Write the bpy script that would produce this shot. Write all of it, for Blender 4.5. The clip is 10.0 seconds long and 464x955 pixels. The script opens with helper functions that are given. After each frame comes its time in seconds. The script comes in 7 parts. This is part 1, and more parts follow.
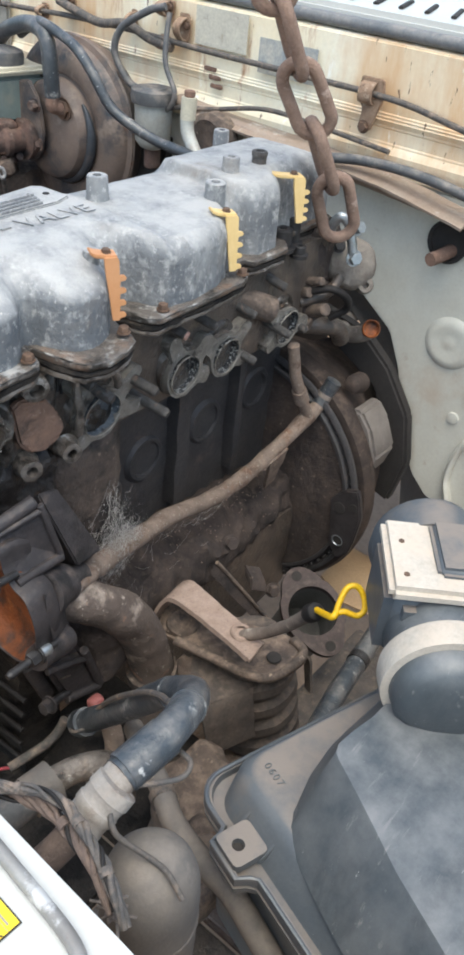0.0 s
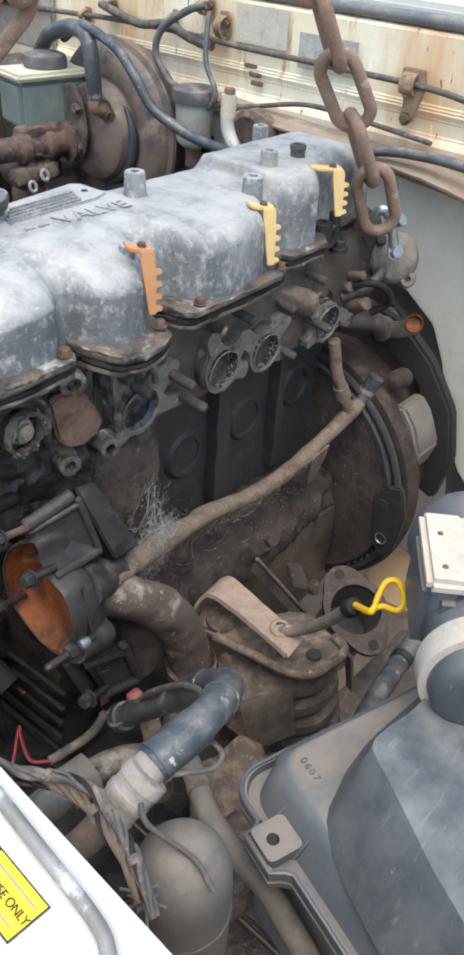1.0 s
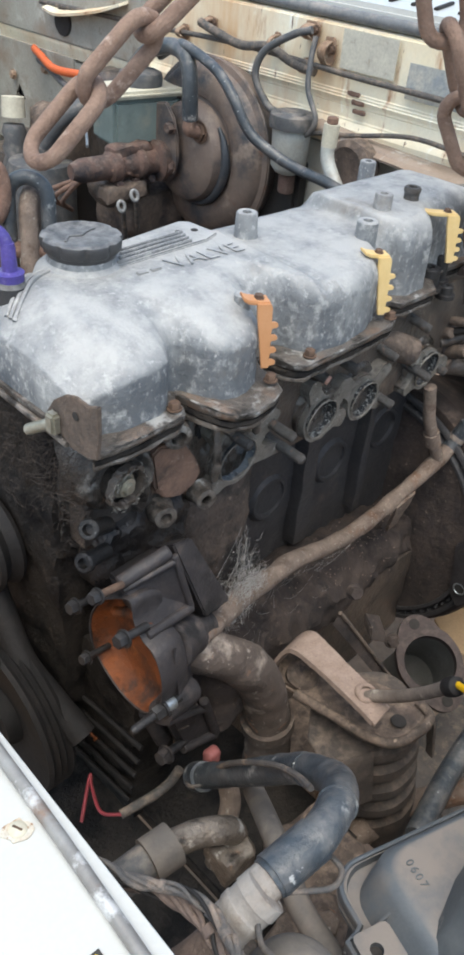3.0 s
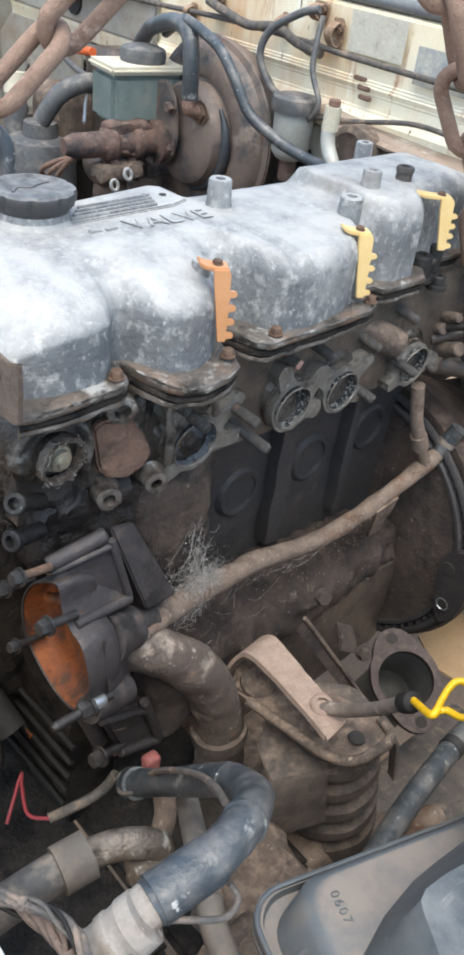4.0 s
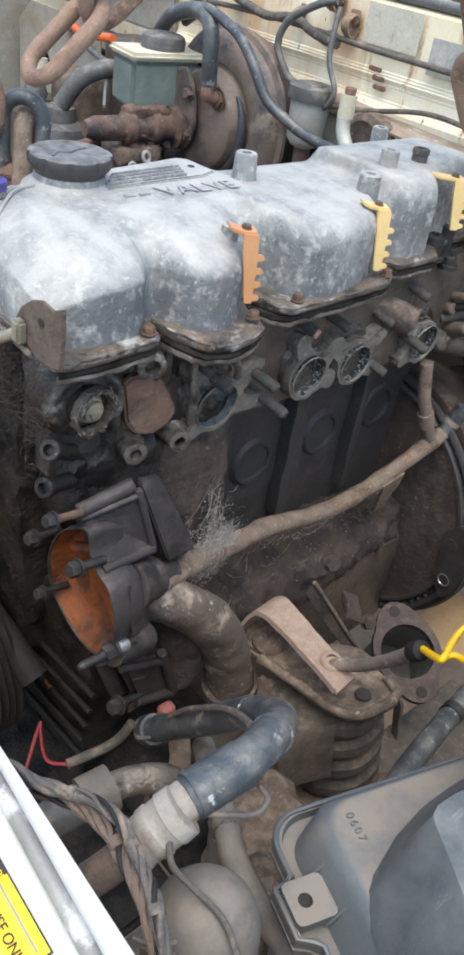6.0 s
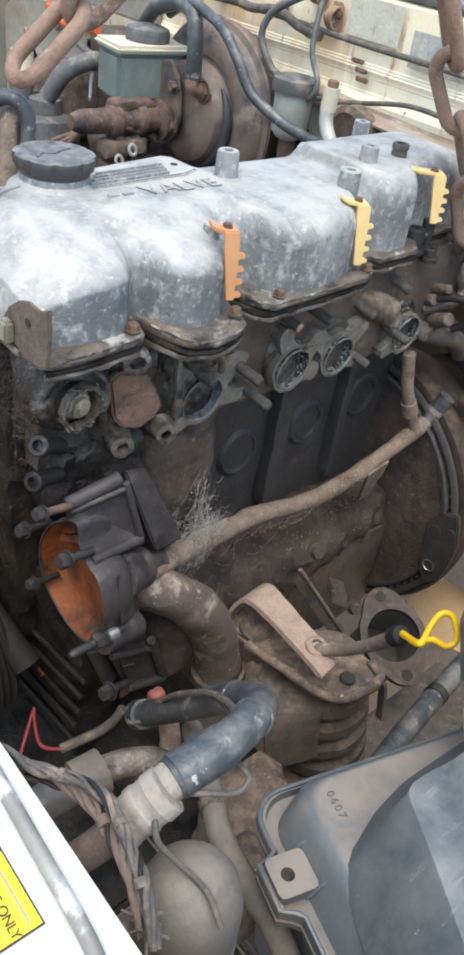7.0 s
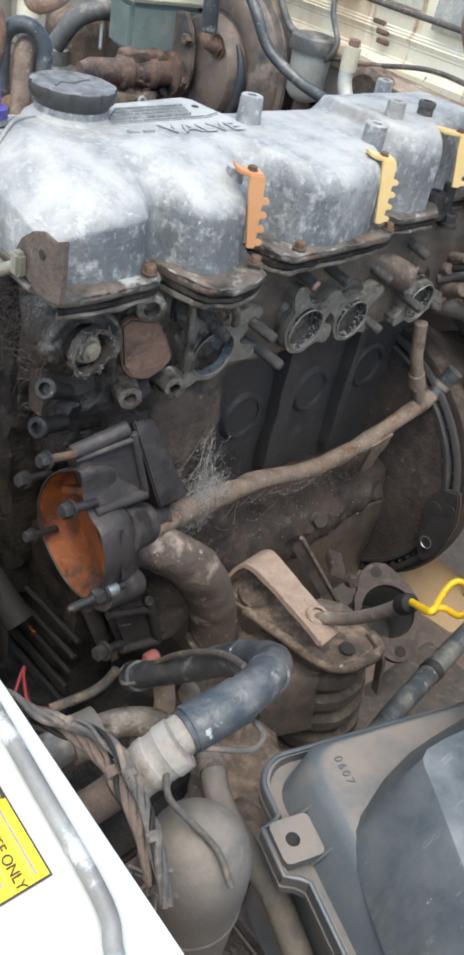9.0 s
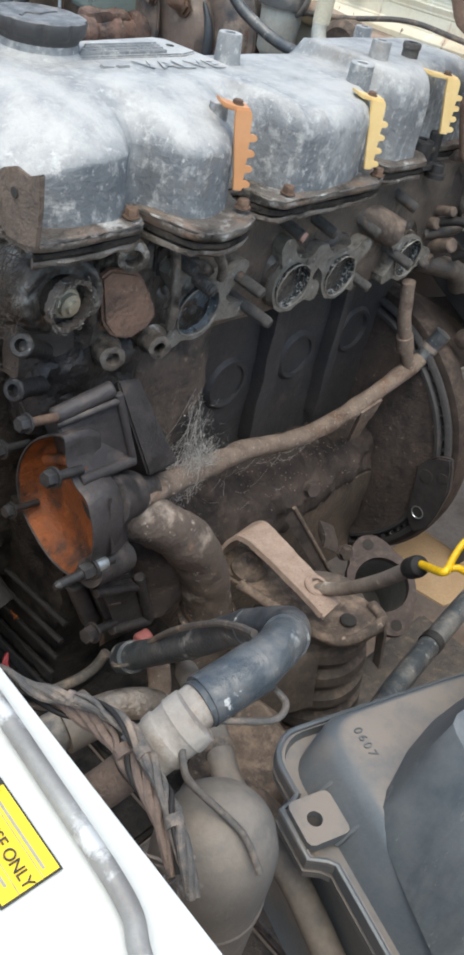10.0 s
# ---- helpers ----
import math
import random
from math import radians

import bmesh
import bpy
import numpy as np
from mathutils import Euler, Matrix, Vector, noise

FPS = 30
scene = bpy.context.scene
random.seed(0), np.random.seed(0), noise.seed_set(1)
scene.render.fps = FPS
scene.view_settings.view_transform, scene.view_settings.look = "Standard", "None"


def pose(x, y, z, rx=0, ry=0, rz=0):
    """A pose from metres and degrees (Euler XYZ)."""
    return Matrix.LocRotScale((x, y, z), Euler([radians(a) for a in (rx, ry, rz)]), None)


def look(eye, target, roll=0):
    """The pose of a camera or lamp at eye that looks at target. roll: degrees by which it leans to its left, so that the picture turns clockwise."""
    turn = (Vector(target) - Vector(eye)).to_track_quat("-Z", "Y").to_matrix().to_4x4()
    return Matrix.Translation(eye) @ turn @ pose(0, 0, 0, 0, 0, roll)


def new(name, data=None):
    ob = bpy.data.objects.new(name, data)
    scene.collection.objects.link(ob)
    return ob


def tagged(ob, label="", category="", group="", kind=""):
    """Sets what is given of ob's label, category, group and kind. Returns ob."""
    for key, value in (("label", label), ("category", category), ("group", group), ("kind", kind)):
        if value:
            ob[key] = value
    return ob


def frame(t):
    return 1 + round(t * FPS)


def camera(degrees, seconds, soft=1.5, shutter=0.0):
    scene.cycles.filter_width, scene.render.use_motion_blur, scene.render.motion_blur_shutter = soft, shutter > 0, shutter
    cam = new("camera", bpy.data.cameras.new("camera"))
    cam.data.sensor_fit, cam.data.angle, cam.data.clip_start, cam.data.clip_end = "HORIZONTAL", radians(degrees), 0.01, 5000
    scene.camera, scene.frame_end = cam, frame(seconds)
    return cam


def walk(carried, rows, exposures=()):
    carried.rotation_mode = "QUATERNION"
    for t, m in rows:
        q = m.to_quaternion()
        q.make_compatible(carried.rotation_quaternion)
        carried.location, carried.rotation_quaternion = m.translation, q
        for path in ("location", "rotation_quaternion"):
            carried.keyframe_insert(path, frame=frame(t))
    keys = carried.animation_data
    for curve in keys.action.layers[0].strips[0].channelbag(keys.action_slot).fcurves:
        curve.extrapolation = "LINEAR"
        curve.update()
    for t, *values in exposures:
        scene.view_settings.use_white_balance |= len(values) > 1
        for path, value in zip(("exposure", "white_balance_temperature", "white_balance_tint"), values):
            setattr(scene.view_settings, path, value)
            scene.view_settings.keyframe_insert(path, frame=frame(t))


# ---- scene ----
cam = camera(31.0, 10.0, soft=3.4)
PATH = [
    (0, (-0.424, -0.452, 1.168), (0.896, 0.483, -0.007), 6.2),
    (0.5, (-0.422, -0.456, 1.165), (0.851, 0.54, -0.012), 4.6),
    (1, (-0.419, -0.461, 1.16), (0.83, 0.567, -0.016), 3.6),
    (1.5, (-0.43, -0.439, 1.18), (0.812, 0.592, -0.001), 4.1),
    (2, (-0.439, -0.401, 1.177), (0.789, 0.646, -0.005), 5.0),
    (2.5, (-0.448, -0.38, 1.188), (0.791, 0.657, 0.009), 4.9),
    (3.8, (-0.357, -0.402, 1.14), (0.722, 0.79, -0.048), 5.9),
    (4, (-0.359, -0.402, 1.135), (0.809, 0.731, -0.028), 7.7),
    (4.5, (-0.381, -0.436, 1.151), (0.831, 0.687, 0.025), 8.1),
    (5, (-0.396, -0.42, 1.114), (0.778, 0.715, -0.042), 7.8),
    (5.5, (-0.409, -0.41, 1.089), (0.756, 0.734, -0.067), 9.7),
    (5.7, (-0.4, -0.421, 1.119), (0.776, 0.718, -0.03), 9.6),
    (6.8, (-0.412, -0.423, 1.125), (0.774, 0.674, -0.054), 9.1),
    (7, (-0.406, -0.434, 1.137), (0.776, 0.664, -0.044), 9.1),
    (7.5, (-0.394, -0.401, 1.092), (0.802, 0.655, -0.114), 11.4),
    (8, (-0.394, -0.42, 1.132), (0.805, 0.647, -0.061), 11.2),
    (8.5, (-0.399, -0.423, 1.113), (0.81, 0.634, -0.08), 11.4),
    (9, (-0.415, -0.418, 1.105), (0.789, 0.628, -0.101), 12.8),
    (9.4, (-0.423, -0.419, 1.094), (0.671, 0.727, -0.127), 9.3),
    (9.5, (-0.415, -0.41, 1.082), (0.682, 0.717, -0.153), 9.5),
    (10, (-0.41, -0.397, 1.061), (0.8425, 0.5905, -0.146), 12.4),
]
walk(cam, [(t, look(eye, target, roll)) for t, eye, target, roll in PATH], [(0, 1.39, 6490, 2), (1.3, 1.43, 6490, 2), (2, 1.12, 6490, 2), (2.7, 1.19, 6490, 2), (3.8, 1.50, 6440, 2), (4.6, 1.71, 6440, 2), (5.6, 1.44, 6440, 2), (7, 1.56, 6500, 1), (7.5, 1.44, 6500, 1), (8.1, 1.66, 6500, 1), (9, 1.54, 6500, 1), (9.4, 1.20, 6520, 1), (9.6, 1.20, 6520, 1), (10, 1.40, 6520, 1)])

# ---------------------------------------------------------------- world and light
world = bpy.data.worlds.new("sky")
world.use_nodes = True
scene.world = world
wn = world.node_tree.nodes
sky = wn.new("ShaderNodeTexSky")
sky.sky_type, sky.sun_disc = "NISHITA", False
sky.sun_elevation, sky.sun_rotation = radians(71), radians(232)
sky.air_density, sky.dust_density, sky.ozone_density = 1.0, 3.0, 0.6
wn["Background"].inputs[1].default_value = 0.145
world.node_tree.links.new(sky.outputs[0], wn["Background"].inputs[0])

sun = new("sun", bpy.data.lights.new("sun", "SUN"))
sun.data.energy, sun.data.angle, sun.data.color = 0.75, radians(60), (1.0, 0.96, 0.9)
sun.matrix_world = look((-1.10, -0.86, 4.0), (0, 0, 0))

# ---------------------------------------------------------------- materials


def ramp(nt, fac, lo, hi):
    r = nt.nodes.new("ShaderNodeMapRange")
    r.inputs[1].default_value, r.inputs[2].default_value = lo, hi
    nt.links.new(fac, r.inputs[0])
    return r.outputs[0]


def mat(name, c1, c2, rough=0.6, metal=0.0, scale=40.0, bump=0.25, grain=400.0, spots=(), dust=None, rough2=None, stretch=None, speckle=1.0, uplow=-0.3, gloss=0.5):
    """Two base colours mottled at one scale, layers of spots (colour, scale, low, high), a dust colour laid on upward
    faces, fine relief.
    """
    m = bpy.data.materials.new(name)
    m.use_nodes = True
    nt = m.node_tree
    n, lk = nt.nodes, nt.links.new
    b = n["Principled BSDF"]
    co = n.new("ShaderNodeTexCoord").outputs["Object"]
    if stretch:
        mp = n.new("ShaderNodeMapping")
        mp.inputs["Scale"].default_value = stretch
        lk(co, mp.inputs[0])
        co2 = mp.outputs[0]
    else:
        co2 = co

    def noise_tex(s, detail=6.0, at=None):
        t = n.new("ShaderNodeTexNoise")
        t.inputs["Scale"].default_value, t.inputs["Detail"].default_value, t.inputs["Roughness"].default_value = s, detail, 0.65
        lk(at or co, t.inputs["Vector"])
        return t.outputs["Fac"]

    def mix(fac, a, c):
        x = n.new("ShaderNodeMix")
        x.data_type = "RGBA"
        lk(fac, x.inputs["Factor"])
        for sock, v in ((x.inputs["A"], a), (x.inputs["B"], c)):
            if isinstance(v, tuple):
                sock.default_value = (*v, 1)
            else:
                lk(v, sock)
        return x.outputs["Result"]

    col = mix(ramp(nt, noise_tex(scale), 0.36, 0.64), c1, c2)
    fine = noise_tex(grain, 4.0)
    col = mix(ramp(nt, fine, 0.3, 0.3 + 0.95 / speckle), col, tuple(v * 0.45 for v in c1))
    for c, s, lo, hi in spots:
        col = mix(ramp(nt, noise_tex(s, 8.0, co2), lo, hi), col, c)
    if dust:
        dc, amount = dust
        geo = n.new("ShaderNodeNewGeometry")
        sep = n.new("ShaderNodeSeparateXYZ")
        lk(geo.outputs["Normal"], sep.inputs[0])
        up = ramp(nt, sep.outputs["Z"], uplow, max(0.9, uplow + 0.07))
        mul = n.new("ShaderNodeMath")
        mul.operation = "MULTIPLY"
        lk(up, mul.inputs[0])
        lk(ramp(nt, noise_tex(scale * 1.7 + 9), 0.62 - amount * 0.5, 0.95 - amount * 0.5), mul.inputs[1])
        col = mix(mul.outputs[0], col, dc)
    lk(col, b.inputs["Base Color"])
    b.inputs["Metallic"].default_value = metal
    b.inputs["Specular IOR Level"].default_value = gloss
    rr = n.new("ShaderNodeMapRange")
    rr.inputs[3].default_value, rr.inputs[4].default_value = rough, rough2 if rough2 is not None else min(1.0, rough + 0.2)
    lk(noise_tex(scale * 2.3), rr.inputs[0])
    lk(rr.outputs[0], b.inputs["Roughness"])
    if bump:
        bp = n.new("ShaderNodeBump")
        bp.inputs["Strength"].default_value, bp.inputs["Distance"].default_value = bump, 0.002
        add = n.new("ShaderNodeMath")
        add.operation = "ADD"
        lk(fine, add.inputs[0])
        lk(noise_tex(scale * 3.0), add.inputs[1])
        lk(add.outputs[0], bp.inputs["Height"])
        lk(bp.outputs[0], b.inputs["Normal"])
    return m


DUST = (0.29, 0.218, 0.162)
M = {}
# the upward-face coat makes the tops pale and leaves the walls greyer
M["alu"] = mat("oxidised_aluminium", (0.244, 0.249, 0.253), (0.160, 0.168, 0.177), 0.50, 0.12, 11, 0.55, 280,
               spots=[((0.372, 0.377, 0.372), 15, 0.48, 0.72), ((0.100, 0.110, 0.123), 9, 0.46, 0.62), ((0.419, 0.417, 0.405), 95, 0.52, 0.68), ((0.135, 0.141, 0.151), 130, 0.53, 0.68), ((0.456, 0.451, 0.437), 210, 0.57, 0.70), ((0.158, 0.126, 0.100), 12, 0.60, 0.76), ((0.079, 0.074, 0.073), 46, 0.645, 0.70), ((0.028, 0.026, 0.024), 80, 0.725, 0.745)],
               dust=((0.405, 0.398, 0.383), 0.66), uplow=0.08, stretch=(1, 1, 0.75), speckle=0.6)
M["lip"] = mat("worn_aluminium_lip", (0.175, 0.152, 0.132), (0.085, 0.072, 0.062), 0.3, 0.3, 50, 0.7, 300,
               spots=[((0.42, 0.41, 0.39), 40, 0.56, 0.66), ((0.030, 0.026, 0.022), 30, 0.52, 0.62), ((0.19, 0.125, 0.088), 24, 0.54, 0.68)])
M["lipbright"] = mat("patchy_rubbed_lip", (0.22, 0.205, 0.19), (0.09, 0.078, 0.068), 0.3, 0.35, 60, 0.6, 300, spots=[((0.46, 0.45, 0.43), 46, 0.55, 0.63), ((0.035, 0.030, 0.026), 34, 0.50, 0.58)])
M["alu_dirty"] = mat("grimy_aluminium", (0.258, 0.225, 0.196), (0.110, 0.091, 0.076), 0.26, 0.35, 48, 0.7, 350,
                     spots=[((0.592, 0.579, 0.543), 62, 0.59, 0.68), ((0.026, 0.022, 0.019), 34, 0.52, 0.62), ((0.309, 0.206, 0.140), 85, 0.62, 0.72)], dust=(DUST, 0.15))
M["port"] = mat("bright_port_edge", (0.446, 0.423, 0.380), (0.288, 0.263, 0.228), 0.3, 0.7, 190, 0.6, 600, spots=[((0.058, 0.051, 0.046), 130, 0.58, 0.68)])
M["soot"] = mat("carbon_soot", (0.016, 0.016, 0.018), (0.045, 0.048, 0.054), 0.22, 0.3, 200, 0.9, 420, spots=[((0.42, 0.42, 0.40), 340, 0.52, 0.60), ((0.20, 0.15, 0.10), 150, 0.62, 0.68)])
M["grease"] = mat("greasy_black_iron", (0.069, 0.060, 0.054), (0.141, 0.111, 0.090), 0.24, 0.2, 50, 0.7, 200,
                  spots=[((0.234, 0.177, 0.132), 35, 0.58, 0.76)], dust=((0.305, 0.224, 0.160), 0.15))
M["mud"] = mat("caked_oily_dirt", (0.037, 0.030, 0.025), (0.016, 0.014, 0.012), 0.55, 0.0, 70, 1.0, 240,
               spots=[((0.058, 0.044, 0.034), 85, 0.60, 0.70), ((0.005, 0.004, 0.004), 24, 0.50, 0.60)], gloss=0.25)
M["portflange"] = mat("oil_stained_port_flange", (0.280, 0.263, 0.237), (0.168, 0.151, 0.132), 0.32, 0.35, 70, 0.5, 420, spots=[((0.045, 0.039, 0.034), 50, 0.55, 0.66), ((0.515, 0.504, 0.473), 110, 0.61, 0.70)], dust=(DUST, 0.1))
M["belldark"] = mat("dark_dusty_casting", (0.071, 0.052, 0.043), (0.036, 0.029, 0.026), 0.7, 0.1, 28, 0.6, 300, spots=[((0.021, 0.017, 0.017), 22, 0.52, 0.68), ((0.141, 0.100, 0.081), 90, 0.62, 0.72)], dust=((0.166, 0.120, 0.093), 0.22), gloss=0.3)
M["blackrub"] = mat("oily_black_rubber", (0.014, 0.013, 0.013), (0.023, 0.020, 0.019), 0.6, 0.0, 40, 0.3, 300, spots=[((0.038, 0.031, 0.026), 40, 0.62, 0.76)], gloss=0.3)
M["dustblock"] = mat("dusty_pinkish_iron", (0.215, 0.159, 0.131), (0.113, 0.084, 0.072), 0.8, 0.0, 36, 0.8, 280, spots=[((0.045, 0.039, 0.036), 26, 0.57, 0.70), ((0.305, 0.236, 0.192), 90, 0.60, 0.72)])
M["block"] = mat("dark_block_iron", (0.045, 0.043, 0.046), (0.066, 0.062, 0.061), 0.5, 0.1, 35, 0.4, 240,
                 spots=[((0.110, 0.087, 0.076), 28, 0.58, 0.78)], dust=((0.154, 0.119, 0.097), 0.1))
M["dirtiron"] = mat("dusty_brown_iron", (0.158, 0.115, 0.089), (0.068, 0.054, 0.045), 0.75, 0.0, 42, 0.9, 260,
                    spots=[((0.036, 0.029, 0.030), 26, 0.54, 0.68), ((0.327, 0.249, 0.188), 110, 0.62, 0.72)], dust=((0.301, 0.222, 0.169), 0.32))
M["dustpipe"] = mat("dust_coated_pipe", (0.276, 0.209, 0.165), (0.179, 0.135, 0.107), 0.85, 0.0, 60, 0.9, 420,
                    spots=[((0.116, 0.076, 0.056), 50, 0.54, 0.66), ((0.184, 0.102, 0.063), 24, 0.58, 0.68), ((0.407, 0.367, 0.306), 170, 0.60, 0.70)])
M["strap"] = mat("dusty_tan_steel", (0.360, 0.269, 0.220), (0.275, 0.198, 0.156), 0.8, 0.0, 80, 0.5, 500,
                 spots=[((0.148, 0.099, 0.074), 260, 0.62, 0.70)])
M["housing"] = mat("black_painted_casting", (0.048, 0.042, 0.043), (0.029, 0.025, 0.026), 0.5, 0.05, 45, 0.4, 420,
                   spots=[((0.097, 0.076, 0.064), 34, 0.60, 0.74), ((0.012, 0.011, 0.011), 24, 0.54, 0.66)], dust=((0.126, 0.097, 0.083), 0.2))
M["orange"] = mat("rusty_coolant_cavity", (0.30, 0.082, 0.014), (0.145, 0.040, 0.010), 0.50, 0.0, 26, 0.9, 220,
                  spots=[((0.045, 0.019, 0.010), 30, 0.48, 0.62), ((0.42, 0.15, 0.035), 42, 0.62, 0.74), ((0.030, 0.014, 0.009), 80, 0.60, 0.72), ((0.50, 0.38, 0.26), 190, 0.71, 0.74)])
M["rust"] = mat("rusted_steel", (0.27, 0.165, 0.12), (0.17, 0.105, 0.08), 0.8, 0.1, 90, 0.7, 420,
                spots=[((0.40, 0.29, 0.23), 110, 0.58, 0.70), ((0.09, 0.055, 0.045), 60, 0.60, 0.72)])
M["flangeiron"] = mat("dark_flange_iron", (0.077, 0.055, 0.052), (0.051, 0.040, 0.038), 0.6, 0.2, 60, 0.5, 400, spots=[((0.128, 0.079, 0.062), 70, 0.58, 0.72)], dust=((0.148, 0.112, 0.097), 0.25))
M["zinc"] = mat("galvanised_steel", (0.52, 0.56, 0.58), (0.40, 0.43, 0.45), 0.3, 0.85, 120, 0.15, 600)
M["boltdark"] = mat("oily_bolt_steel", (0.055, 0.053, 0.054), (0.026, 0.024, 0.024), 0.38, 0.4, 140, 0.3, 600)
M["boltrust"] = mat("rusty_bolt", (0.19, 0.118, 0.08), (0.095, 0.062, 0.046), 0.65, 0.3, 160, 0.4, 600)
M["thread"] = mat("threaded_stud_steel", (0.13, 0.125, 0.12), (0.08, 0.07, 0.065), 0.45, 0.5, 200, 0.7, 900, spots=[((0.22, 0.15, 0.11), 120, 0.58, 0.7)])
M["copper"] = mat("copper_smear", (0.62, 0.36, 0.28), (0.50, 0.30, 0.24), 0.5, 0.2, 200, 0.3, 700)
M["holder_o"] = mat("orange_plastic", (0.508, 0.257, 0.121), (0.459, 0.215, 0.090), 0.4, 0.0, 40, 0.06, 500, spots=[((0.295, 0.156, 0.086), 60, 0.60, 0.80), ((0.558, 0.335, 0.203), 30, 0.56, 0.74)], speckle=0.2)
M["holder_y"] = mat("aged_yellow_plastic", (0.68, 0.50, 0.235), (0.62, 0.435, 0.18), 0.4, 0.0, 40, 0.06, 500, spots=[((0.40, 0.27, 0.14), 60, 0.62, 0.82), ((0.72, 0.58, 0.36), 30, 0.56, 0.74)], speckle=0.2)
M["blackcap"] = mat("worn_black_plastic", (0.035, 0.035, 0.037), (0.05, 0.05, 0.052), 0.38, 0.0, 60, 0.2, 500, dust=((0.21, 0.205, 0.20), 0.6), speckle=0.5, uplow=0.3)
M["purple"] = mat("violet_plastic", (0.085, 0.065, 0.30), (0.06, 0.045, 0.22), 0.3, 0.0, 50, 0.05, 400, dust=((0.5, 0.46, 0.5), 0.1))
M["rubber"] = mat("dusty_black_rubber", (0.067, 0.069, 0.074), (0.106, 0.108, 0.110), 0.5, 0.0, 35, 0.25, 420, spots=[((0.246, 0.213, 0.185), 30, 0.55, 0.78)], dust=((0.314, 0.269, 0.224), 0.3), speckle=0.5)
M["hose"] = mat("blue_black_hose", (0.036, 0.044, 0.053), (0.058, 0.067, 0.076), 0.22, 0.0, 26, 0.35, 380, spots=[((0.150, 0.145, 0.138), 20, 0.52, 0.70), ((0.020, 0.023, 0.028), 24, 0.55, 0.74), ((0.28, 0.275, 0.262), 75, 0.61, 0.70), ((0.432, 0.432, 0.422), 120, 0.65, 0.68)], dust=((0.225, 0.205, 0.186), 0.30), speckle=0.4)
M["loom"] = mat("taped_wiring_loom", (0.075, 0.07, 0.067), (0.15, 0.125, 0.105), 0.6, 0.0, 120, 0.6, 500, spots=[((0.27, 0.20, 0.15), 60, 0.52, 0.72)])
M["loombrown"] = mat("dusty_brown_loom", (0.175, 0.126, 0.102), (0.112, 0.083, 0.070), 0.75, 0.0, 90, 0.6, 500)
M["white"] = mat("white_car_paint", (0.536, 0.537, 0.513), (0.504, 0.501, 0.474), 0.3, 0.0, 7, 0.012, 300, spots=[((0.468, 0.432, 0.377), 20, 0.68, 0.88), ((0.317, 0.181, 0.093), 120, 0.755, 0.80)], rough2=0.4, speckle=0.25)
M["cream"] = mat("rust_stained_cream_paint", (0.86, 0.81, 0.66), (0.82, 0.72, 0.52), 0.42, 0.0, 6, 0.06, 200,
                 spots=[((0.64, 0.43, 0.25), 9, 0.46, 0.66), ((0.44, 0.24, 0.13), 30, 0.60, 0.72), ((0.14, 0.080, 0.05), 120, 0.645, 0.68), ((0.88, 0.86, 0.78), 26, 0.60, 0.66)], stretch=(1, 1, 0.25), speckle=0.4)
M["grey_paint"] = mat("faded_greenish_white_paint", (0.63, 0.62, 0.545), (0.53, 0.505, 0.43), 0.42, 0.0, 8, 0.06, 260,
                      spots=[((0.46, 0.37, 0.28), 9, 0.54, 0.78), ((0.36, 0.27, 0.20), 30, 0.62, 0.78), ((0.22, 0.13, 0.08), 90, 0.70, 0.76)], dust=(DUST, 0.12), speckle=0.4)
M["rail"] = mat("scuffed_dusty_rail", (0.40, 0.33, 0.27), (0.30, 0.21, 0.16), 0.45, 0.2, 14, 0.15, 300, spots=[((0.62, 0.58, 0.53), 30, 0.60, 0.74)], dust=(DUST, 0.3))
M["boxplastic"] = mat("dusty_black_plastic", (0.070, 0.082, 0.095), (0.100, 0.108, 0.115), 0.34, 0.0, 18, 0.14, 380,
                      spots=[((0.150, 0.128, 0.108), 13, 0.54, 0.72), ((0.52, 0.51, 0.48), 190, 0.72, 0.74)], dust=((0.198, 0.167, 0.140), 0.80), speckle=0.4, uplow=0.93)
# grey coat on upward faces mixes dust with the sky's reflection
M["duct"] = mat("scratched_black_duct", (0.054, 0.064, 0.071), (0.082, 0.093, 0.101), 0.34, 0.0, 10, 0.12, 320, spots=[((0.100, 0.105, 0.110), 14, 0.50, 0.74), ((0.041, 0.048, 0.053), 22, 0.55, 0.68), ((0.164, 0.162, 0.157), 120, 0.61, 0.68), ((0.343, 0.337, 0.326), 240, 0.68, 0.72)], dust=((0.176, 0.178, 0.178), 0.46), speckle=0.6, stretch=(0.14, 1, 0.5), uplow=0.2)
M["beigeplastic"] = mat("dusty_pale_plastic", (0.56, 0.51, 0.44), (0.45, 0.39, 0.32), 0.5, 0.0, 22, 0.15, 320, dust=((0.52, 0.43, 0.34), 0.45))
M["connector"] = mat("dirty_white_connector", (0.34, 0.310, 0.275), (0.235, 0.205, 0.178), 0.6, 0.0, 60, 0.35, 400, spots=[((0.150, 0.110, 0.085), 45, 0.54, 0.68), ((0.46, 0.43, 0.39), 90, 0.60, 0.70)], dust=((0.30, 0.25, 0.205), 0.3), speckle=0.5)
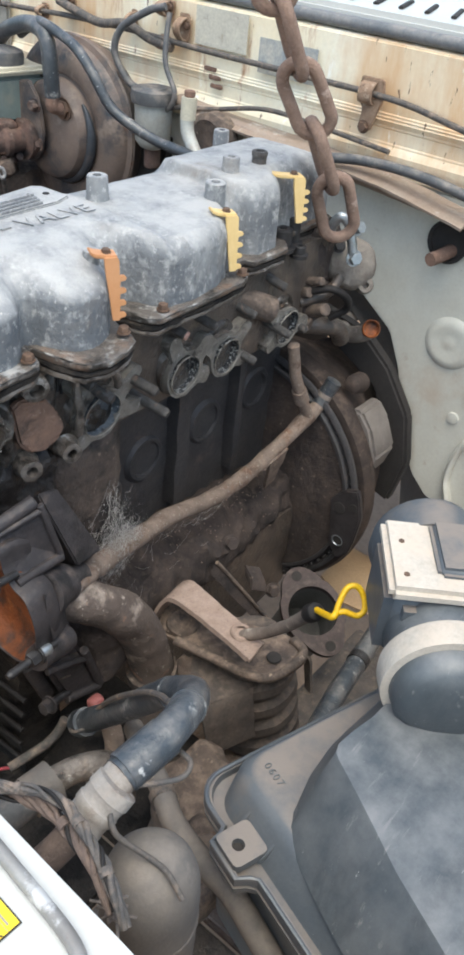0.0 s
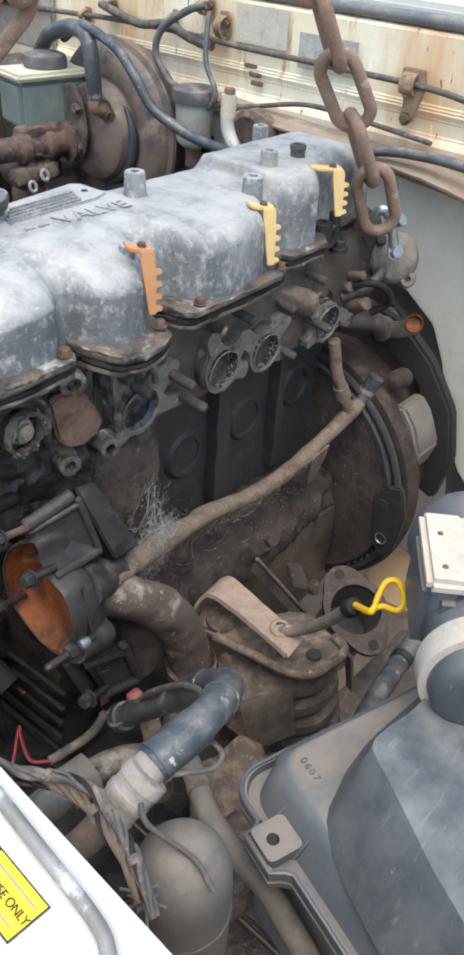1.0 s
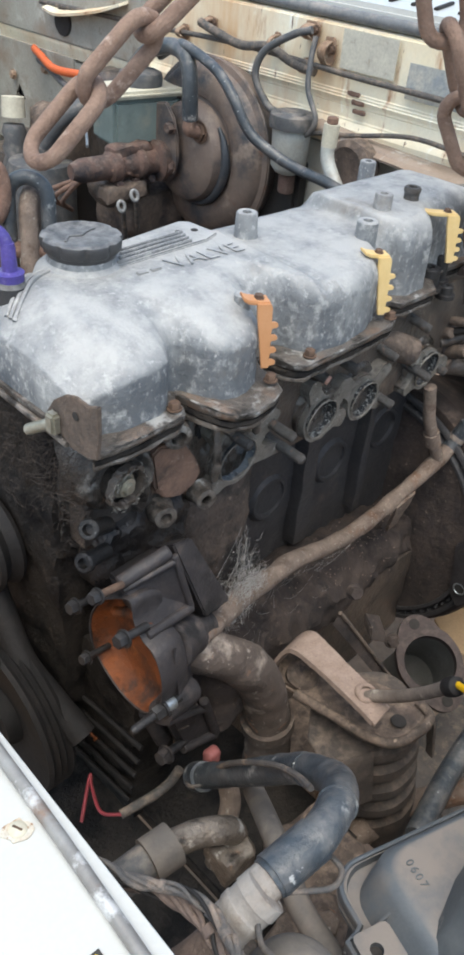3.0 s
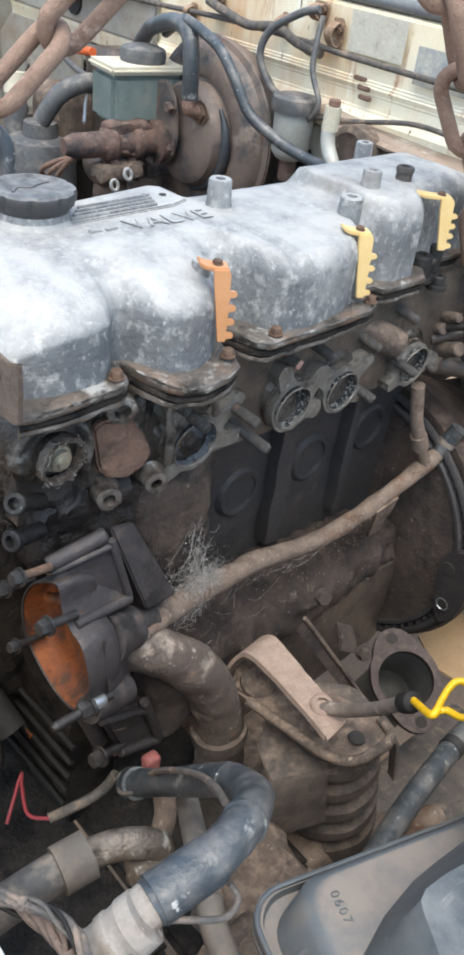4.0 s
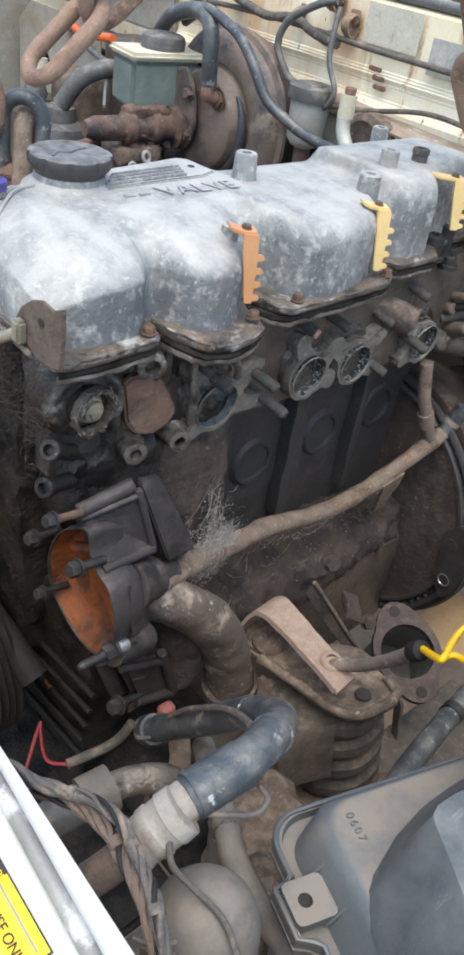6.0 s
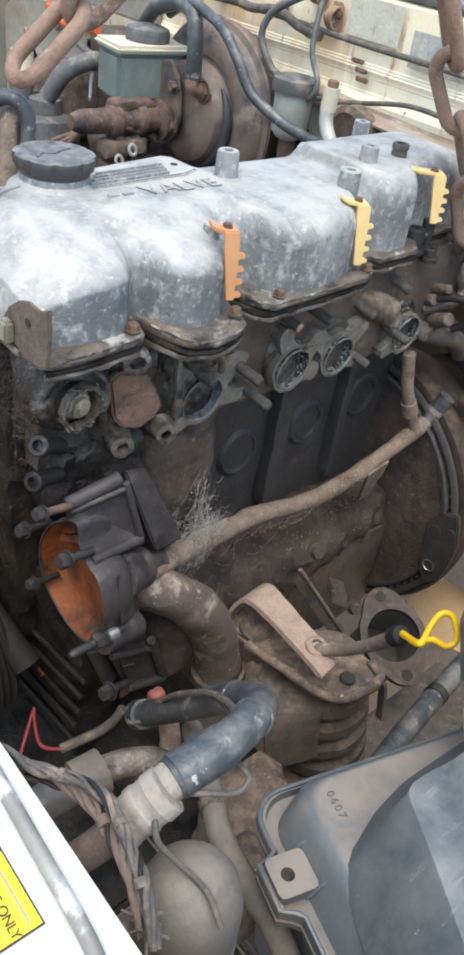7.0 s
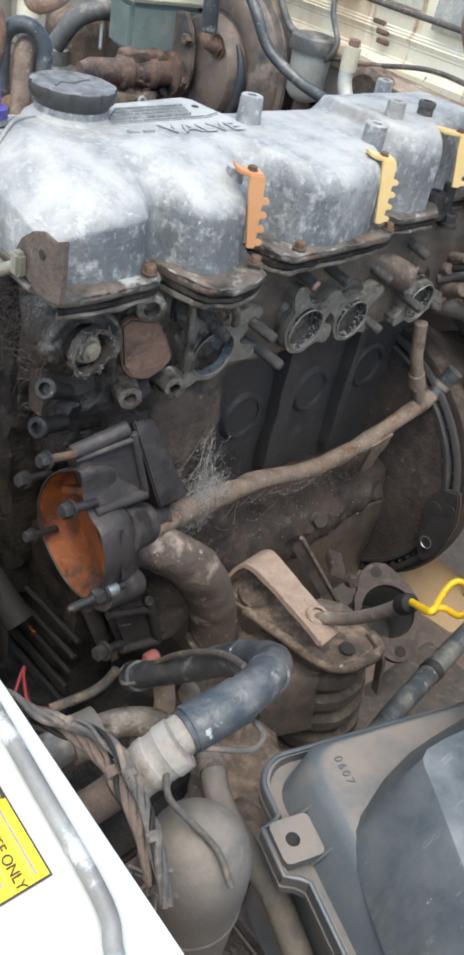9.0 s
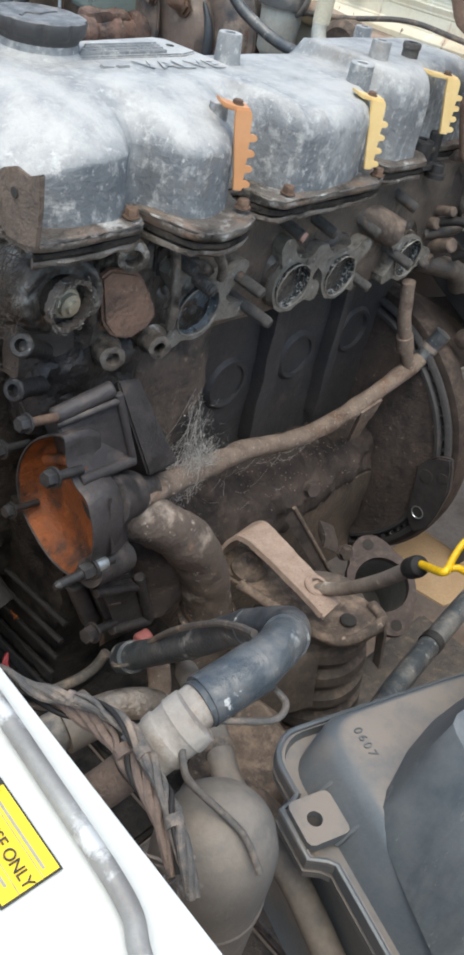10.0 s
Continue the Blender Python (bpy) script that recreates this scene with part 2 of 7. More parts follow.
M["canister"] = mat("dusty_grey_canister", (0.112, 0.102, 0.093), (0.145, 0.130, 0.116), 0.68, 0.0, 16, 0.25, 300, spots=[((0.072, 0.067, 0.063), 12, 0.52, 0.72), ((0.21, 0.18, 0.155), 55, 0.58, 0.76)], dust=((0.225, 0.190, 0.158), 0.45), speckle=0.4)
M["booster"] = mat("dust_covered_booster", (0.174, 0.128, 0.103), (0.103, 0.081, 0.069), 0.45, 0.0, 14, 0.4, 300, spots=[((0.033, 0.037, 0.045), 9, 0.50, 0.62), ((0.274, 0.212, 0.170), 26, 0.56, 0.72), ((0.123, 0.069, 0.048), 40, 0.60, 0.70)], dust=((0.283, 0.221, 0.177), 0.28), speckle=0.6)
M["reservoir"] = mat("murky_translucent_plastic", (0.175, 0.215, 0.200), (0.120, 0.150, 0.142), 0.28, 0.0, 20, 0.03, 300, spots=[((0.25, 0.245, 0.20), 18, 0.56, 0.78), ((0.07, 0.08, 0.075), 14, 0.56, 0.70)], speckle=0.2)
M["ivory"] = mat("dirty_ivory_plastic", (0.62, 0.58, 0.46), (0.52, 0.47, 0.36), 0.5, 0.0, 30, 0.1, 300)
M["redbrown"] = mat("red_brown_cylinder", (0.156, 0.093, 0.072), (0.071, 0.050, 0.043), 0.65, 0.1, 42, 0.9, 240, spots=[((0.255, 0.196, 0.159), 60, 0.58, 0.70), ((0.029, 0.025, 0.027), 20, 0.52, 0.64)], dust=((0.236, 0.181, 0.145), 0.25))
M["jar"] = mat("hazy_jar", (0.45, 0.46, 0.43), (0.36, 0.35, 0.31), 0.3, 0.0, 30, 0.05, 300, dust=(DUST, 0.3))
M["yellowgrip"] = mat("yellow_plastic_grip", (0.86, 0.52, 0.012), (0.80, 0.46, 0.01), 0.35, 0.0, 40, 0.05, 400)
M["yellowlabel"] = mat("yellow_sticker", (0.80, 0.57, 0.025), (0.74, 0.50, 0.02), 0.4, 0.0, 30, 0.04, 300, spots=[((0.86, 0.72, 0.25), 60, 0.60, 0.70), ((0.35, 0.23, 0.06), 140, 0.64, 0.69)], speckle=0.3)
M["ink"] = mat("black_ink", (0.025, 0.023, 0.02), (0.04, 0.036, 0.03), 0.5, 0.0, 40, 0.0, 300)
M["paper"] = mat("weathered_silver_sticker", (0.60, 0.57, 0.47), (0.50, 0.47, 0.40), 0.5, 0.0, 60, 0.05, 300, spots=[((0.30, 0.24, 0.18), 60, 0.60, 0.74)])
M["paperdark"] = mat("weathered_blue_grey_plate", (0.286, 0.312, 0.325), (0.520, 0.494, 0.429), 0.5, 0.0, 55, 0.05, 300)
M["bar"] = mat("faded_print", (0.34, 0.32, 0.28), (0.26, 0.24, 0.21), 0.6, 0.0, 60, 0.0, 300)
M["redwire"] = mat("red_wire", (0.300, 0.034, 0.045), (0.225, 0.030, 0.038), 0.4, 0.0, 60, 0.05, 300)
M["orangewire"] = mat("orange_wire", (0.70, 0.14, 0.03), (0.6, 0.11, 0.03), 0.45, 0.0, 60, 0.05, 300)
M["web"] = mat("dusty_cobweb", (0.46, 0.44, 0.42), (0.34, 0.32, 0.30), 0.9, 0.0, 90, 0.0, 300)
M["sand"] = mat("red_sandy_soil", (0.40, 0.27, 0.18), (0.32, 0.21, 0.14), 0.95, 0.0, 6, 0.8, 90, spots=[((0.22, 0.14, 0.09), 12, 0.56, 0.72)])
M["card"] = mat("brown_cardboard", (0.451, 0.312, 0.185), (0.394, 0.262, 0.151), 0.85, 0.0, 20, 0.1, 300)
M["pink"] = mat("dusty_red_brown_boss", (0.263, 0.157, 0.110), (0.151, 0.090, 0.066), 0.7, 0.0, 40, 1.0, 260, spots=[((0.067, 0.047, 0.037), 36, 0.54, 0.68), ((0.403, 0.291, 0.220), 90, 0.58, 0.70)])
M["brasspin"] = mat("pale_brass", (0.52, 0.50, 0.42), (0.36, 0.34, 0.27), 0.28, 0.7, 60, 0.15, 400)
M["strip"] = mat("weathered_rubber_seal", (0.13, 0.14, 0.15), (0.20, 0.20, 0.20), 0.6, 0.0, 20, 0.2, 300, dust=((0.35, 0.31, 0.27), 0.3))
M["rod"] = mat("scuffed_grey_rod", (0.33, 0.32, 0.30), (0.22, 0.205, 0.19), 0.4, 0.3, 30, 0.2, 300, spots=[((0.55, 0.54, 0.52), 40, 0.56, 0.64), ((0.24, 0.15, 0.10), 26, 0.56, 0.66)], speckle=0.5)
M["mountrub"] = mat("dust_caked_rubber", (0.099, 0.082, 0.072), (0.062, 0.053, 0.049), 0.8, 0.0, 40, 0.5, 300, spots=[((0.033, 0.029, 0.029), 24, 0.54, 0.68)], dust=((0.203, 0.157, 0.123), 0.35), gloss=0.3)
M["guide"] = mat("flaking_guide_tube", (0.27, 0.225, 0.19), (0.16, 0.13, 0.11), 0.6, 0.1, 60, 0.4, 400, spots=[((0.40, 0.36, 0.30), 80, 0.60, 0.70)])
M["padcast"] = mat("pale_dusty_casting", (0.22, 0.195, 0.175), (0.16, 0.14, 0.125), 0.7, 0.1, 22, 0.3, 300, speckle=0.6)
M["chainrust"] = mat("dusty_rusted_chain", (0.33, 0.225, 0.17), (0.22, 0.14, 0.105), 0.75, 0.1, 60, 0.6, 420, spots=[((0.44, 0.34, 0.28), 70, 0.58, 0.72), ((0.12, 0.075, 0.06), 50, 0.60, 0.74)])
M["greycast"] = mat("grey_dusty_casting", (0.235, 0.208, 0.178), (0.155, 0.132, 0.112), 0.65, 0.1, 30, 0.5, 320, spots=[((0.075, 0.060, 0.052), 30, 0.52, 0.70), ((0.33, 0.30, 0.26), 60, 0.60, 0.74)], speckle=0.8)
M["redplug"] = mat("faded_red_plastic", (0.294, 0.098, 0.091), (0.238, 0.077, 0.070), 0.5, 0.0, 50, 0.1, 300, dust=((0.350, 0.238, 0.210), 0.3))
M["crankdirt"] = mat("black_brown_caked_dust", (0.078, 0.057, 0.047), (0.037, 0.030, 0.029), 0.85, 0.0, 34, 1.0, 220,
                     spots=[((0.019, 0.015, 0.014), 22, 0.52, 0.66), ((0.178, 0.137, 0.109), 120, 0.62, 0.70)], dust=((0.142, 0.105, 0.084), 0.2))
M["clipstain"] = mat("rust_stained_clip", (0.36, 0.25, 0.17), (0.24, 0.15, 0.10), 0.7, 0.1, 70, 0.5, 400, spots=[((0.50, 0.40, 0.30), 90, 0.56, 0.68), ((0.10, 0.06, 0.045), 80, 0.60, 0.70)])
M["alu_worn"] = mat("rubbed_aluminium", (0.331, 0.328, 0.320), (0.259, 0.259, 0.256), 0.42, 0.2, 30, 0.4, 300, spots=[((0.144, 0.140, 0.137), 60, 0.60, 0.70)])
M["headwet"] = mat("oil_wet_aluminium", (0.125, 0.110, 0.098), (0.045, 0.039, 0.035), 0.2, 0.25, 26, 0.9, 160,
                   spots=[((0.325, 0.306, 0.281), 30, 0.56, 0.68), ((0.015, 0.013, 0.011), 22, 0.50, 0.60), ((0.250, 0.156, 0.106), 38, 0.58, 0.68)], dust=((0.250, 0.188, 0.144), 0.2))
M["straw"] = mat("brown_straw_and_fibre", (0.066, 0.048, 0.037), (0.028, 0.022, 0.019), 0.7, 0.0, 120, 0.2, 500, gloss=0.4)
# grey-blue is the sky's reflection put into the first port, with pale crust
M["portblue"] = mat("sky_tinted_port_crust", (0.15, 0.175, 0.20), (0.075, 0.085, 0.10), 0.25, 0.4, 60, 0.8, 300, spots=[((0.50, 0.50, 0.48), 260, 0.58, 0.66), ((0.02, 0.02, 0.022), 50, 0.54, 0.64)])
M["rustbloom"] = mat("rust_stain_on_white", (0.60, 0.575, 0.50), (0.52, 0.42, 0.30), 0.6, 0.0, 160, 0.2, 500, spots=[((0.26, 0.15, 0.085), 260, 0.57, 0.64)])
M["boosterblue"] = mat("blue_black_band", (0.030, 0.036, 0.045), (0.052, 0.057, 0.065), 0.35, 0.0, 30, 0.3, 300, spots=[((0.12, 0.095, 0.078), 24, 0.54, 0.70)])
M["pumpwet"] = mat("oil_wet_steel", (0.045, 0.043, 0.043), (0.020, 0.019, 0.019), 0.25, 0.5, 120, 0.5, 500, spots=[((0.30, 0.29, 0.28), 150, 0.62, 0.70)])
M["gasketflake"] = mat("flaking_gasket", (0.17, 0.155, 0.135), (0.05, 0.043, 0.036), 0.6, 0.0, 160, 0.4, 500, spots=[((0.50, 0.48, 0.44), 210, 0.58, 0.66)])
M["paintspot"] = mat("white_paint_splash", (0.66, 0.66, 0.64), (0.52, 0.52, 0.50), 0.5, 0.0, 90, 0.1, 400)
# cream paint with the bay's shade in its colour, plus grime and rust
M["shadedwing"] = mat("shaded_grimy_wing_paint", (0.37, 0.36, 0.315), (0.27, 0.25, 0.21), 0.5, 0.0, 12, 0.1, 260, spots=[((0.24, 0.19, 0.145), 14, 0.50, 0.68), ((0.13, 0.085, 0.06), 40, 0.60, 0.72), ((0.50, 0.49, 0.44), 20, 0.58, 0.72)], dust=(DUST, 0.2))
M["greypipe"] = mat("grey_dusty_pipe", (0.20, 0.20, 0.195), (0.13, 0.128, 0.122), 0.6, 0.1, 24, 0.3, 300, spots=[((0.09, 0.07, 0.058), 30, 0.58, 0.72)])
M["elbowiron"] = mat("smeared_dusty_elbow", (0.140, 0.105, 0.086), (0.069, 0.054, 0.046), 0.72, 0.0, 30, 0.9, 260, spots=[((0.034, 0.029, 0.028), 18, 0.53, 0.66), ((0.370, 0.308, 0.259), 14, 0.56, 0.66), ((0.269, 0.146, 0.094), 34, 0.62, 0.70), ((0.448, 0.392, 0.341), 120, 0.62, 0.70)], dust=((0.269, 0.207, 0.163), 0.25))
M["oilblack"] = mat("wet_oil_black_dirt", (0.026, 0.022, 0.021), (0.012, 0.011, 0.011), 0.28, 0.0, 60, 1.0, 200, spots=[((0.075, 0.055, 0.043), 40, 0.60, 0.72), ((0.11, 0.10, 0.095), 170, 0.64, 0.70)])
M["cornerdirt"] = mat("oil_streaked_block_dirt", (0.125, 0.092, 0.072), (0.058, 0.045, 0.038), 0.7, 0.0, 42, 0.9, 260, spots=[((0.020, 0.017, 0.016), 17, 0.46, 0.58), ((0.24, 0.18, 0.14), 110, 0.62, 0.72)], dust=((0.22, 0.168, 0.132), 0.2))
# near-black that puts the shade of holes, slots and tunnel into colour
M["dark"] = mat("dark_interior", (0.024, 0.022, 0.020), (0.036, 0.031, 0.029), 0.8, 0.0, 20, 0.2, 200)
M["lampblue"] = mat("smoky_lamp_plastic", (0.06, 0.075, 0.09), (0.09, 0.10, 0.115), 0.25, 0.0, 20, 0.05, 300, dust=((0.3, 0.27, 0.24), 0.2))

# ---------------------------------------------------------------- mesh helpers
V = Vector


def thing(name, label, category, group="", kind="", at=(0, 0, 0)):
    ob = tagged(new(name), label, category, group, kind)
    ob.empty_display_size = 0.02
    ob.location = at
    return ob


def part(name, bm, material, parent=None, label="", smooth=40):
    bmesh.ops.recalc_face_normals(bm, faces=bm.faces)
    me = bpy.data.meshes.new(name)
    bm.to_mesh(me)
    bm.free()
    me.materials.append(M[material])
    if smooth:
        me.shade_smooth()
        me.set_sharp_from_angle(angle=radians(smooth))
    ob = new(name, me)
    if parent is not None:
        ob.parent = parent
        off = V((0, 0, 0))
        p = parent
        while p is not None:
            off += p.location
            p = p.parent
        ob.location = -off
    if label:
        ob["label"] = label
    return ob


def frame_of(axis):
    a = V(axis).normalized()
    s = V((0, 0, 1)) if abs(a.z) < 0.9 else V((1, 0, 0))
    u = a.cross(s).normalized()
    return a, u, a.cross(u).normalized()


def lathe(bm, base, axis, profile, seg=24, caps=True):
    """A turned body: profile rows of (distance along the axis, radius)."""
    a, u, v = frame_of(axis)
    base = V(base)
    rings = []
    for d, r in profile:
        if r < 1e-6:
            rings.append([bm.verts.new(base + a * d)])
        else:
            rings.append([bm.verts.new(base + a * d + (u * math.cos(2 * math.pi * k / seg) + v * math.sin(2 * math.pi * k / seg)) * r) for k in range(seg)])
    for p, q in zip(rings, rings[1:]):
        for k in range(seg):
            j = (k + 1) % seg
            if len(p) == 1 and len(q) > 1:
                bm.faces.new((p[0], q[j], q[k]))
            elif len(q) == 1 and len(p) > 1:
                bm.faces.new((p[k], p[j], q[0]))
            elif len(p) > 1:
                bm.faces.new((p[k], p[j], q[j], q[k]))
    if caps:
        for ring in (rings[0], rings[-1]):
            if len(ring) > 2:
                bm.faces.new(ring)
    return bm


def cyl(bm, p0, p1, r, seg=18, ch=None):
    p0, p1 = V(p0), V(p1)
    d = (p1 - p0).length
    c = min(r * 0.18, d * 0.2) if ch is None else ch
    return lathe(bm, p0, p1 - p0, [(0, r - c), (c, r), (d - c, r), (d, r - c)], seg)


def smooth_path(points, steps=8, closed=False):
    pts = [V(p) for p in points]
    out = []
    n = len(pts)
    for i in range(n if closed else n - 1):
        if closed:
            p0, p1, p2, p3 = pts[i - 1], pts[i], pts[(i + 1) % n], pts[(i + 2) % n]
        else:
            p1, p2 = pts[i], pts[i + 1]
            p0 = pts[i - 1] if i else p1 * 2 - p2
            p3 = pts[i + 2] if i + 2 < n else p2 * 2 - p1
        for k in range(steps):
            t = k / steps
            out.append(0.5 * ((2 * p1) + (p2 - p0) * t + (2 * p0 - 5 * p1 + 4 * p2 - p3) * t * t + (3 * p1 - p0 - 3 * p2 + p3) * t ** 3))
    if not closed:
        out.append(pts[-1])
    return out


def sweep(bm, path, r, seg=12, closed=False, squash=1.0, wobble=0.0, caps=True):
    """A round bar along a path; r is a radius or a function of 0..1."""
    n = len(path)
    t0 = (path[1] - path[0]).normalized()
    _, u, _ = frame_of(t0)
    rings = []
    for i, p in enumerate(path):
        if closed:
            t = (path[(i + 1) % n] - path[i - 1]).normalized()
        else:
            t = (path[min(i + 1, n - 1)] - path[max(i - 1, 0)]).normalized()
        u = (u - t * u.dot(t)).normalized()
        v = t.cross(u)
        rad = r(i / (n - 1)) if callable(r) else r
        ring = []
        for k in range(seg):
            a = 2 * math.pi * k / seg
            q = p + (u * math.cos(a) + v * math.sin(a) * squash) * rad
            if wobble:
                q += wobble * noise.noise_vector(q * 60)
            ring.append(bm.verts.new(q))
        rings.append(ring)
    for i in range(n if closed else n - 1):
        p, q = rings[i], rings[(i + 1) % n]
        for k in range(seg):
            j = (k + 1) % seg
            bm.faces.new((p[k], p[j], q[j], q[k]))
    if caps and not closed:
        bm.faces.new(rings[0])
        bm.faces.new(rings[-1])
    return bm


def tube(points, r, seg=12, steps=8, **kw):
    return sweep(bmesh.new(), smooth_path(points, steps), r, seg, **kw)


def prism(bm, outline, origin, ex, ey, depth, bevel=0.0, segs=2):
    """An outline in the plane of ex and ey, thickened along their normal."""
    origin, ex, ey = V(origin), V(ex).normalized(), V(ey).normalized()
    ez = ex.cross(ey).normalized()
    lo = [bm.verts.new(origin + ex * x + ey * y) for x, y in outline]
    hi = [bm.verts.new(origin + ex * x + ey * y + ez * depth) for x, y in outline]
    n = len(outline)
    faces = [bm.faces.new(lo), bm.faces.new(hi)]
    for k in range(n):
        faces.append(bm.faces.new((lo[k], lo[(k + 1) % n], hi[(k + 1) % n], hi[k])))
    if bevel:
        bmesh.ops.recalc_face_normals(bm, faces=faces)
        es = list({e for f in faces for e in f.edges})
        bmesh.ops.bevel(bm, geom=es, offset=bevel, segments=segs, affect="EDGES", clamp_overlap=True)
    return bm


def box(bm, centre, size, bevel=0.0, ex=(1, 0, 0), ey=(0, 1, 0), segs=2):
    ex, ey = V(ex).normalized(), V(ey).normalized()
    ez = ex.cross(ey)
    a, b, c = size[0] / 2, size[1] / 2, size[2]
    return prism(bm, [(-a, -b), (a, -b), (a, b), (-a, b)], V(centre) - ez * c / 2, ex, ey, c, bevel, segs)


def plate_with_hole(bm, outline, hole, origin, ex, ey, depth):
    """A plate whose outline and hole have the same number of points."""
    origin, ex, ey = V(origin), V(ex).normalized(), V(ey).normalized()
    ez = ex.cross(ey)
    rows = []
    for z in (0, depth):
        rows.append([[bm.verts.new(origin + ex * x + ey * y + ez * z) for x, y in loop] for loop in (outline, hole)])
    n = len(outline)
    for k in range(n):
        j = (k + 1) % n
        (o0, h0), (o1, h1) = rows
        bm.faces.new((o0[k], o0[j], h0[j], h0[k]))
        bm.faces.new((o1[k], o1[j], h1[j], h1[k]))
        bm.faces.new((o0[k], o0[j], o1[j], o1[k]))
        bm.faces.new((h0[k], h0[j], h1[j], h1[k]))
    return bm


def circle(r, n, rx=None, cx=0.0, cy=0.0, start=0.0):
    return [(cx + (rx or r) * math.cos(start + 2 * math.pi * k / n), cy + r * math.sin(start + 2 * math.pi * k / n)) for k in range(n)]


def hexbolt(bm, base, axis, r, h, shank=0.0):
    """A hexagon head on a washer, with an optional shank behind it."""
    a = V(axis).normalized()
    base = V(base)
    lathe(bm, base, a, [(0, r * 1.25), (h * 0.22, r * 1.25)], 18)
    lathe(bm, base + a * h * 0.22, a, [(0, r), (h * 0.7, r), (h * 0.85, r * 0.86)], 6)
    if shank:
        lathe(bm, base - a * shank, a, [(0, r * 0.55), (shank, r * 0.55)], 12)
    return bm


def sstep(x, a, b):
    t = max(0.0, min(1.0, (x - a) / (b - a)))
    return t * t * (3 - 2 * t)


def rough_up(bm, amount, scale):
    for v in bm.verts:
        v.co += noise.noise_vector(v.co * scale) * amount + noise.noise_vector(v.co * scale * 3.1) * amount * 0.4
    return bm


def ribbon(points, side, width, thick, steps=8):
    """A flat strip along a path; width is a number or a function of 0..1."""
    bm = bmesh.new()
    path = smooth_path(points, steps)
    side = V(side).normalized()
    rows = []
    for i, p in enumerate(path):
        t = (path[min(i + 1, len(path) - 1)] - path[max(i - 1, 0)]).normalized()
        nrm = t.cross(side).normalized()
        w = width(i / (len(path) - 1)) if callable(width) else width
        rows.append([bm.verts.new(p + side * s * w / 2 + nrm * h * thick / 2) for s, h in ((-1, -1), (1, -1), (1, 1), (-1, 1))])
    for p, q in zip(rows, rows[1:]):
        for k in range(4):
            bm.faces.new((p[k], p[(k + 1) % 4], q[(k + 1) % 4], q[k]))
    bm.faces.new(rows[0])
    bm.faces.new(rows[-1])
    return bm


def slab(name, x0, x1, y0, y1, z0, z1, material, parent, bevel=0.004, label=""):
    return part(name, box(bmesh.new(), ((x0 + x1) / 2, (y0 + y1) / 2, (z0 + z1) / 2), (x1 - x0, y1 - y0, z1 - z0), bevel), material, parent, label)


def text_mesh(body, size, origin, ex, ey, lift=0.0006, spacing=1.0):
    """Lettering from the built-in font as a flat mesh in the plane of ex and ey."""
    cu = bpy.data.curves.new("lettering", "FONT")
    cu.body, cu.size, cu.extrude, cu.space_character = body, size, 0.0002, spacing
    tmp = new("lettering", cu)
    dg = bpy.context.evaluated_depsgraph_get()
    me = bpy.data.meshes.new_from_object(tmp.evaluated_get(dg))
    bm = bmesh.new()
    bm.from_mesh(me)
    bpy.data.objects.remove(tmp)
    bpy.data.meshes.remove(me)
    bpy.data.curves.remove(cu)
    ex, ey = V(ex).normalized(), V(ey).normalized()
    ez = ex.cross(ey)
    for v in bm.verts:
        v.co = V(origin) + ex * v.co.x + ey * v.co.y + ez * (v.co.z + lift)
    return bm

# ---------------------------------------------------------------- ground and car body
bm = bmesh.new()
bmesh.ops.create_grid(bm, x_segments=160, y_segments=160, size=4.0)
for v in bm.verts:
    r = v.co.length
    if max(abs(v.co.x), abs(v.co.y)) > 3.9:
        v.co.x *= 100
        v.co.y *= 100
    else:
        v.co.z = 0.012 * noise.noise(v.co * 3) + 0.006 * noise.noise(v.co * 11)
tagged(part("ground", bm, "sand"), "dry reddish sandy soil under the car", "ground", kind="structure")

car = thing("car_body", "white car body with open engine bay and rust-stained firewall", "car", at=(0.5, 0.1, 0.3))

# firewall: lower panel with the gearbox tunnel cut out, plenum face above
low = [(-0.75, 0.49), (-0.16, 0.482), (-0.125, 0.487), (-0.098, 0.512), (-0.083, 0.54), (-0.06, 0.60), (-0.043, 0.655), (-0.02, 0.70), (0.03, 0.735),
       (0.16, 0.74), (0.26, 0.70), (0.32, 0.58), (0.36, 0.42), (1.15, 0.42), (1.15, 0.888), (-0.75, 0.888)]
firewall = part("firewall", prism(bmesh.new(), low, (0.5, 0, 0), (0, 1, 0), (0, 0, 1), 0.012, 0.003), "grey_paint", car, "faded greenish-white lower firewall")
plen = [(-0.004, 0.888), (-0.005, 0.902), (-0.009, 0.911), (-0.008, 0.915), (-0.001, 0.922), (0.0, 0.940), (-0.004, 0.944), (-0.0045, 0.949), (0.0, 0.953), (0.001, 1.0), (0.0, 1.026), (0.02, 1.03), (0.03, 1.0), (0.03, 0.888)]
plenum = part("plenum_face", prism(bmesh.new(), plen, (0.5, 1.15, 0), (1, 0, 0), (0, 0, 1), 1.9, 0.002), "cream", car, "cream paint with brown rust runs")
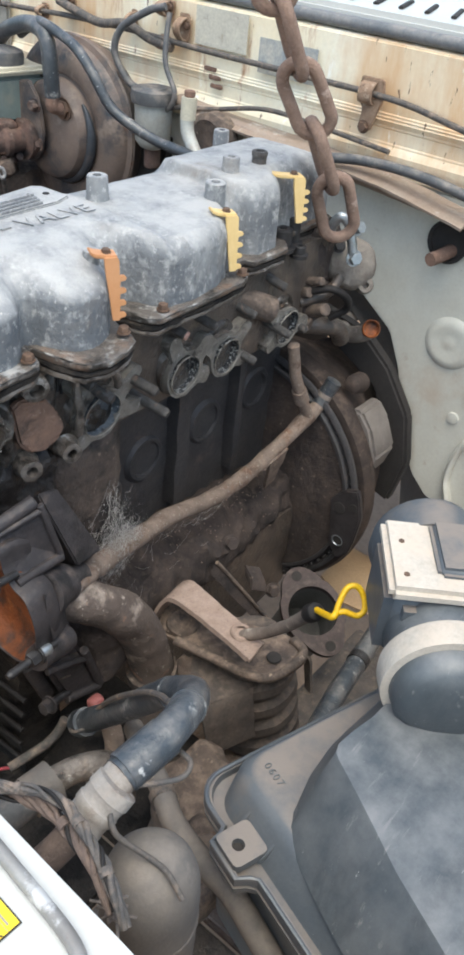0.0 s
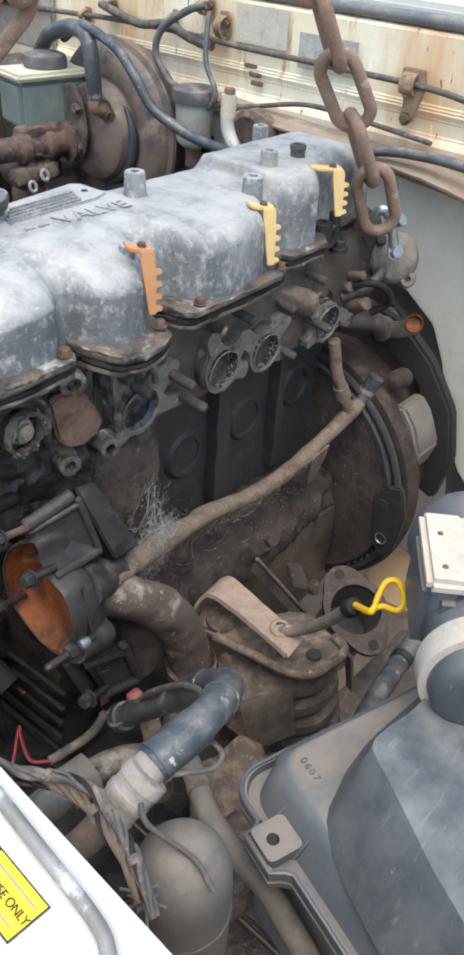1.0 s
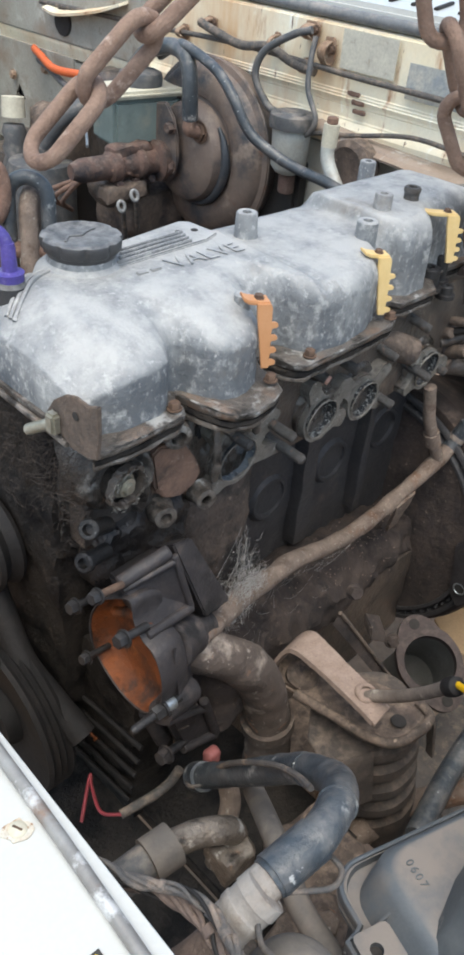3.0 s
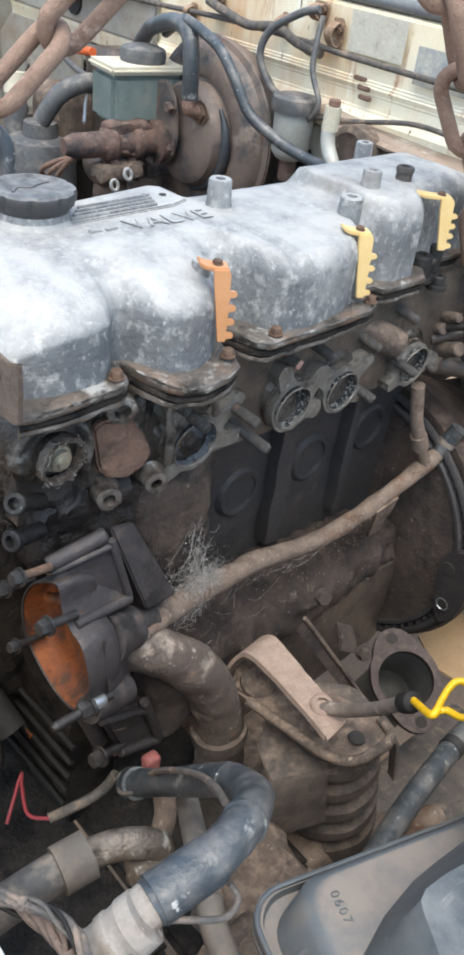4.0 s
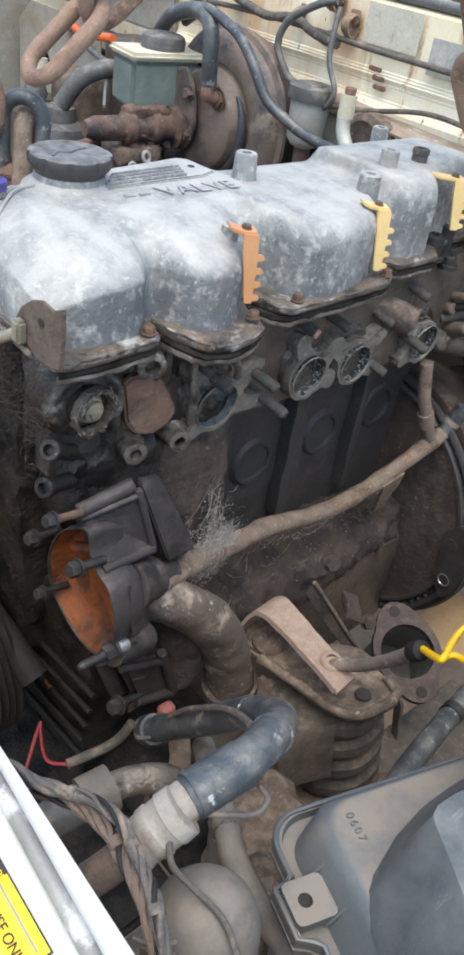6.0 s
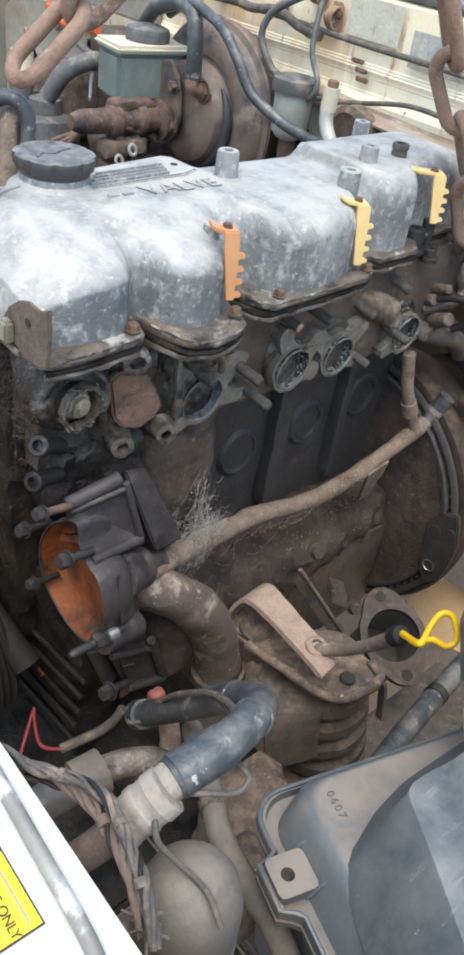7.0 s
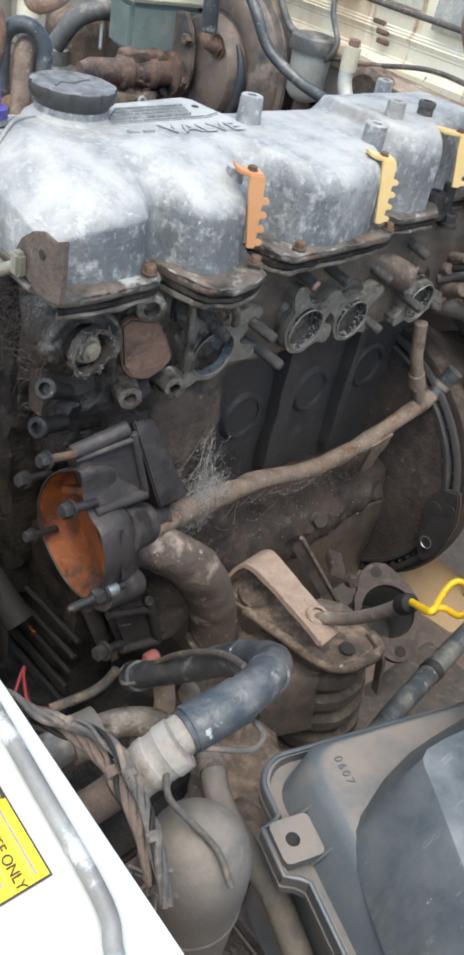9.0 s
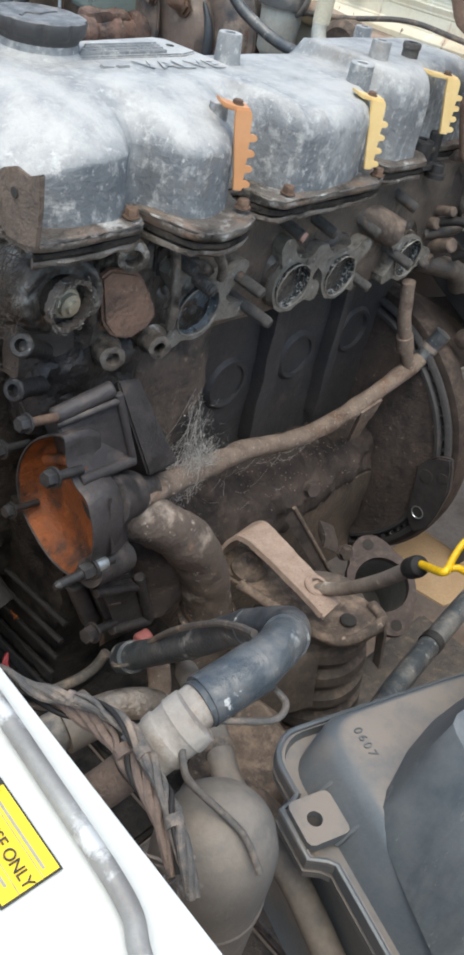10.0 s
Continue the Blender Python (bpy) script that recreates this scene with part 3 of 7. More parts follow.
part("rail", tube([(0.483, -0.75, 0.795), (0.483, -0.3, 0.848), (0.483, -0.03, 0.876), (0.483, 0.09, 0.886), (0.483, 0.154, 0.893), (0.484, 0.300, 0.905), (0.486, 0.345, 0.908)], 0.013, 14, 10, squash=0.7), "rail", car, "scuffed dusty rail")
slab("cowl_panel", 0.515, 1.2, -0.75, 1.15, 1.026, 1.052, "white", car, 0.006, "white cowl panel")
part("bonnet_seal", tube([(0.508, -0.75, 1.034), (0.508, 0.0, 1.036), (0.508, 0.5, 1.036), (0.508, 1.15, 1.034)], 0.0072, 12, 8), "strip", car, "weathered rubber bonnet seal")
for k in range(26):
    y = 0.40 - 0.034 * k
    part("grille_slot", box(bmesh.new(), (0.60, y, 1.0535), (0.085, 0.006, 0.004), 0.001, ex=(0.94, 0.34, 0), ey=(-0.34, 0.94, 0)), "dark", car)
# embossed strengthening shapes of the lower panel
part("emboss", tube([(0.497, -0.36, 0.60), (0.497, -0.22, 0.62), (0.497, -0.165, 0.60), (0.497, -0.15, 0.54), (0.497, -0.16, 0.50)], 0.008, 10, 8, squash=0.6), "grey_paint", firewall)
part("emboss", lathe(bmesh.new(), (0.5, -0.105, 0.715), (-1, 0, 0), [(0, 0.034), (0.004, 0.030), (0.005, 0.022), (0.003, 0.014), (0.003, 0.006), (0.005, 0.0)], 28), "grey_paint", firewall)
for y, z in ((-0.135, 0.62), (-0.19, 0.57), (-0.15, 0.66)):
    part("plug", lathe(bmesh.new(), (0.5, y, z), (-1, 0, 0), [(0, 0.008), (0.003, 0.0075), (0.0045, 0.0)], 16), "grey_paint", firewall)
part("heater_hole", lathe(bmesh.new(), (0.4985, -0.072, 0.836), (-1, 0, 0), [(0, 0.024), (0.0035, 0.026), (0.0035, 0.022), (0.001, 0.021), (0.001, 0.0)], 30, caps=False), "dark", firewall, "dark grommet hole")
part("heater_pipe", tube([(0.51, -0.080, 0.828), (0.48, -0.074, 0.824), (0.462, -0.070, 0.822)], 0.008, 14), "rust", firewall, "rusty heater pipe stub")
part("pipe_mouth", lathe(bmesh.new(), (0.440, -0.025, 0.7245), (-0.75, -0.45, 0.45), [(-0.006, 0.0), (-0.005, 0.008), (0.001, 0.0092), (0.002, 0.0105), (0.0005, 0.0115), (-0.006, 0.0115)], 22, caps=False), "orange", firewall, "orange rust inside pipe mouth")
part("heater_pipe", tube([(0.51, 0.045, 0.690), (0.47, 0.03, 0.694), (0.448, 0.01, 0.702), (0.446, -0.008, 0.709), (0.4475, -0.0185, 0.716)], 0.0105, 16), "greycast", firewall, "pale dusty heater pipe stub")
# gearbox tunnel
bm = bmesh.new()
rings = []
for x in (0.505, 0.8, 1.4):
    rings.append([bm.verts.new((x, 0.14 - 0.24 * math.cos(a), 0.36 + 0.38 * math.sin(a))) for a in [math.pi * k / 18 - 0.15 for k in range(20)]])
for p, q in zip(rings, rings[1:]):
    for k in range(19):
        bm.faces.new((p[k], p[k + 1], q[k + 1], q[k]))
part("gearbox_tunnel", bm, "dark", car)

# front panel
bm = prism(bmesh.new(), [(-0.357, 0.788), (-0.35, 0.79), (-0.2894, 0.79), (-0.2890, 0.7898), (-0.2888, 0.7894), (-0.2888, 0.745), (-0.293, 0.745), (-0.294, 0.775), (-0.35, 0.775), (-0.355, 0.62), (-0.36, 0.62)], (0, 1.15, 0), (1, 0, 0), (0, 0, 1), 1.9)
for v in bm.verts:
    if v.co.x > -0.32:
        v.co.x += -0.004 + 0.04 * (v.co.y + 0.2)
front = part("front_panel", bm, "white", car, "white radiator support panel", 0)
clipped = part("panel_clip", lathe(bmesh.new(), (-0.314, -0.172, 0.790), (0, 0, 1), [(0, 0.0048), (0.0012, 0.0046), (0.0022, 0.0034), (0.0025, 0.0)], 20), "ivory", front, "white plastic clip in a rust bloom")
part("slot", box(bmesh.new(), (-0.314, -0.172, 0.7924), (0.0012, 0.0055, 0.0008), 0.0002, ex=(0.9, 0.4, 0), ey=(-0.4, 0.9, 0)), "boltrust", clipped)
part("rust_bloom", rough_up(prism(bmesh.new(), [(a * (1 + 0.25 * math.sin(5 * k)), b * (1 + 0.2 * math.cos(7 * k))) for k, (a, b) in enumerate(circle(0.0070, 20))], (-0.3145, -0.172, 0.7904), (1, 0, 0), (0, 1, 0), 0.0004), 0.0003, 300), "rustbloom", clipped, "thin rust stain", 0)
slab("lower_crossmember", -0.33, -0.23, -0.75, 1.15, 0.30, 0.40, "grease", car, 0.01)
# added sheets cover the lit soil and darken the bottom of the bay
slab("bay_filler", -0.12, 0.02, -0.46, -0.20, 0.425, 0.437, "dustblock", car, 0.004, "dusty sheet added to hide the soil")
slab("bay_filler", -0.12, 0.02, -0.196, 0.0, 0.421, 0.433, "mud", car, 0.004, "near-black sheet added for the shade low in the bay")
slab("bay_filler", -0.30, -0.124, -0.46, -0.18, 0.425, 0.437, "grease", car, 0.004)
slab("bay_filler", -0.30, -0.124, -0.176, 0.30, 0.421, 0.433, "mud", car, 0.004, "near-black sheet added for the shade low in the bay")
slab("bay_filler", 0.06, 0.46, 0.20, 1.10, 0.40, 0.412, "mud", car, 0.004, "near-black sheet added for the shade low in the bay")
# added sheet that hides the soil and darkens the far bay
slab("shade_backing", 0.472, 0.498, 0.36, 1.05, 0.43, 0.86, "dark", car, 0.006, "near-black sheet added to darken the bay behind the brakes")
# added slab keeps the gap under the mount dark
slab("gap_filler", 0.10, 0.40, -0.42, -0.12, 0.285, 0.30, "grease", car, 0.004, "dark slab added to shade the gap beside the mount")
slab("inner_wing", -0.36, 0.5, 1.13, 1.15, 0.35, 1.0, "shadedwing", car, 0.004)
# near wing is out of view, added to keep light out of the bay
slab("inner_wing", -0.36, 0.5, -0.77, -0.75, 0.35, 0.90, "grey_paint", car, 0.004)
slab("chassis_rail", -0.3, 0.5, -0.42, -0.30, 0.27, 0.38, "dirtiron", car, 0.012)
slab("chassis_rail", -0.3, 0.5, 0.55, 0.67, 0.27, 0.38, "dirtiron", car, 0.012)
slab("engine_crossmember", 0.02, 0.16, -0.42, 0.67, 0.27, 0.36, "dirtiron", car, 0.015)

# grille top in front of the panel
grille = thing("front_grille", "smoky dark plastic grille top in front of the panel", "grille", at=(-0.4, -0.2, 0.7))
slab("grille_top", -0.47, -0.362, -0.75, 1.15, 0.70, 0.775, "lampblue", grille, 0.008)
part("clip", box(bmesh.new(), (-0.366, -0.262, 0.786), (0.012, 0.018, 0.014), 0.003), "blackcap", grille)

# stay rod lying on the front panel
rod = thing("bonnet_stay_rod", "scuffed grey steel stay rod lying on white panel", "rod", at=(-0.3, -0.2, 0.79))
part("bar", tube([(-0.2965, -0.098, 0.7945), (-0.302, -0.19, 0.7938), (-0.3085, -0.27, 0.7938), (-0.313, -0.315, 0.7938), (-0.320, -0.332, 0.7936), (-0.332, -0.365, 0.7936), (-0.345, -0.42, 0.7936)], 0.0036, 14), "rod", rod)
part("pivot_head", lathe(bmesh.new(), (-0.2965, -0.1, 0.791), (0, 0, 1), [(0, 0.009), (0.008, 0.0095), (0.012, 0.008), (0.013, 0.0)], 18), "rod", rod)

# yellow caution sticker
lab = thing("caution_label", "yellow refrigerant caution sticker on white panel", "label", at=(-0.33, -0.27, 0.79))
lo, lx, ly = V((-0.3195, -0.2435, 0.7908)), V((-0.05, -1, 0)), V((1, -0.05, 0))
LW, LH = 0.0495, 0.0205


def on_label(u, v):
    return lo + lx.normalized() * u + ly.normalized() * (v - LH)


def strip_on_label(name, u0, v0, u1, v1, material, lift):
    o = on_label(u0, v0) + V((0, 0, lift))
    part(name, prism(bmesh.new(), [(0, 0), (u1 - u0, 0), (u1 - u0, v1 - v0), (0, v1 - v0)], o, lx, ly, 0.0002), material, lab, smooth=0)


strip_on_label("border", -0.0008, -0.0008, LW + 0.0008, LH + 0.0008, "ink", 0.0)
strip_on_label("sticker", 0, 0, LW, LH, "yellowlabel", 0.0004)
strip_on_label("caution_panel", 0.0, 0.0155, 0.0135, LH, "ink", 0.0008)
part("lettering", text_mesh("CAUTION", 0.0033, on_label(0.0008, 0.0168) + V((0, 0, 0.0010)), lx, ly), "yellowlabel", lab, smooth=0)
part("lettering", text_mesh("R134a", 0.0085, on_label(0.0015, 0.0075) + V((0, 0, 0.0006)), lx, ly, spacing=0.95), "ink", lab, smooth=0)
part("lettering", text_mesh("USE ONLY", 0.0058, on_label(0.0238, 0.0078) + V((0, 0, 0.0006)), lx, ly, spacing=0.95), "ink", lab, smooth=0)
for u0, u1, v in ((0.015, 0.047, 0.0158), (0.003, 0.020, 0.0032), (0.024, 0.045, 0.0032)):
    strip_on_label("print_line", u0, v, u1, v + 0.0009, "bar", 0.0007)
strip_on_label("rule", 0.0, 0.0145, LW, 0.0147, "bar", 0.0007)
strip_on_label("rule", 0.0, 0.0058, LW, 0.0060, "bar", 0.0007)

# ---------------------------------------------------------------- engine
engine = thing("engine", "stripped four-cylinder engine hanging on a chain, grimy and dusty", "engine", at=(0.1, 0.06, 0.30))


def lump(c, s, cuts=10, amount=0.004, scale=45, bevel=0.006):
    """A rough casting: a box of even cells with rounded edges, displaced by noise."""
    bm = bmesh.new()
    step = max(s) / max(cuts, 6)
    n = [max(2, round(v / step) + 1) for v in s]
    bmesh.ops.create_cube(bm, size=1.0)
    for axis in range(3):
        for k in range(1, n[axis]):
            co, no = V((0, 0, 0)), V((0, 0, 0))
            co[axis], no[axis] = k / n[axis] - 0.5, 1
            bmesh.ops.bisect_plane(bm, geom=bm.verts[:] + bm.edges[:] + bm.faces[:], plane_co=co, plane_no=no)
    r = min(max(bevel, 0.004), min(s) * 0.45)
    half = V(s) / 2
    for v in bm.verts:
        p = V((v.co.x * s[0], v.co.y * s[1], v.co.z * s[2]))
        q = V([max(-(half[k] - r), min(half[k] - r, p[k])) for k in range(3)])
        d = p - q
        if d.length > 1e-9:
            p = q + d * (r / max(r, d.length))
        v.co = p + V(c)
    return rough_up(bm, amount, scale)


# valve cover: lofted along the crankshaft line, four lobes with wells between them; rows of (x, y)
WALL = [(-0.16, -0.012), (-0.142, -0.0150), (-0.114, -0.0160), (-0.094, -0.0150), (-0.083, -0.0115), (-0.076, -0.0040), (-0.070, 0.0050), (-0.064, 0.0075), (-0.058, 0.0040), (-0.052, -0.0080), (-0.046, -0.0180), (-0.038, -0.0240), (-0.028, -0.0258), (-0.018, -0.0250),
        (-0.004, -0.0205), (0.006, -0.0125), (0.014, 0.004), (0.024, 0.017), (0.044, 0.017), (0.052, 0.006), (0.058, -0.009), (0.068, -0.0195), (0.10, -0.023), (0.13, -0.0185), (0.150, -0.011), (0.168, -0.001),
        (0.180, 0.012), (0.190, 0.021), (0.205, 0.021), (0.214, 0.010), (0.222, 0.004), (0.25, 0.004), (0.262, 0.012), (0.275, 0.026), (0.40, 0.03)]
LIP = [(-0.16, -0.018), (-0.150, -0.0250), (-0.122, -0.0275), (-0.095, -0.0250), (-0.078, -0.0240), (-0.0705, -0.0165), (-0.0665, 0.004), (-0.0615, 0.004), (-0.0575, -0.018), (-0.052, -0.037), (-0.045, -0.0450), (-0.028, -0.0480),
       (-0.008, -0.0455), (0.006, -0.0400), (0.012, -0.029), (0.018, -0.004), (0.024, 0.006), (0.034, 0.004), (0.038, -0.008), (0.042, -0.023), (0.050, -0.0290), (0.112, -0.0280), (0.162, -0.0250), (0.176, -0.020),
       (0.184, -0.006), (0.192, 0.007), (0.204, 0.006), (0.210, -0.003), (0.262, -0.004), (0.272, 0.006), (0.285, 0.02), (0.40, 0.024)]
SHOULDER = [(-0.16, 0.074), (-0.094, 0.068), (-0.068, 0.058), (-0.034, 0.046), (0.009, 0.046), (0.037, 0.050), (0.050, 0.036), (0.058, 0.019), (0.070, 0.005), (0.085, -0.004), (0.121, -0.007), (0.146, 0.002), (0.165, 0.016), (0.180, 0.034),
            (0.194, 0.044), (0.208, 0.036), (0.225, 0.024), (0.25, 0.024), (0.268, 0.042), (0.40, 0.05)]
DEPTH = [(-0.16, 0.028), (0.03, 0.028), (0.07, 0.020), (0.16, 0.020), (0.19, 0.028), (0.40, 0.026)]


def at_row(x, rows):
    """Value at x of a row of (x, y), eased from one to the next."""
    for (x0, y0), (x1, y1) in zip(rows, rows[1:]):
        if x <= x1:
            t = max(0.0, (x - x0) / (x1 - x0))
            return y0 + (y1 - y0) * (0.5 * t + 0.5 * t * t * (3 - 2 * t))
    return rows[-1][1]


def cover_top(x):
    return 0.927 - 0.0045 * sstep(x, 0.066, 0.078) + 0.0125 * sstep(x, 0.196, 0.205) - max(0.0, x - 0.345) * 0.3


def cover_section(x):
    w, y0, deep = at_row(x, WALL), at_row(x, SHOULDER), at_row(x, DEPTH)
    drop = 0.026 * max(0.0, 1 - (x + 0.153) / 0.036) ** 1.35
    top = cover_top(x)
    pts = [(0.132, 0.862), (0.131, 0.873), (0.128, 0.905), (0.123, 0.918), (0.114, top - 0.002), (0.104, top), (0.092, top), (0.080, top)]
    pts += [(y0 + (0.076 - y0) * k / 4, top - 0.0035 * (k / 4 - 1) ** 2 * max(0.0, min(1.0, (0.05 - y0) / 0.05))) for k in (3, 2, 1, 0)]
    base, soft = pts[-1][1], 1.2 - 0.2 * sstep(x, 0.04, 0.07)
    for k in range(1, 13):
        a = math.pi / 2 * k / 12
        pts.append((y0 + (w - y0) * math.sin(a) ** soft, base - deep * (1 - math.cos(a) ** soft)))
    pts += [(w, 0.882), (w, 0.874), (w - 0.0006, 0.868), (w - 0.001, 0.860)]
    out = []
    for y, z in pts:
        if z > 0.866:
            z -= drop * (z - 0.866) / 0.06
        y += 0.35 * drop * (0.065 - y) / 0.065
        out.append((x, y, z))
    return out


def on_cover(x, y):
    """Height of the cover's upper side."""
    row = cover_section(x)
    for (_, ya, za), (_, yb, zb) in zip(row[3:], row[4:]):
        if min(ya, yb) <= y <= max(ya, yb) and abs(ya - yb) > 1e-6:
            return za + (zb - za) * (y - ya) / (yb - ya)
    return row[6][2]


bm = bmesh.new()
N = 300
rows = [[bm.verts.new(p) for p in cover_section(-0.153 + 0.533 * k / N)] for k in range(N + 1)]
for p, q in zip(rows, rows[1:]):
    for k in range(len(p) - 1):
        bm.faces.new((p[k], p[k + 1], q[k + 1], q[k]))
bm.faces.new(rows[0])
bm.faces.new(rows[-1])
rough_up(bm, 0.0007, 34)
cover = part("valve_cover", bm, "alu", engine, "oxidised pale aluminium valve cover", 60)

# flange of the cover
def sag(x):
    return 0.004 * math.exp(-((x + 0.02) / 0.035) ** 2)


bm = bmesh.new()
rows = []
for k in range(241):
    x = -0.156 + 0.539 * k / 240
    f0, zc = at_row(x, LIP), 0.862 - sag(x)
    rows.append([bm.verts.new(p) for p in ((x, f0 + 0.0012, zc - 0.0050), (x, f0 - 0.0004, zc - 0.0036), (x, f0 - 0.001, zc - 0.0006), (x, f0 + 0.0006, zc + 0.0018), (x, f0 + 0.0035, zc + 0.0026), (x, max(f0 + 0.03, 0.02), zc + 0.0036), (x, 0.142, 0.867), (x, 0.142, 0.855), (x, f0 + 0.03, zc - 0.007))])
for p, q in zip(rows, rows[1:]):
    for k in range(9):
        bm.faces.new((p[k], p[(k + 1) % 9], q[(k + 1) % 9], q[k]))
bm.faces.new(rows[0])
bm.faces.new(rows[-1])
part("flange", rough_up(bm, 0.0007, 60), "lip", cover, "worn silvery flange lip", 50)
edge = [V((x, at_row(x, LIP) - 0.0002, 0.8630 - sag(x))) for x in [-0.153 + 0.530 * k / 150 for k in range(151)]]
part("lip_edge", rough_up(sweep(bmesh.new(), edge, 0.0008, 6), 0.0011, 110), "lipbright", cover, "bright rubbed edge of the lip")
for s in range(2):
    pts = []
    for k in range(110):
        x = -0.152 + 0.525 * k / 109
        pts.append(V((x, at_row(x, LIP) + 0.004 + 0.001 * s, 0.8535 - sag(x) - 0.0048 * s)))
    part("gasket", rough_up(sweep(bmesh.new(), pts, 0.0030, 8), 0.0011, 90), "mud" if s == 0 else "alu_dirty", cover, "black oily gasket edge" if s == 0 else "rusty head edge under the gasket")

for x, y, z0, z1, r in ((0.09, 0.089, 0.918, 0.943, 0.0092), (0.335, 0.150, 0.89, 0.934, 0.0085), (0.222, 0.046, 0.90, 0.948, 0.0082), (0.181, 0.030, 0.89, 0.936, 0.0095)):
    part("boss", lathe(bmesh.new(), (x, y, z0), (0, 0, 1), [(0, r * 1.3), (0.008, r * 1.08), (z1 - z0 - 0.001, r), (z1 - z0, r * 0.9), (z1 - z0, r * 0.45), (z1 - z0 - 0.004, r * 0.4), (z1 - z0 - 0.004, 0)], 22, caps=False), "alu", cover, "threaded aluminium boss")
part("cover_bolt", lathe(bmesh.new(), (0.268, 0.047, 0.931), (0, 0, 1), [(0, 0.0088), (0.004, 0.0072), (0.010, 0.0072), (0.0105, 0.0080), (0.014, 0.0080), (0.015, 0.0072), (0.015, 0.0044), (0.009, 0.004), (0.009, 0)], 20, caps=False), "thread", cover, "rust-ringed steel socket bolt")
for x, y in ((-0.080, -0.0165), (0.058, -0.0220), (0.170, -0.0180), (0.004, -0.0300)):
    part("flange_bolt", hexbolt(bmesh.new(), (x, y, 0.8655), (0, 0, 1), 0.0044, 0.0055), "boltrust", cover, "rusty flange bolt")

# raised panel with ribs and the cast lettering
part("raised_panel", prism(bmesh.new(), [(-0.056, 0.085), (0.046, 0.089), (0.063, 0.0955), (0.061, 0.128), (0.053, 0.134), (-0.023, 0.124)], (0, 0, 0.9245), (1, 0, 0), (0, 1, 0), 0.0042, 0.0012), "alu", cover)
for k in range(4):
    part("rib", box(bmesh.new(), (-0.008 + 0.004 * k, 0.0905 + 0.0062 * k, 0.9296), (0.078 - 0.004 * k, 0.0024, 0.0030), 0.0006, ex=(1, 0.045, 0), ey=(-0.045, 1, 0)), "alu", cover)
for k in range(3):
    line = [(-0.1420, 0.0820 + 0.0048 * k), (-0.132, 0.0885 + 0.0048 * k), (-0.120, 0.0960 + 0.0048 * k), (-0.110, 0.1030 + 0.0050 * k), (-0.099, 0.1080 + 0.0052 * k), (-0.081, 0.1140 + 0.0054 * k)]
    line = [V((x, y, 0)) for x, y in line]
    part("rib", sweep(bmesh.new(), [V((p.x, p.y, on_cover(p.x, p.y) + 0.0006)) for p in smooth_path(line, 6)], 0.0018, 8), "alu", cover)
part("lettering", text_mesh("VALVE", 0.0250, (-0.014, 0.060, 0.9266), (1, -0.04, 0), (0.04, 1, 0), 0.0014, 1.02), "alu", cover, "raised cast lettering", 0)
for dx in (0.006, 0.019):
    part("worn_mark", rough_up(box(bmesh.new(), (-0.046 + dx, 0.068, 0.9270), (0.010, 0.005, 0.002), 0.0006), 0.0008, 200), "alu_worn", cover)
for x, y in ((0.036, 0.1140), (0.050, 0.1100)):
    part("panel_hole", lathe(bmesh.new(), (x, y, 0.9286), (0, 0, 1), [(0, 0.0032), (0.0006, 0.003), (0.0006, 0.0)], 16), "dark", cover)

# oil filler cap
bm = bmesh.new()
rows = []
for h, r, wave in ((0.0, 0.0255, 0), (0.004, 0.0262, 0), (0.007, 0.0285, 0.5), (0.009, 0.0300, 1), (0.0165, 0.0308, 1), (0.019, 0.0300, 0.8), (0.0200, 0.0280, 0.4), (0.0203, 0.0250, 0), (0.0194, 0.0238, 0), (0.0196, 0.0100, 0)):
    rows.append([bm.verts.new((-0.064 + (r - wave * 0.0022 * max(0.0, math.cos(9 * a)) ** 3) * math.cos(a), 0.110 + (r - wave * 0.0022 * max(0.0, math.cos(9 * a)) ** 3) * math.sin(a), 0.933 + h * 0.78)) for a in [2 * math.pi * k / 108 for k in range(108)]])
for p, q in zip(rows, rows[1:]):
    for k in range(108):
        bm.faces.new((p[k], p[(k + 1) % 108], q[(k + 1) % 108], q[k]))
bm.faces.new(rows[-1])
cap = part("oil_filler_cap", bm, "blackcap", cover, "dusty black oil filler cap with scalloped grip")
part("neck", lathe(bmesh.new(), (-0.064, 0.110, 0.918), (0, 0, 1), [(0, 0.037), (0.006, 0.0345), (0.010, 0.0290), (0.012, 0.0265), (0.019, 0.0255)], 40), "alu", cover, "pale filler neck")
part("cap_mark", tube([(-0.082, 0.104, 0.9480), (-0.074, 0.111, 0.9482), (-0.066, 0.108, 0.9484), (-0.058, 0.112, 0.9482), (-0.048, 0.115, 0.9480)], 0.0012, 8), "blackcap", cap)

# crankcase breather valve: violet elbow in a black grommet
valve = part("breather_grommet", lathe(bmesh.new(), (-0.127, 0.108, 0.905), (0, 0, 1), [(0, 0.012), (0.012, 0.0125), (0.016, 0.0118), (0.021, 0.0125), (0.024, 0.010)], 24), "blackcap", cover, "black rubber grommet")
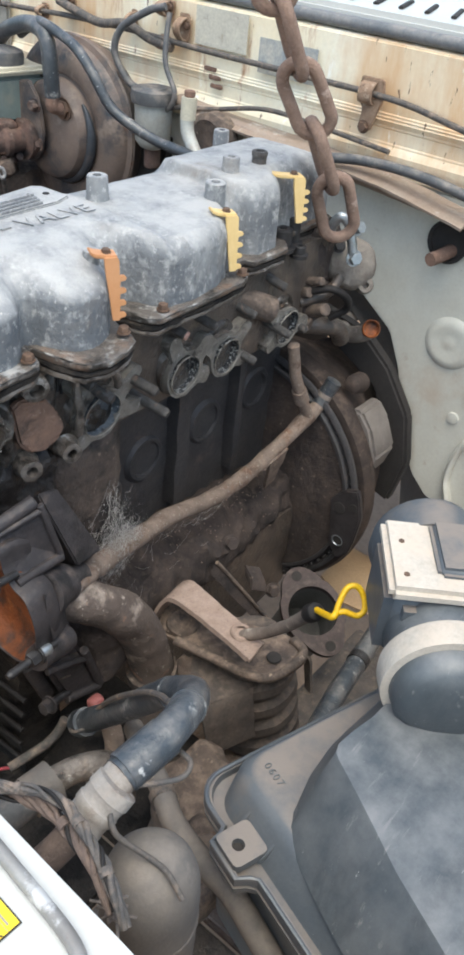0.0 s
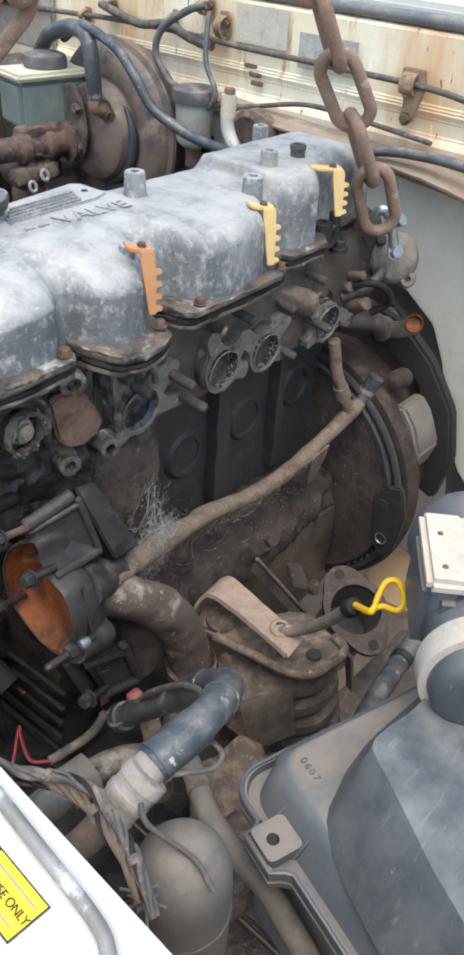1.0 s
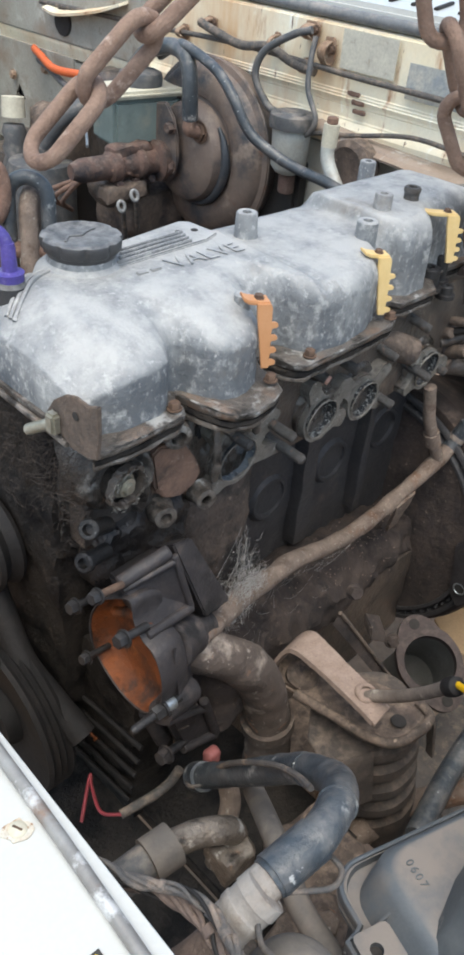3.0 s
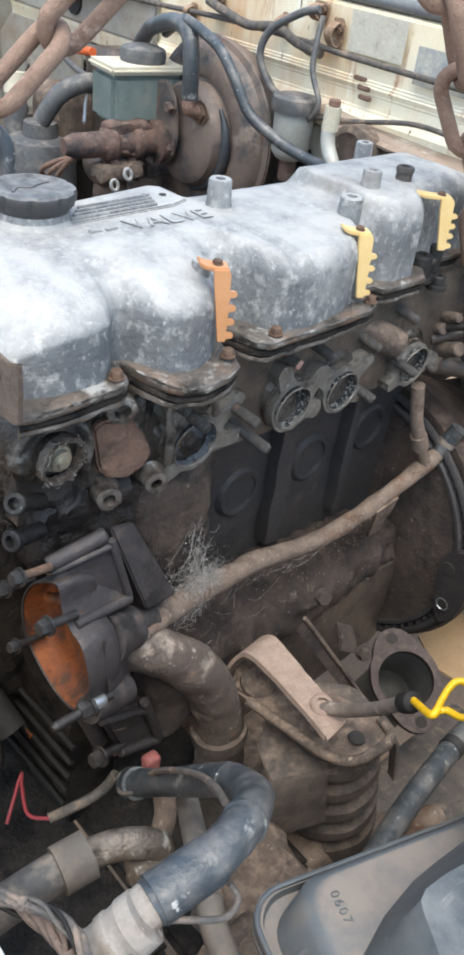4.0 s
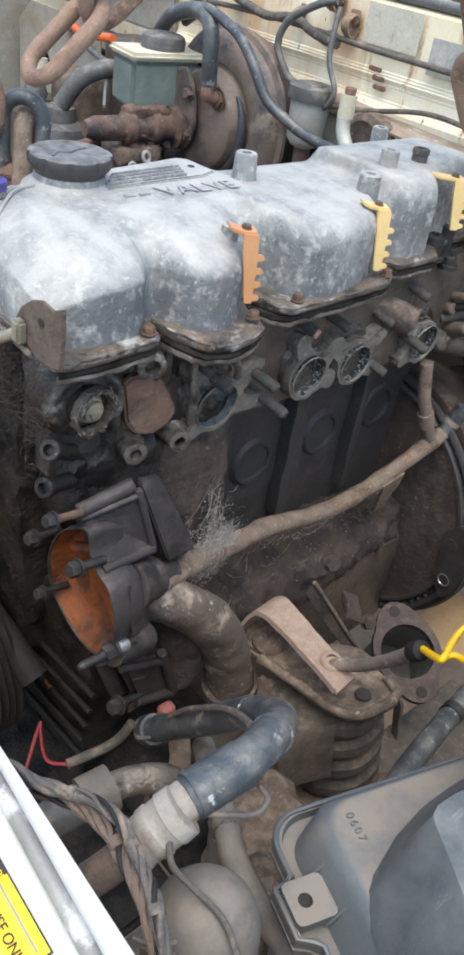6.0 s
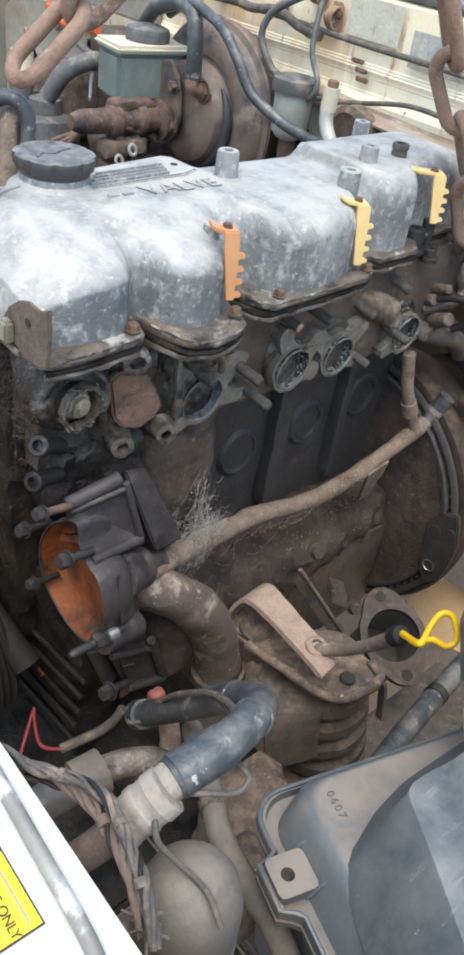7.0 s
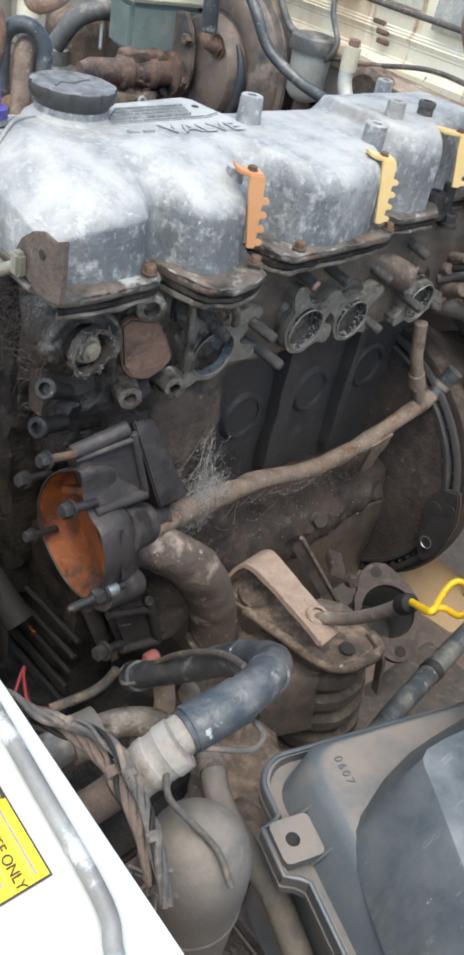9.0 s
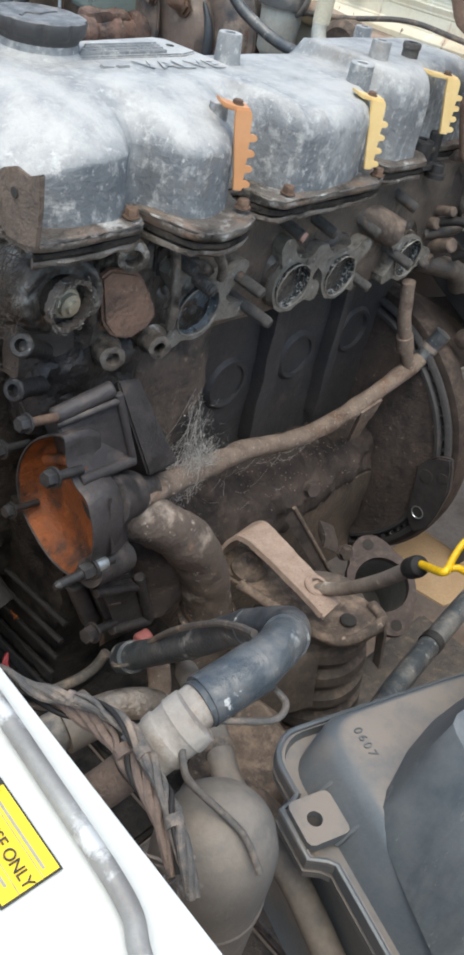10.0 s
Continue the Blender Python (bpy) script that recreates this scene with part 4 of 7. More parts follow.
part("breather_valve", lathe(bmesh.new(), (-0.127, 0.108, 0.929), (0, 0, 1), [(0, 0.0098), (0.006, 0.0102), (0.0075, 0.0056), (0.024, 0.0052), (0.027, 0.0045)], 22), "purple", valve, "violet plastic breather valve")
part("breather_nozzle", tube([(-0.127, 0.108, 0.950), (-0.128, 0.110, 0.958), (-0.131, 0.113, 0.963), (-0.136, 0.117, 0.965)], 0.0048, 14), "purple", valve)

for x, y, z, r, h in ((0.285, 0.020, 0.850, 0.011, 0.022), (0.315, 0.028, 0.846, 0.009, 0.03), (0.300, 0.006, 0.842, 0.007, 0.012)):
    part("rear_bolt", lathe(bmesh.new(), (x, y, z), (0, 0, 1), [(0, r * 1.4), (0.004, r * 1.4), (0.005, r), (h, r), (h + 0.001, r * 0.8), (h + 0.001, r * 0.4), (h - 0.004, r * 0.35), (h - 0.004, 0)], 18, caps=False), "boltdark", cover, "oily dark bolt")

# spark lead holders
def lead_holder(x, y, z, material, label, tall, wide=1.0, reach=0.012):
    o = [(0, 0), (0.0125 * wide, 0), (0.0140 * wide, -0.003), (0.0140 * wide, -0.013)]
    for k in range(4):
        q = -tall * (0.36 + 0.195 * k)
        e = 0.0142 * wide - 0.0002 * k
        o += [(e, q + 0.0040), (e + 0.0036, q + 0.0038), (e + 0.0051, q + 0.0024), (e + 0.0050, q + 0.0008), (e + 0.0038, q - 0.0004), (e + 0.0003, q - 0.0008)]
    o += [(0.0130 * wide, -tall), (0.0055, -tall), (0.0028, -tall * 0.55), (0.0006, -0.010)]
    ob = part("lead_holder", prism(bmesh.new(), o, (x, y, z), (0.86, -0.51, 0), (0.06, 0.10, 0.99), 0.0030, 0.0008), material, cover, label)
    part("tab", prism(bmesh.new(), [(-reach, 0.0045), (-reach * 0.6, 0.0026), (0.003, 0.0012), (0.0125 * wide, 0.0012), (0.0125 * wide, -0.0014), (0.0, -0.0014), (-reach * 0.6, -0.0004), (-reach, 0.0020)], V((x, y, z)) + V((0.51, 0.86, 0)) * 0.012, (0.86, -0.51, 0), (0, 0, 1), 0.013, 0.0006), material, ob)
    part("screw", hexbolt(bmesh.new(), (x + 0.006, y + 0.004, z + 0.001), (0, 0, 1), 0.0034, 0.003), "boltrust", ob, "small rusty screw")


lead_holder(-0.004, -0.016, 0.925, "holder_o", "dirty orange plastic lead holder", 0.049, 0.82, 0.010)
lead_holder(0.155, -0.004, 0.920, "holder_y", "pale yellow plastic lead holder", 0.050, 0.88)
lead_holder(0.280, 0.012, 0.927, "holder_y", "amber plastic lead holder", 0.044, 0.9, 0.024)
for x, y, z in ((0.002, 0.004, 0.924), (0.162, 0.012, 0.919), (0.286, 0.034, 0.925)):
    part("holder_post", lathe(bmesh.new(), (x, y, 0.885), (0, 0, 1), [(0, 0.0075), (0.02, 0.0068), (z - 0.886, 0.0062), (z - 0.885, 0.005)], 18), "alu", cover)

# cylinder head
head = part("cylinder_head", lump((0.118, 0.072, 0.796), (0.515, 0.118, 0.108), 14, 0.0025, 50), "grease", engine, "oily black cylinder head")
RINGS = [(0.010, 0.773, 0.0215), (0.119, 0.771, 0.0205), (0.183, 0.768, 0.0195), (0.289, 0.766, 0.0195)]
for x, z, r in RINGS:
    runner = part("intake_runner", lathe(bmesh.new(), (x - 0.004, 0.03, z + 0.006), (0.03, -1, -0.12), [(0, r * 1.35), (0.012, r * 1.1), (0.019, r * 1.18), (0.022, r * 1.18), (0.0215, r * 0.95)], 30, caps=False), "alu_dirty", head, "grimy intake runner")
    ring = [V((x, 0.0, z)) + V((math.cos(a), 0, math.sin(a))) * r * (0.985 + 0.012 * math.sin(5 * a + x * 90)) + V((0, -0.0005 - 0.1 * r * math.sin(a), 0)) for a in [2 * math.pi * k / 48 for k in range(48)]]
    part("port_edge", rough_up(sweep(bmesh.new(), ring, 0.0007, 6, True), 0.0006, 500), "port", runner, "bright crusted port edge")
    part("port_bore", rough_up(lathe(bmesh.new(), (x, 0.004, z), (0.02, -1, -0.1), [(-0.012, r * 0.86), (-0.004, r * 0.93), (0.0035, r * 0.985)], 48, caps=False), 0.0008, 300), "portblue" if x < 0.05 else "soot", runner)
    part("port_soot", rough_up(lathe(bmesh.new(), (x, 0.0105, z), (0.02, -1, -0.1), [(0.001, r * 0.95), (0.0015, r * 0.8), (0.001, r * 0.66), (0.0005, r * 0.5), (0.001, r * 0.33), (0.0, r * 0.16), (0.001, 0)], 40), 0.0018, 420), "portblue" if x < 0.05 else "soot", runner, "carbon inside port, sky reflection tinted into the first")


def port_flange(outline, x, z, r):
    """A machined flange: a closed outline round a centre, bored through."""
    n = 64
    edge, hole = [], []
    for k in range(n):
        a = 2 * math.pi * k / n
        dx, dz = math.cos(a), math.sin(a)
        best = r * 1.08
        for (x0, z0), (x1, z1) in zip(outline, outline[1:] + outline[:1]):
            det = dx * (z0 - z1) - dz * (x0 - x1)
            if abs(det) > 1e-12:
                s = ((x0 - x) * (z0 - z1) - (z0 - z) * (x0 - x1)) / det
                u = (dx * (z0 - z) - dz * (x0 - x)) / det
                if s > 0 and -1e-9 <= u <= 1 + 1e-9:
                    best = max(best, s)
        edge.append((x + dx * best, z + dz * best))
        hole.append((x + dx * r * 0.99, z + dz * r * 0.99))
    return rough_up(plate_with_hole(bmesh.new(), edge, hole, (0, 0.018, 0), (1, 0, 0), (0, 0, 1), 0.0165), 0.0011, 110)


def lugged(x, z, r, lugs):
    """Outline of a flange: a ring with rounded bolt lugs at the given places."""
    pts = []
    for k in range(72):
        a = 2 * math.pi * k / 72
        d = r
        for lx, lz, lr in lugs:
            ux, uz = lx - x, lz - z
            along_ray = ux * math.cos(a) + uz * math.sin(a)
            off = abs(-ux * math.sin(a) + uz * math.cos(a))
            if along_ray > 0 and off < lr:
                d = max(d, along_ray + math.sqrt(lr * lr - off * off))
            elif along_ray > 0 and off < lr * 2.2:
                d = max(d, r + (along_ray - r) * 0.45 * (1 - (off / lr - 1) / 1.2))
        pts.append((x + d * math.cos(a), z + d * math.sin(a)))
    return pts


for (x, z, r), lugs in zip(RINGS, ([(0.050, 0.798, 0.010), (0.058, 0.763, 0.009), (-0.016, 0.808, 0.009), (-0.014, 0.752, 0.008)], [(0.105, 0.806, 0.009), (0.151, 0.792, 0.011), (0.150, 0.760, 0.009)],
                                   [(0.151, 0.792, 0.011), (0.212, 0.790, 0.009), (0.208, 0.756, 0.009)], [(0.256, 0.794, 0.010), (0.322, 0.762, 0.009), (0.262, 0.750, 0.007)])):
    part("port_flange", port_flange(lugged(x, z, r * 1.17, lugs), x, z, r), "portflange", head, "oil-stained port flange", 35)
def bump(x, z, cx, cz, rx, rz, power=2.0):
    return math.exp(-((abs(x - cx) / rx) ** power) - (abs(z - cz) / rz) ** power)


def head_y(x, z):
    """How far the cast side of the head stands out: port towers, ribs, pockets between them."""
    y = 0.034 - 0.004 * bump(x, z, 0.12, 0.80, 0.3, 0.05)
    for px, pz, pr in RINGS:
        y = min(y, 0.009 + 0.030 * sstep(math.hypot(x - px, (z - pz - 0.006) * 0.9), pr * 1.15, pr * 1.9))
    y = min(y, 0.001 + 0.034 * sstep(math.hypot(x + 0.117, z - 0.812), 0.025, 0.040))
    y = min(y, 0.008 + 0.03 * sstep(max(abs(x + 0.062) - 0.026, abs(z - 0.795) - 0.030), 0.0, 0.016))
    for cx, cz, rx, rz, h in ((-0.091, 0.805, 0.006, 0.040, 0.012), (-0.024, 0.800, 0.0055, 0.034, 0.016), (-0.030, 0.838, 0.010, 0.008, 0.022), (0.000, 0.826, 0.026, 0.007, 0.018), (0.024, 0.838, 0.010, 0.012, 0.026), (0.050, 0.808, 0.012, 0.010, 0.012),
                              (0.082, 0.822, 0.008, 0.030, 0.014), (0.150, 0.812, 0.008, 0.020, 0.012), (0.130, 0.846, 0.060, 0.006, 0.016), (0.215, 0.812, 0.018, 0.016, 0.018), (0.240, 0.846, 0.030, 0.006, 0.012), (-0.110, 0.846, 0.040, 0.006, 0.016)):
        y -= h * bump(x, z, cx, cz, rx, rz, 2.6)
    y += 0.014 * bump(x, z, -0.044, 0.838, 0.010, 0.012) + 0.012 * bump(x, z, 0.062, 0.792, 0.010, 0.016)
    n = noise.noise(V((x, 0.0, z)) * 70) * 0.0022 + noise.noise(V((x, 3.0, z)) * 190) * 0.0010
    return y + n


bm = bmesh.new()
rows = [[bm.verts.new((x, head_y(x, z), z)) for z in [0.744 + 0.108 * j / 56 for j in range(57)]] for x in [-0.146 + 0.486 * i / 250 for i in range(251)]]
back = [[bm.verts.new((x, 0.05, z)) for z in (0.744, 0.852)] for x in (-0.146, 0.340)]
for p, q in zip(rows, rows[1:]):
    for k in range(56):
        bm.faces.new((p[k], p[k + 1], q[k + 1], q[k]))
bm.faces.new([r[0] for r in rows] + [back[1][0], back[0][0]])
bm.faces.new([r[-1] for r in rows] + [back[1][1], back[0][1]])
bm.faces.new(rows[0] + [back[0][1], back[0][0]])
bm.faces.new(rows[-1] + [back[1][1], back[1][0]])
bm.faces.new((back[0][0], back[0][1], back[1][1], back[1][0]))
part("head_side", bm, "headwet", head, "oil-wet cast side of the head under the cover", 60)
part("head_rib", rough_up(tube([(-0.028, -0.004, 0.836), (-0.012, -0.010, 0.834), (0.004, -0.012, 0.828), (0.016, -0.010, 0.814), (0.024, -0.004, 0.800)], 0.0040, 12), 0.0010, 90), "alu_dirty", head, "worn bright casting edge")
part("head_rib", rough_up(tube([(-0.022, 0.000, 0.828), (-0.022, -0.004, 0.806), (-0.020, -0.004, 0.784), (-0.018, 0.0, 0.766)], 0.0036, 10), 0.0010, 90), "alu_dirty", head)
for x, z, top in ((-0.030, 0.808, 0.026), (-0.026, 0.804, 0.030), (-0.034, 0.812, 0.018), (-0.014, 0.818, 0.014)):
    part("oil_drip", tube([(x, head_y(x, z + top) - 0.0006, z + top), (x + 0.001, head_y(x, z + top * 0.5) - 0.0008, z + top * 0.5), (x, head_y(x, z) - 0.0012, z)], lambda t: 0.0008 + 0.0006 * t, 8), "blackrub", head, "black oil drip")
part("long_runner", tube([(0.215, 0.03, 0.815), (0.235, 0.014, 0.806), (0.256, 0.004, 0.796)], 0.0145, 18), "dirtiron", head, "dusty runner pipe")
# studs that held the manifold
for x, z, y1, tip in ((0.050, 0.791, -0.036, 0), (0.064, 0.763, -0.038, 0), (0.002, 0.800, -0.030, 0), (0.105, 0.822, -0.020, 1), (0.146, 0.818, -0.022, 0), (0.212, 0.758, -0.026, 0), (0.266, 0.772, -0.030, 0), (0.215, 0.806, -0.018, 0), (0.262, 0.824, -0.020, 0), (-0.012, 0.815, -0.022, 0), (0.315, 0.758, -0.02, 0)):
    a, b = V((x - 0.004, 0.02, z + 0.006)), V((x + 0.005, y1 + 0.014, z - 0.004))
    st = part("manifold_stud", lathe(bmesh.new(), a, b - a, [(0, 0.0056)] + [(((b - a).length) * (0.3 + 0.65 * k / 24), 0.0051 if k % 2 else 0.0047) for k in range(25)] + [((b - a).length, 0.0035)], 14), "thread", head, "dusty threaded manifold stud")
    if tip:
        part("stud_tip", lathe(bmesh.new(), b - (b - a).normalized() * 0.0015, b - a, [(0, 0.0044), (0.003, 0.0042), (0.0035, 0.0)], 14), "copper", st, "pale copper-coloured tip")

# thermostat outlet and the pale boss beside it
bm = plate_with_hole(bmesh.new(), [(1.08 * a, 1.14 * b) for a, b in circle(0.0168, 72)], circle(0.0154, 72), (-0.117, -0.006, 0.811), (1, 0.12, 0), (0, -0.1, 1), 0.006)
outlet = part("thermostat_outlet", rough_up(bm, 0.0016, 330), "grease", head, "thermostat outlet with torn gasket", 30)
random.seed(5)
bm = bmesh.new()
for k in range(70):
    a, rr = random.uniform(0, 6.283), random.uniform(0.0156, 0.0192)
    p = V((-0.117, -0.0125, 0.811)) + V((math.cos(a), 0.12 * math.cos(a) - 0.1 * math.sin(a), math.sin(a))) * rr + V((0, random.uniform(-0.002, 0.001), 0))
    q = p + V((-math.sin(a), 0, math.cos(a))) * random.uniform(0.0015, 0.0045) + V((random.uniform(-1, 1), random.uniform(-1, 1), random.uniform(-1, 1))) * 0.002
    sweep(bm, [p, p.lerp(q, 0.5) + V((0, -0.001, 0)), q], random.uniform(0.0002, 0.0005), 4)
part("torn_gasket", bm, "gasketflake", outlet, "frayed pale gasket crumbs")
part("outlet_bore", lathe(bmesh.new(), (-0.117, 0.016, 0.811), (0.1, -1, -0.08), [(0, 0), (0.001, 0.016), (0.010, 0.0165), (0.022, 0.0175)], 30, caps=False), "mud", outlet)
part("thermostat", lathe(bmesh.new(), (-0.118, -0.001, 0.811), (0.1, -1, -0.08), [(0, 0.0130), (0.001, 0.0128), (0.0012, 0.0105), (0.006, 0.0102), (0.0064, 0.0080), (0.010, 0.0078), (0.0104, 0.0045), (0.013, 0.0042), (0.0132, 0.0)], 28), "brasspin", outlet, "brass thermostat")
part("machined_boss", rough_up(prism(bmesh.new(), [(-0.085, 0.818), (-0.076, 0.8225), (-0.052, 0.815), (-0.040, 0.798), (-0.032, 0.780), (-0.040, 0.770), (-0.055, 0.764), (-0.070, 0.770), (-0.080, 0.782)], (0, 0.008, 0), (1, 0, 0), (0, 0, 1), 0.008, 0.002), 0.0012, 60), "pink", head, "dusty pinkish machined pad")
part("eyelet", lathe(bmesh.new(), (-0.067, -0.002, 0.836), (-0.35, -1, -0.1), [(0, 0.010), (0.004, 0.0112), (0.011, 0.0108), (0.012, 0.0062), (0.004, 0.0056), (0.004, 0)], 26, caps=False), "lip", head, "worn metal eyelet")
for x, y, z, r in ((-0.072, -0.006, 0.758, 0.0095), (-0.030, -0.008, 0.757, 0.0090)):
    part("bracket_lug", rough_up(lathe(bmesh.new(), (x, y + 0.012, z), (-0.3, -1, 0.05), [(0, r * 1.3), (0.006, r * 1.05), (0.014, r), (0.0145, r * 0.8), (0.0145, r * 0.5), (0.006, r * 0.42), (0.006, 0)], 22, caps=False), 0.0010, 110), "alu_dirty", head, "grimy lug with bolt hole")
for a, b in (((-0.128, 0.0, 0.775), (-0.1565, -0.016, 0.7955)), ((-0.128, 0.002, 0.748), (-0.1570, -0.009, 0.7590))):
    d = V(b) - V(a)
    part("sleeve_bolt", lathe(bmesh.new(), a, d, [(0, 0.0064), (d.length - 0.006, 0.0064), (d.length - 0.005, 0.0080), (d.length - 0.001, 0.0078), (d.length, 0.0068), (d.length, 0.0042), (d.length - 0.006, 0.0038), (d.length - 0.006, 0)], 24, caps=False), "pumpwet", head, "oily sleeve bolt")

# front of the engine: caked timing cover, torn bracket, latch pin
timing = part("timing_cover", lump((-0.128, 0.092, 0.70), (0.046, 0.115, 0.315), 26, 0.006, 60), "mud", engine, "timing cover caked with oily dirt")
bracket = part("torn_bracket", rough_up(prism(bmesh.new(), [(0.021, 0.876), (0.012, 0.889), (0.000, 0.898), (-0.012, 0.9035), (-0.024, 0.902), (-0.036, 0.9065), (-0.036, 0.886), (-0.034, 0.866), (-0.020, 0.862), (-0.006, 0.861), (0.008, 0.868)], (-0.160, 0, 0), (0, 1, 0), (0, 0, 1), 0.003, 0.0006), 0.0009, 60), "dirtiron", timing, "grimy torn bracket plate")
part("bracket_hole", lathe(bmesh.new(), (-0.1606, -0.013, 0.889), (-1, 0, 0), [(0, 0.0032), (0.0004, 0.003), (0.0004, 0)], 14), "dark", bracket)
pin = part("latch_pin", cyl(bmesh.new(), (-0.160, 0.010, 0.873), (-0.166, 0.036, 0.856), 0.0042, 14), "brasspin", timing, "pale brass pin")
part("pin_head", box(bmesh.new(), (-0.163, 0.009, 0.874), (0.008, 0.010, 0.016), 0.002), "brasspin", pin)
part("front_bracket", prism(bmesh.new(), [(-0.156, 0.925), (-0.138, 0.922), (-0.138, 0.86), (-0.156, 0.86)], (0, 0.142, 0), (1, 0, 0), (0, 0, 1), 0.004, 0.001), "grease", timing, "dark bracket plate")
part("front_bracket", rough_up(prism(bmesh.new(), [(0.10, 0.84), (0.155, 0.85), (0.165, 0.89), (0.13, 0.90), (0.11, 0.875)], (-0.165, 0, 0), (0, 1, 0), (0, 0, 1), 0.004, 0.001), 0.001, 80), "alu_dirty", timing)
part("seam_strip", tube([(-0.158, 0.135, 0.862), (-0.159, 0.08, 0.862), (-0.159, 0.0, 0.860)], 0.0024, 8), "alu_dirty", timing)

# block
block = part("engine_block", lump((0.185, 0.122, 0.60), (0.40, 0.12, 0.30), 20, 0.003, 30), "block", engine, "dark iron engine block")
for x, z in ((0.130, 0.637), (0.232, 0.641), (0.326, 0.648)):
    part("core_plug", lathe(bmesh.new(), (x, 0.0635, z), (0, -1, 0), [(0, 0.030), (0.004, 0.0275), (0.006, 0.025), (0.0055, 0.0215), (-0.003, 0.0200), (-0.006, 0.017), (-0.006, 0)], 30, caps=False), "block", block, "dark core plug")
for x0, x1 in ((0.166, 0.190), (0.272, 0.288)):
    part("block_rib", lump(((x0 + x1) / 2, 0.060, 0.65), (x1 - x0, 0.03, 0.19), 6, 0.002, 60), "block", block)
part("head_ledge", lump((0.20, 0.052, 0.738), (0.36, 0.03, 0.016), 12, 0.002, 60), "block", block)
part("block_corner", lump((0.008, 0.042, 0.675), (0.095, 0.062, 0.16), 14, 0.005, 45, 0.024), "cornerdirt", block, "dusty brown block corner")
part("oily_casting", rough_up(lump((-0.083, 0.026, 0.728), (0.092, 0.044, 0.068), 16, 0.006, 60, 0.012), 0.002, 160), "oilblack", block, "oil-soaked black casting below the outlet")
part("crankcase", rough_up(tube([(0.0, 0.034, 0.515), (0.08, 0.034, 0.505), (0.16, 0.036, 0.497), (0.24, 0.040, 0.490), (0.32, 0.046, 0.484), (0.365, 0.05, 0.48)], lambda t: 0.056 - 0.010 * t, 44, 16, wobble=0.005), 0.0075, 40), "crankdirt", block, "crankcase under thick dust")
part("sump", lump((0.16, 0.075, 0.40), (0.42, 0.16, 0.16), 12, 0.005, 30, 0.02), "grease", engine, "oily black sump")

# coolant pipe across the block
PIPE = [(-0.085, -0.060, 0.672), (-0.058, -0.051, 0.664), (-0.032, -0.040, 0.652), (0.005, -0.026, 0.636), (0.05, -0.018, 0.626), (0.10, -0.008, 0.613), (0.16, -0.006, 0.598), (0.21, -0.005, 0.594), (0.262, -0.005, 0.600), (0.31, -0.006, 0.613), (0.368, -0.008, 0.634), (0.388, -0.009, 0.643)]
pipe = part("coolant_pipe", tube(PIPE, lambda t: 0.0101 - 0.0012 * t, 18, 10, wobble=0.0014), "dustpipe", engine, "thickly dust-coated coolant pipe")
part("branch_pipe", tube([(0.348, -0.008, 0.632), (0.335, -0.004, 0.66), (0.322, 0.0, 0.69), (0.312, 0.004, 0.735)], 0.0070, 14, 8, wobble=0.0008), "dustpipe", pipe)
part("collar", tube([(0.337, -0.004, 0.654), (0.329, -0.002, 0.672)], 0.0092, 16, 4), "dustpipe", pipe)
part("hose_end", tube([(0.372, -0.0085, 0.636), (0.380, -0.011, 0.650), (0.386, -0.0165, 0.668)], 0.0098, 16), "hose", pipe, "dark hose end")
part("hose_clamp", tube([(0.3775, -0.0100, 0.6455), (0.3800, -0.0112, 0.6505)], 0.0106, 16, 3), "guide", pipe)
part("bracket", rough_up(ribbon([(0.285, -0.014, 0.604), (0.288, -0.010, 0.588), (0.293, -0.004, 0.570), (0.300, 0.004, 0.545)], (1, 0, 0.15), lambda t: 0.036 - 0.016 * t, 0.004), 0.0008, 90), "dustpipe", pipe, "dusty bracket strip")

# black pump housing with an open rusty cavity
MOUTH = [(-0.026, 0.727), (-0.046, 0.739), (-0.051, 0.722), (-0.061, 0.711), (-0.075, 0.705), (-0.084, 0.680), (-0.080, 0.652), (-0.064, 0.632), (-0.042, 0.628), (-0.022, 0.634), (-0.003, 0.648), (0.004, 0.668), (0.001, 0.690), (-0.010, 0.711)]
MOUTH = [(p.x, p.y) for p in smooth_path([(y, z, 0) for y, z in MOUTH], 5, True)]


def rim(scale):
    """Mouth of the housing in y and z, grown or shrunk about its middle."""
    return [(-0.041 + (y + 0.041) * scale, 0.680 + (z - 0.680) * scale) for y, z in MOUTH]


def hexa(near, back, bevel=0.003):
    """A block between four near corners and the same four pushed back."""
    bm = bmesh.new()
    lo = [bm.verts.new(V(p)) for p in near]
    hi = [bm.verts.new(V(p) + V(back)) for p in near]
    bm.faces.new(lo)
    bm.faces.new(hi)
    for k in range(4):
        bm.faces.new((lo[k], lo[(k + 1) % 4], hi[(k + 1) % 4], hi[k]))
    bmesh.ops.recalc_face_normals(bm, faces=bm.faces)
    bmesh.ops.bevel(bm, geom=bm.edges[:], offset=bevel, segments=2, affect="EDGES", clamp_overlap=True)
    return bm


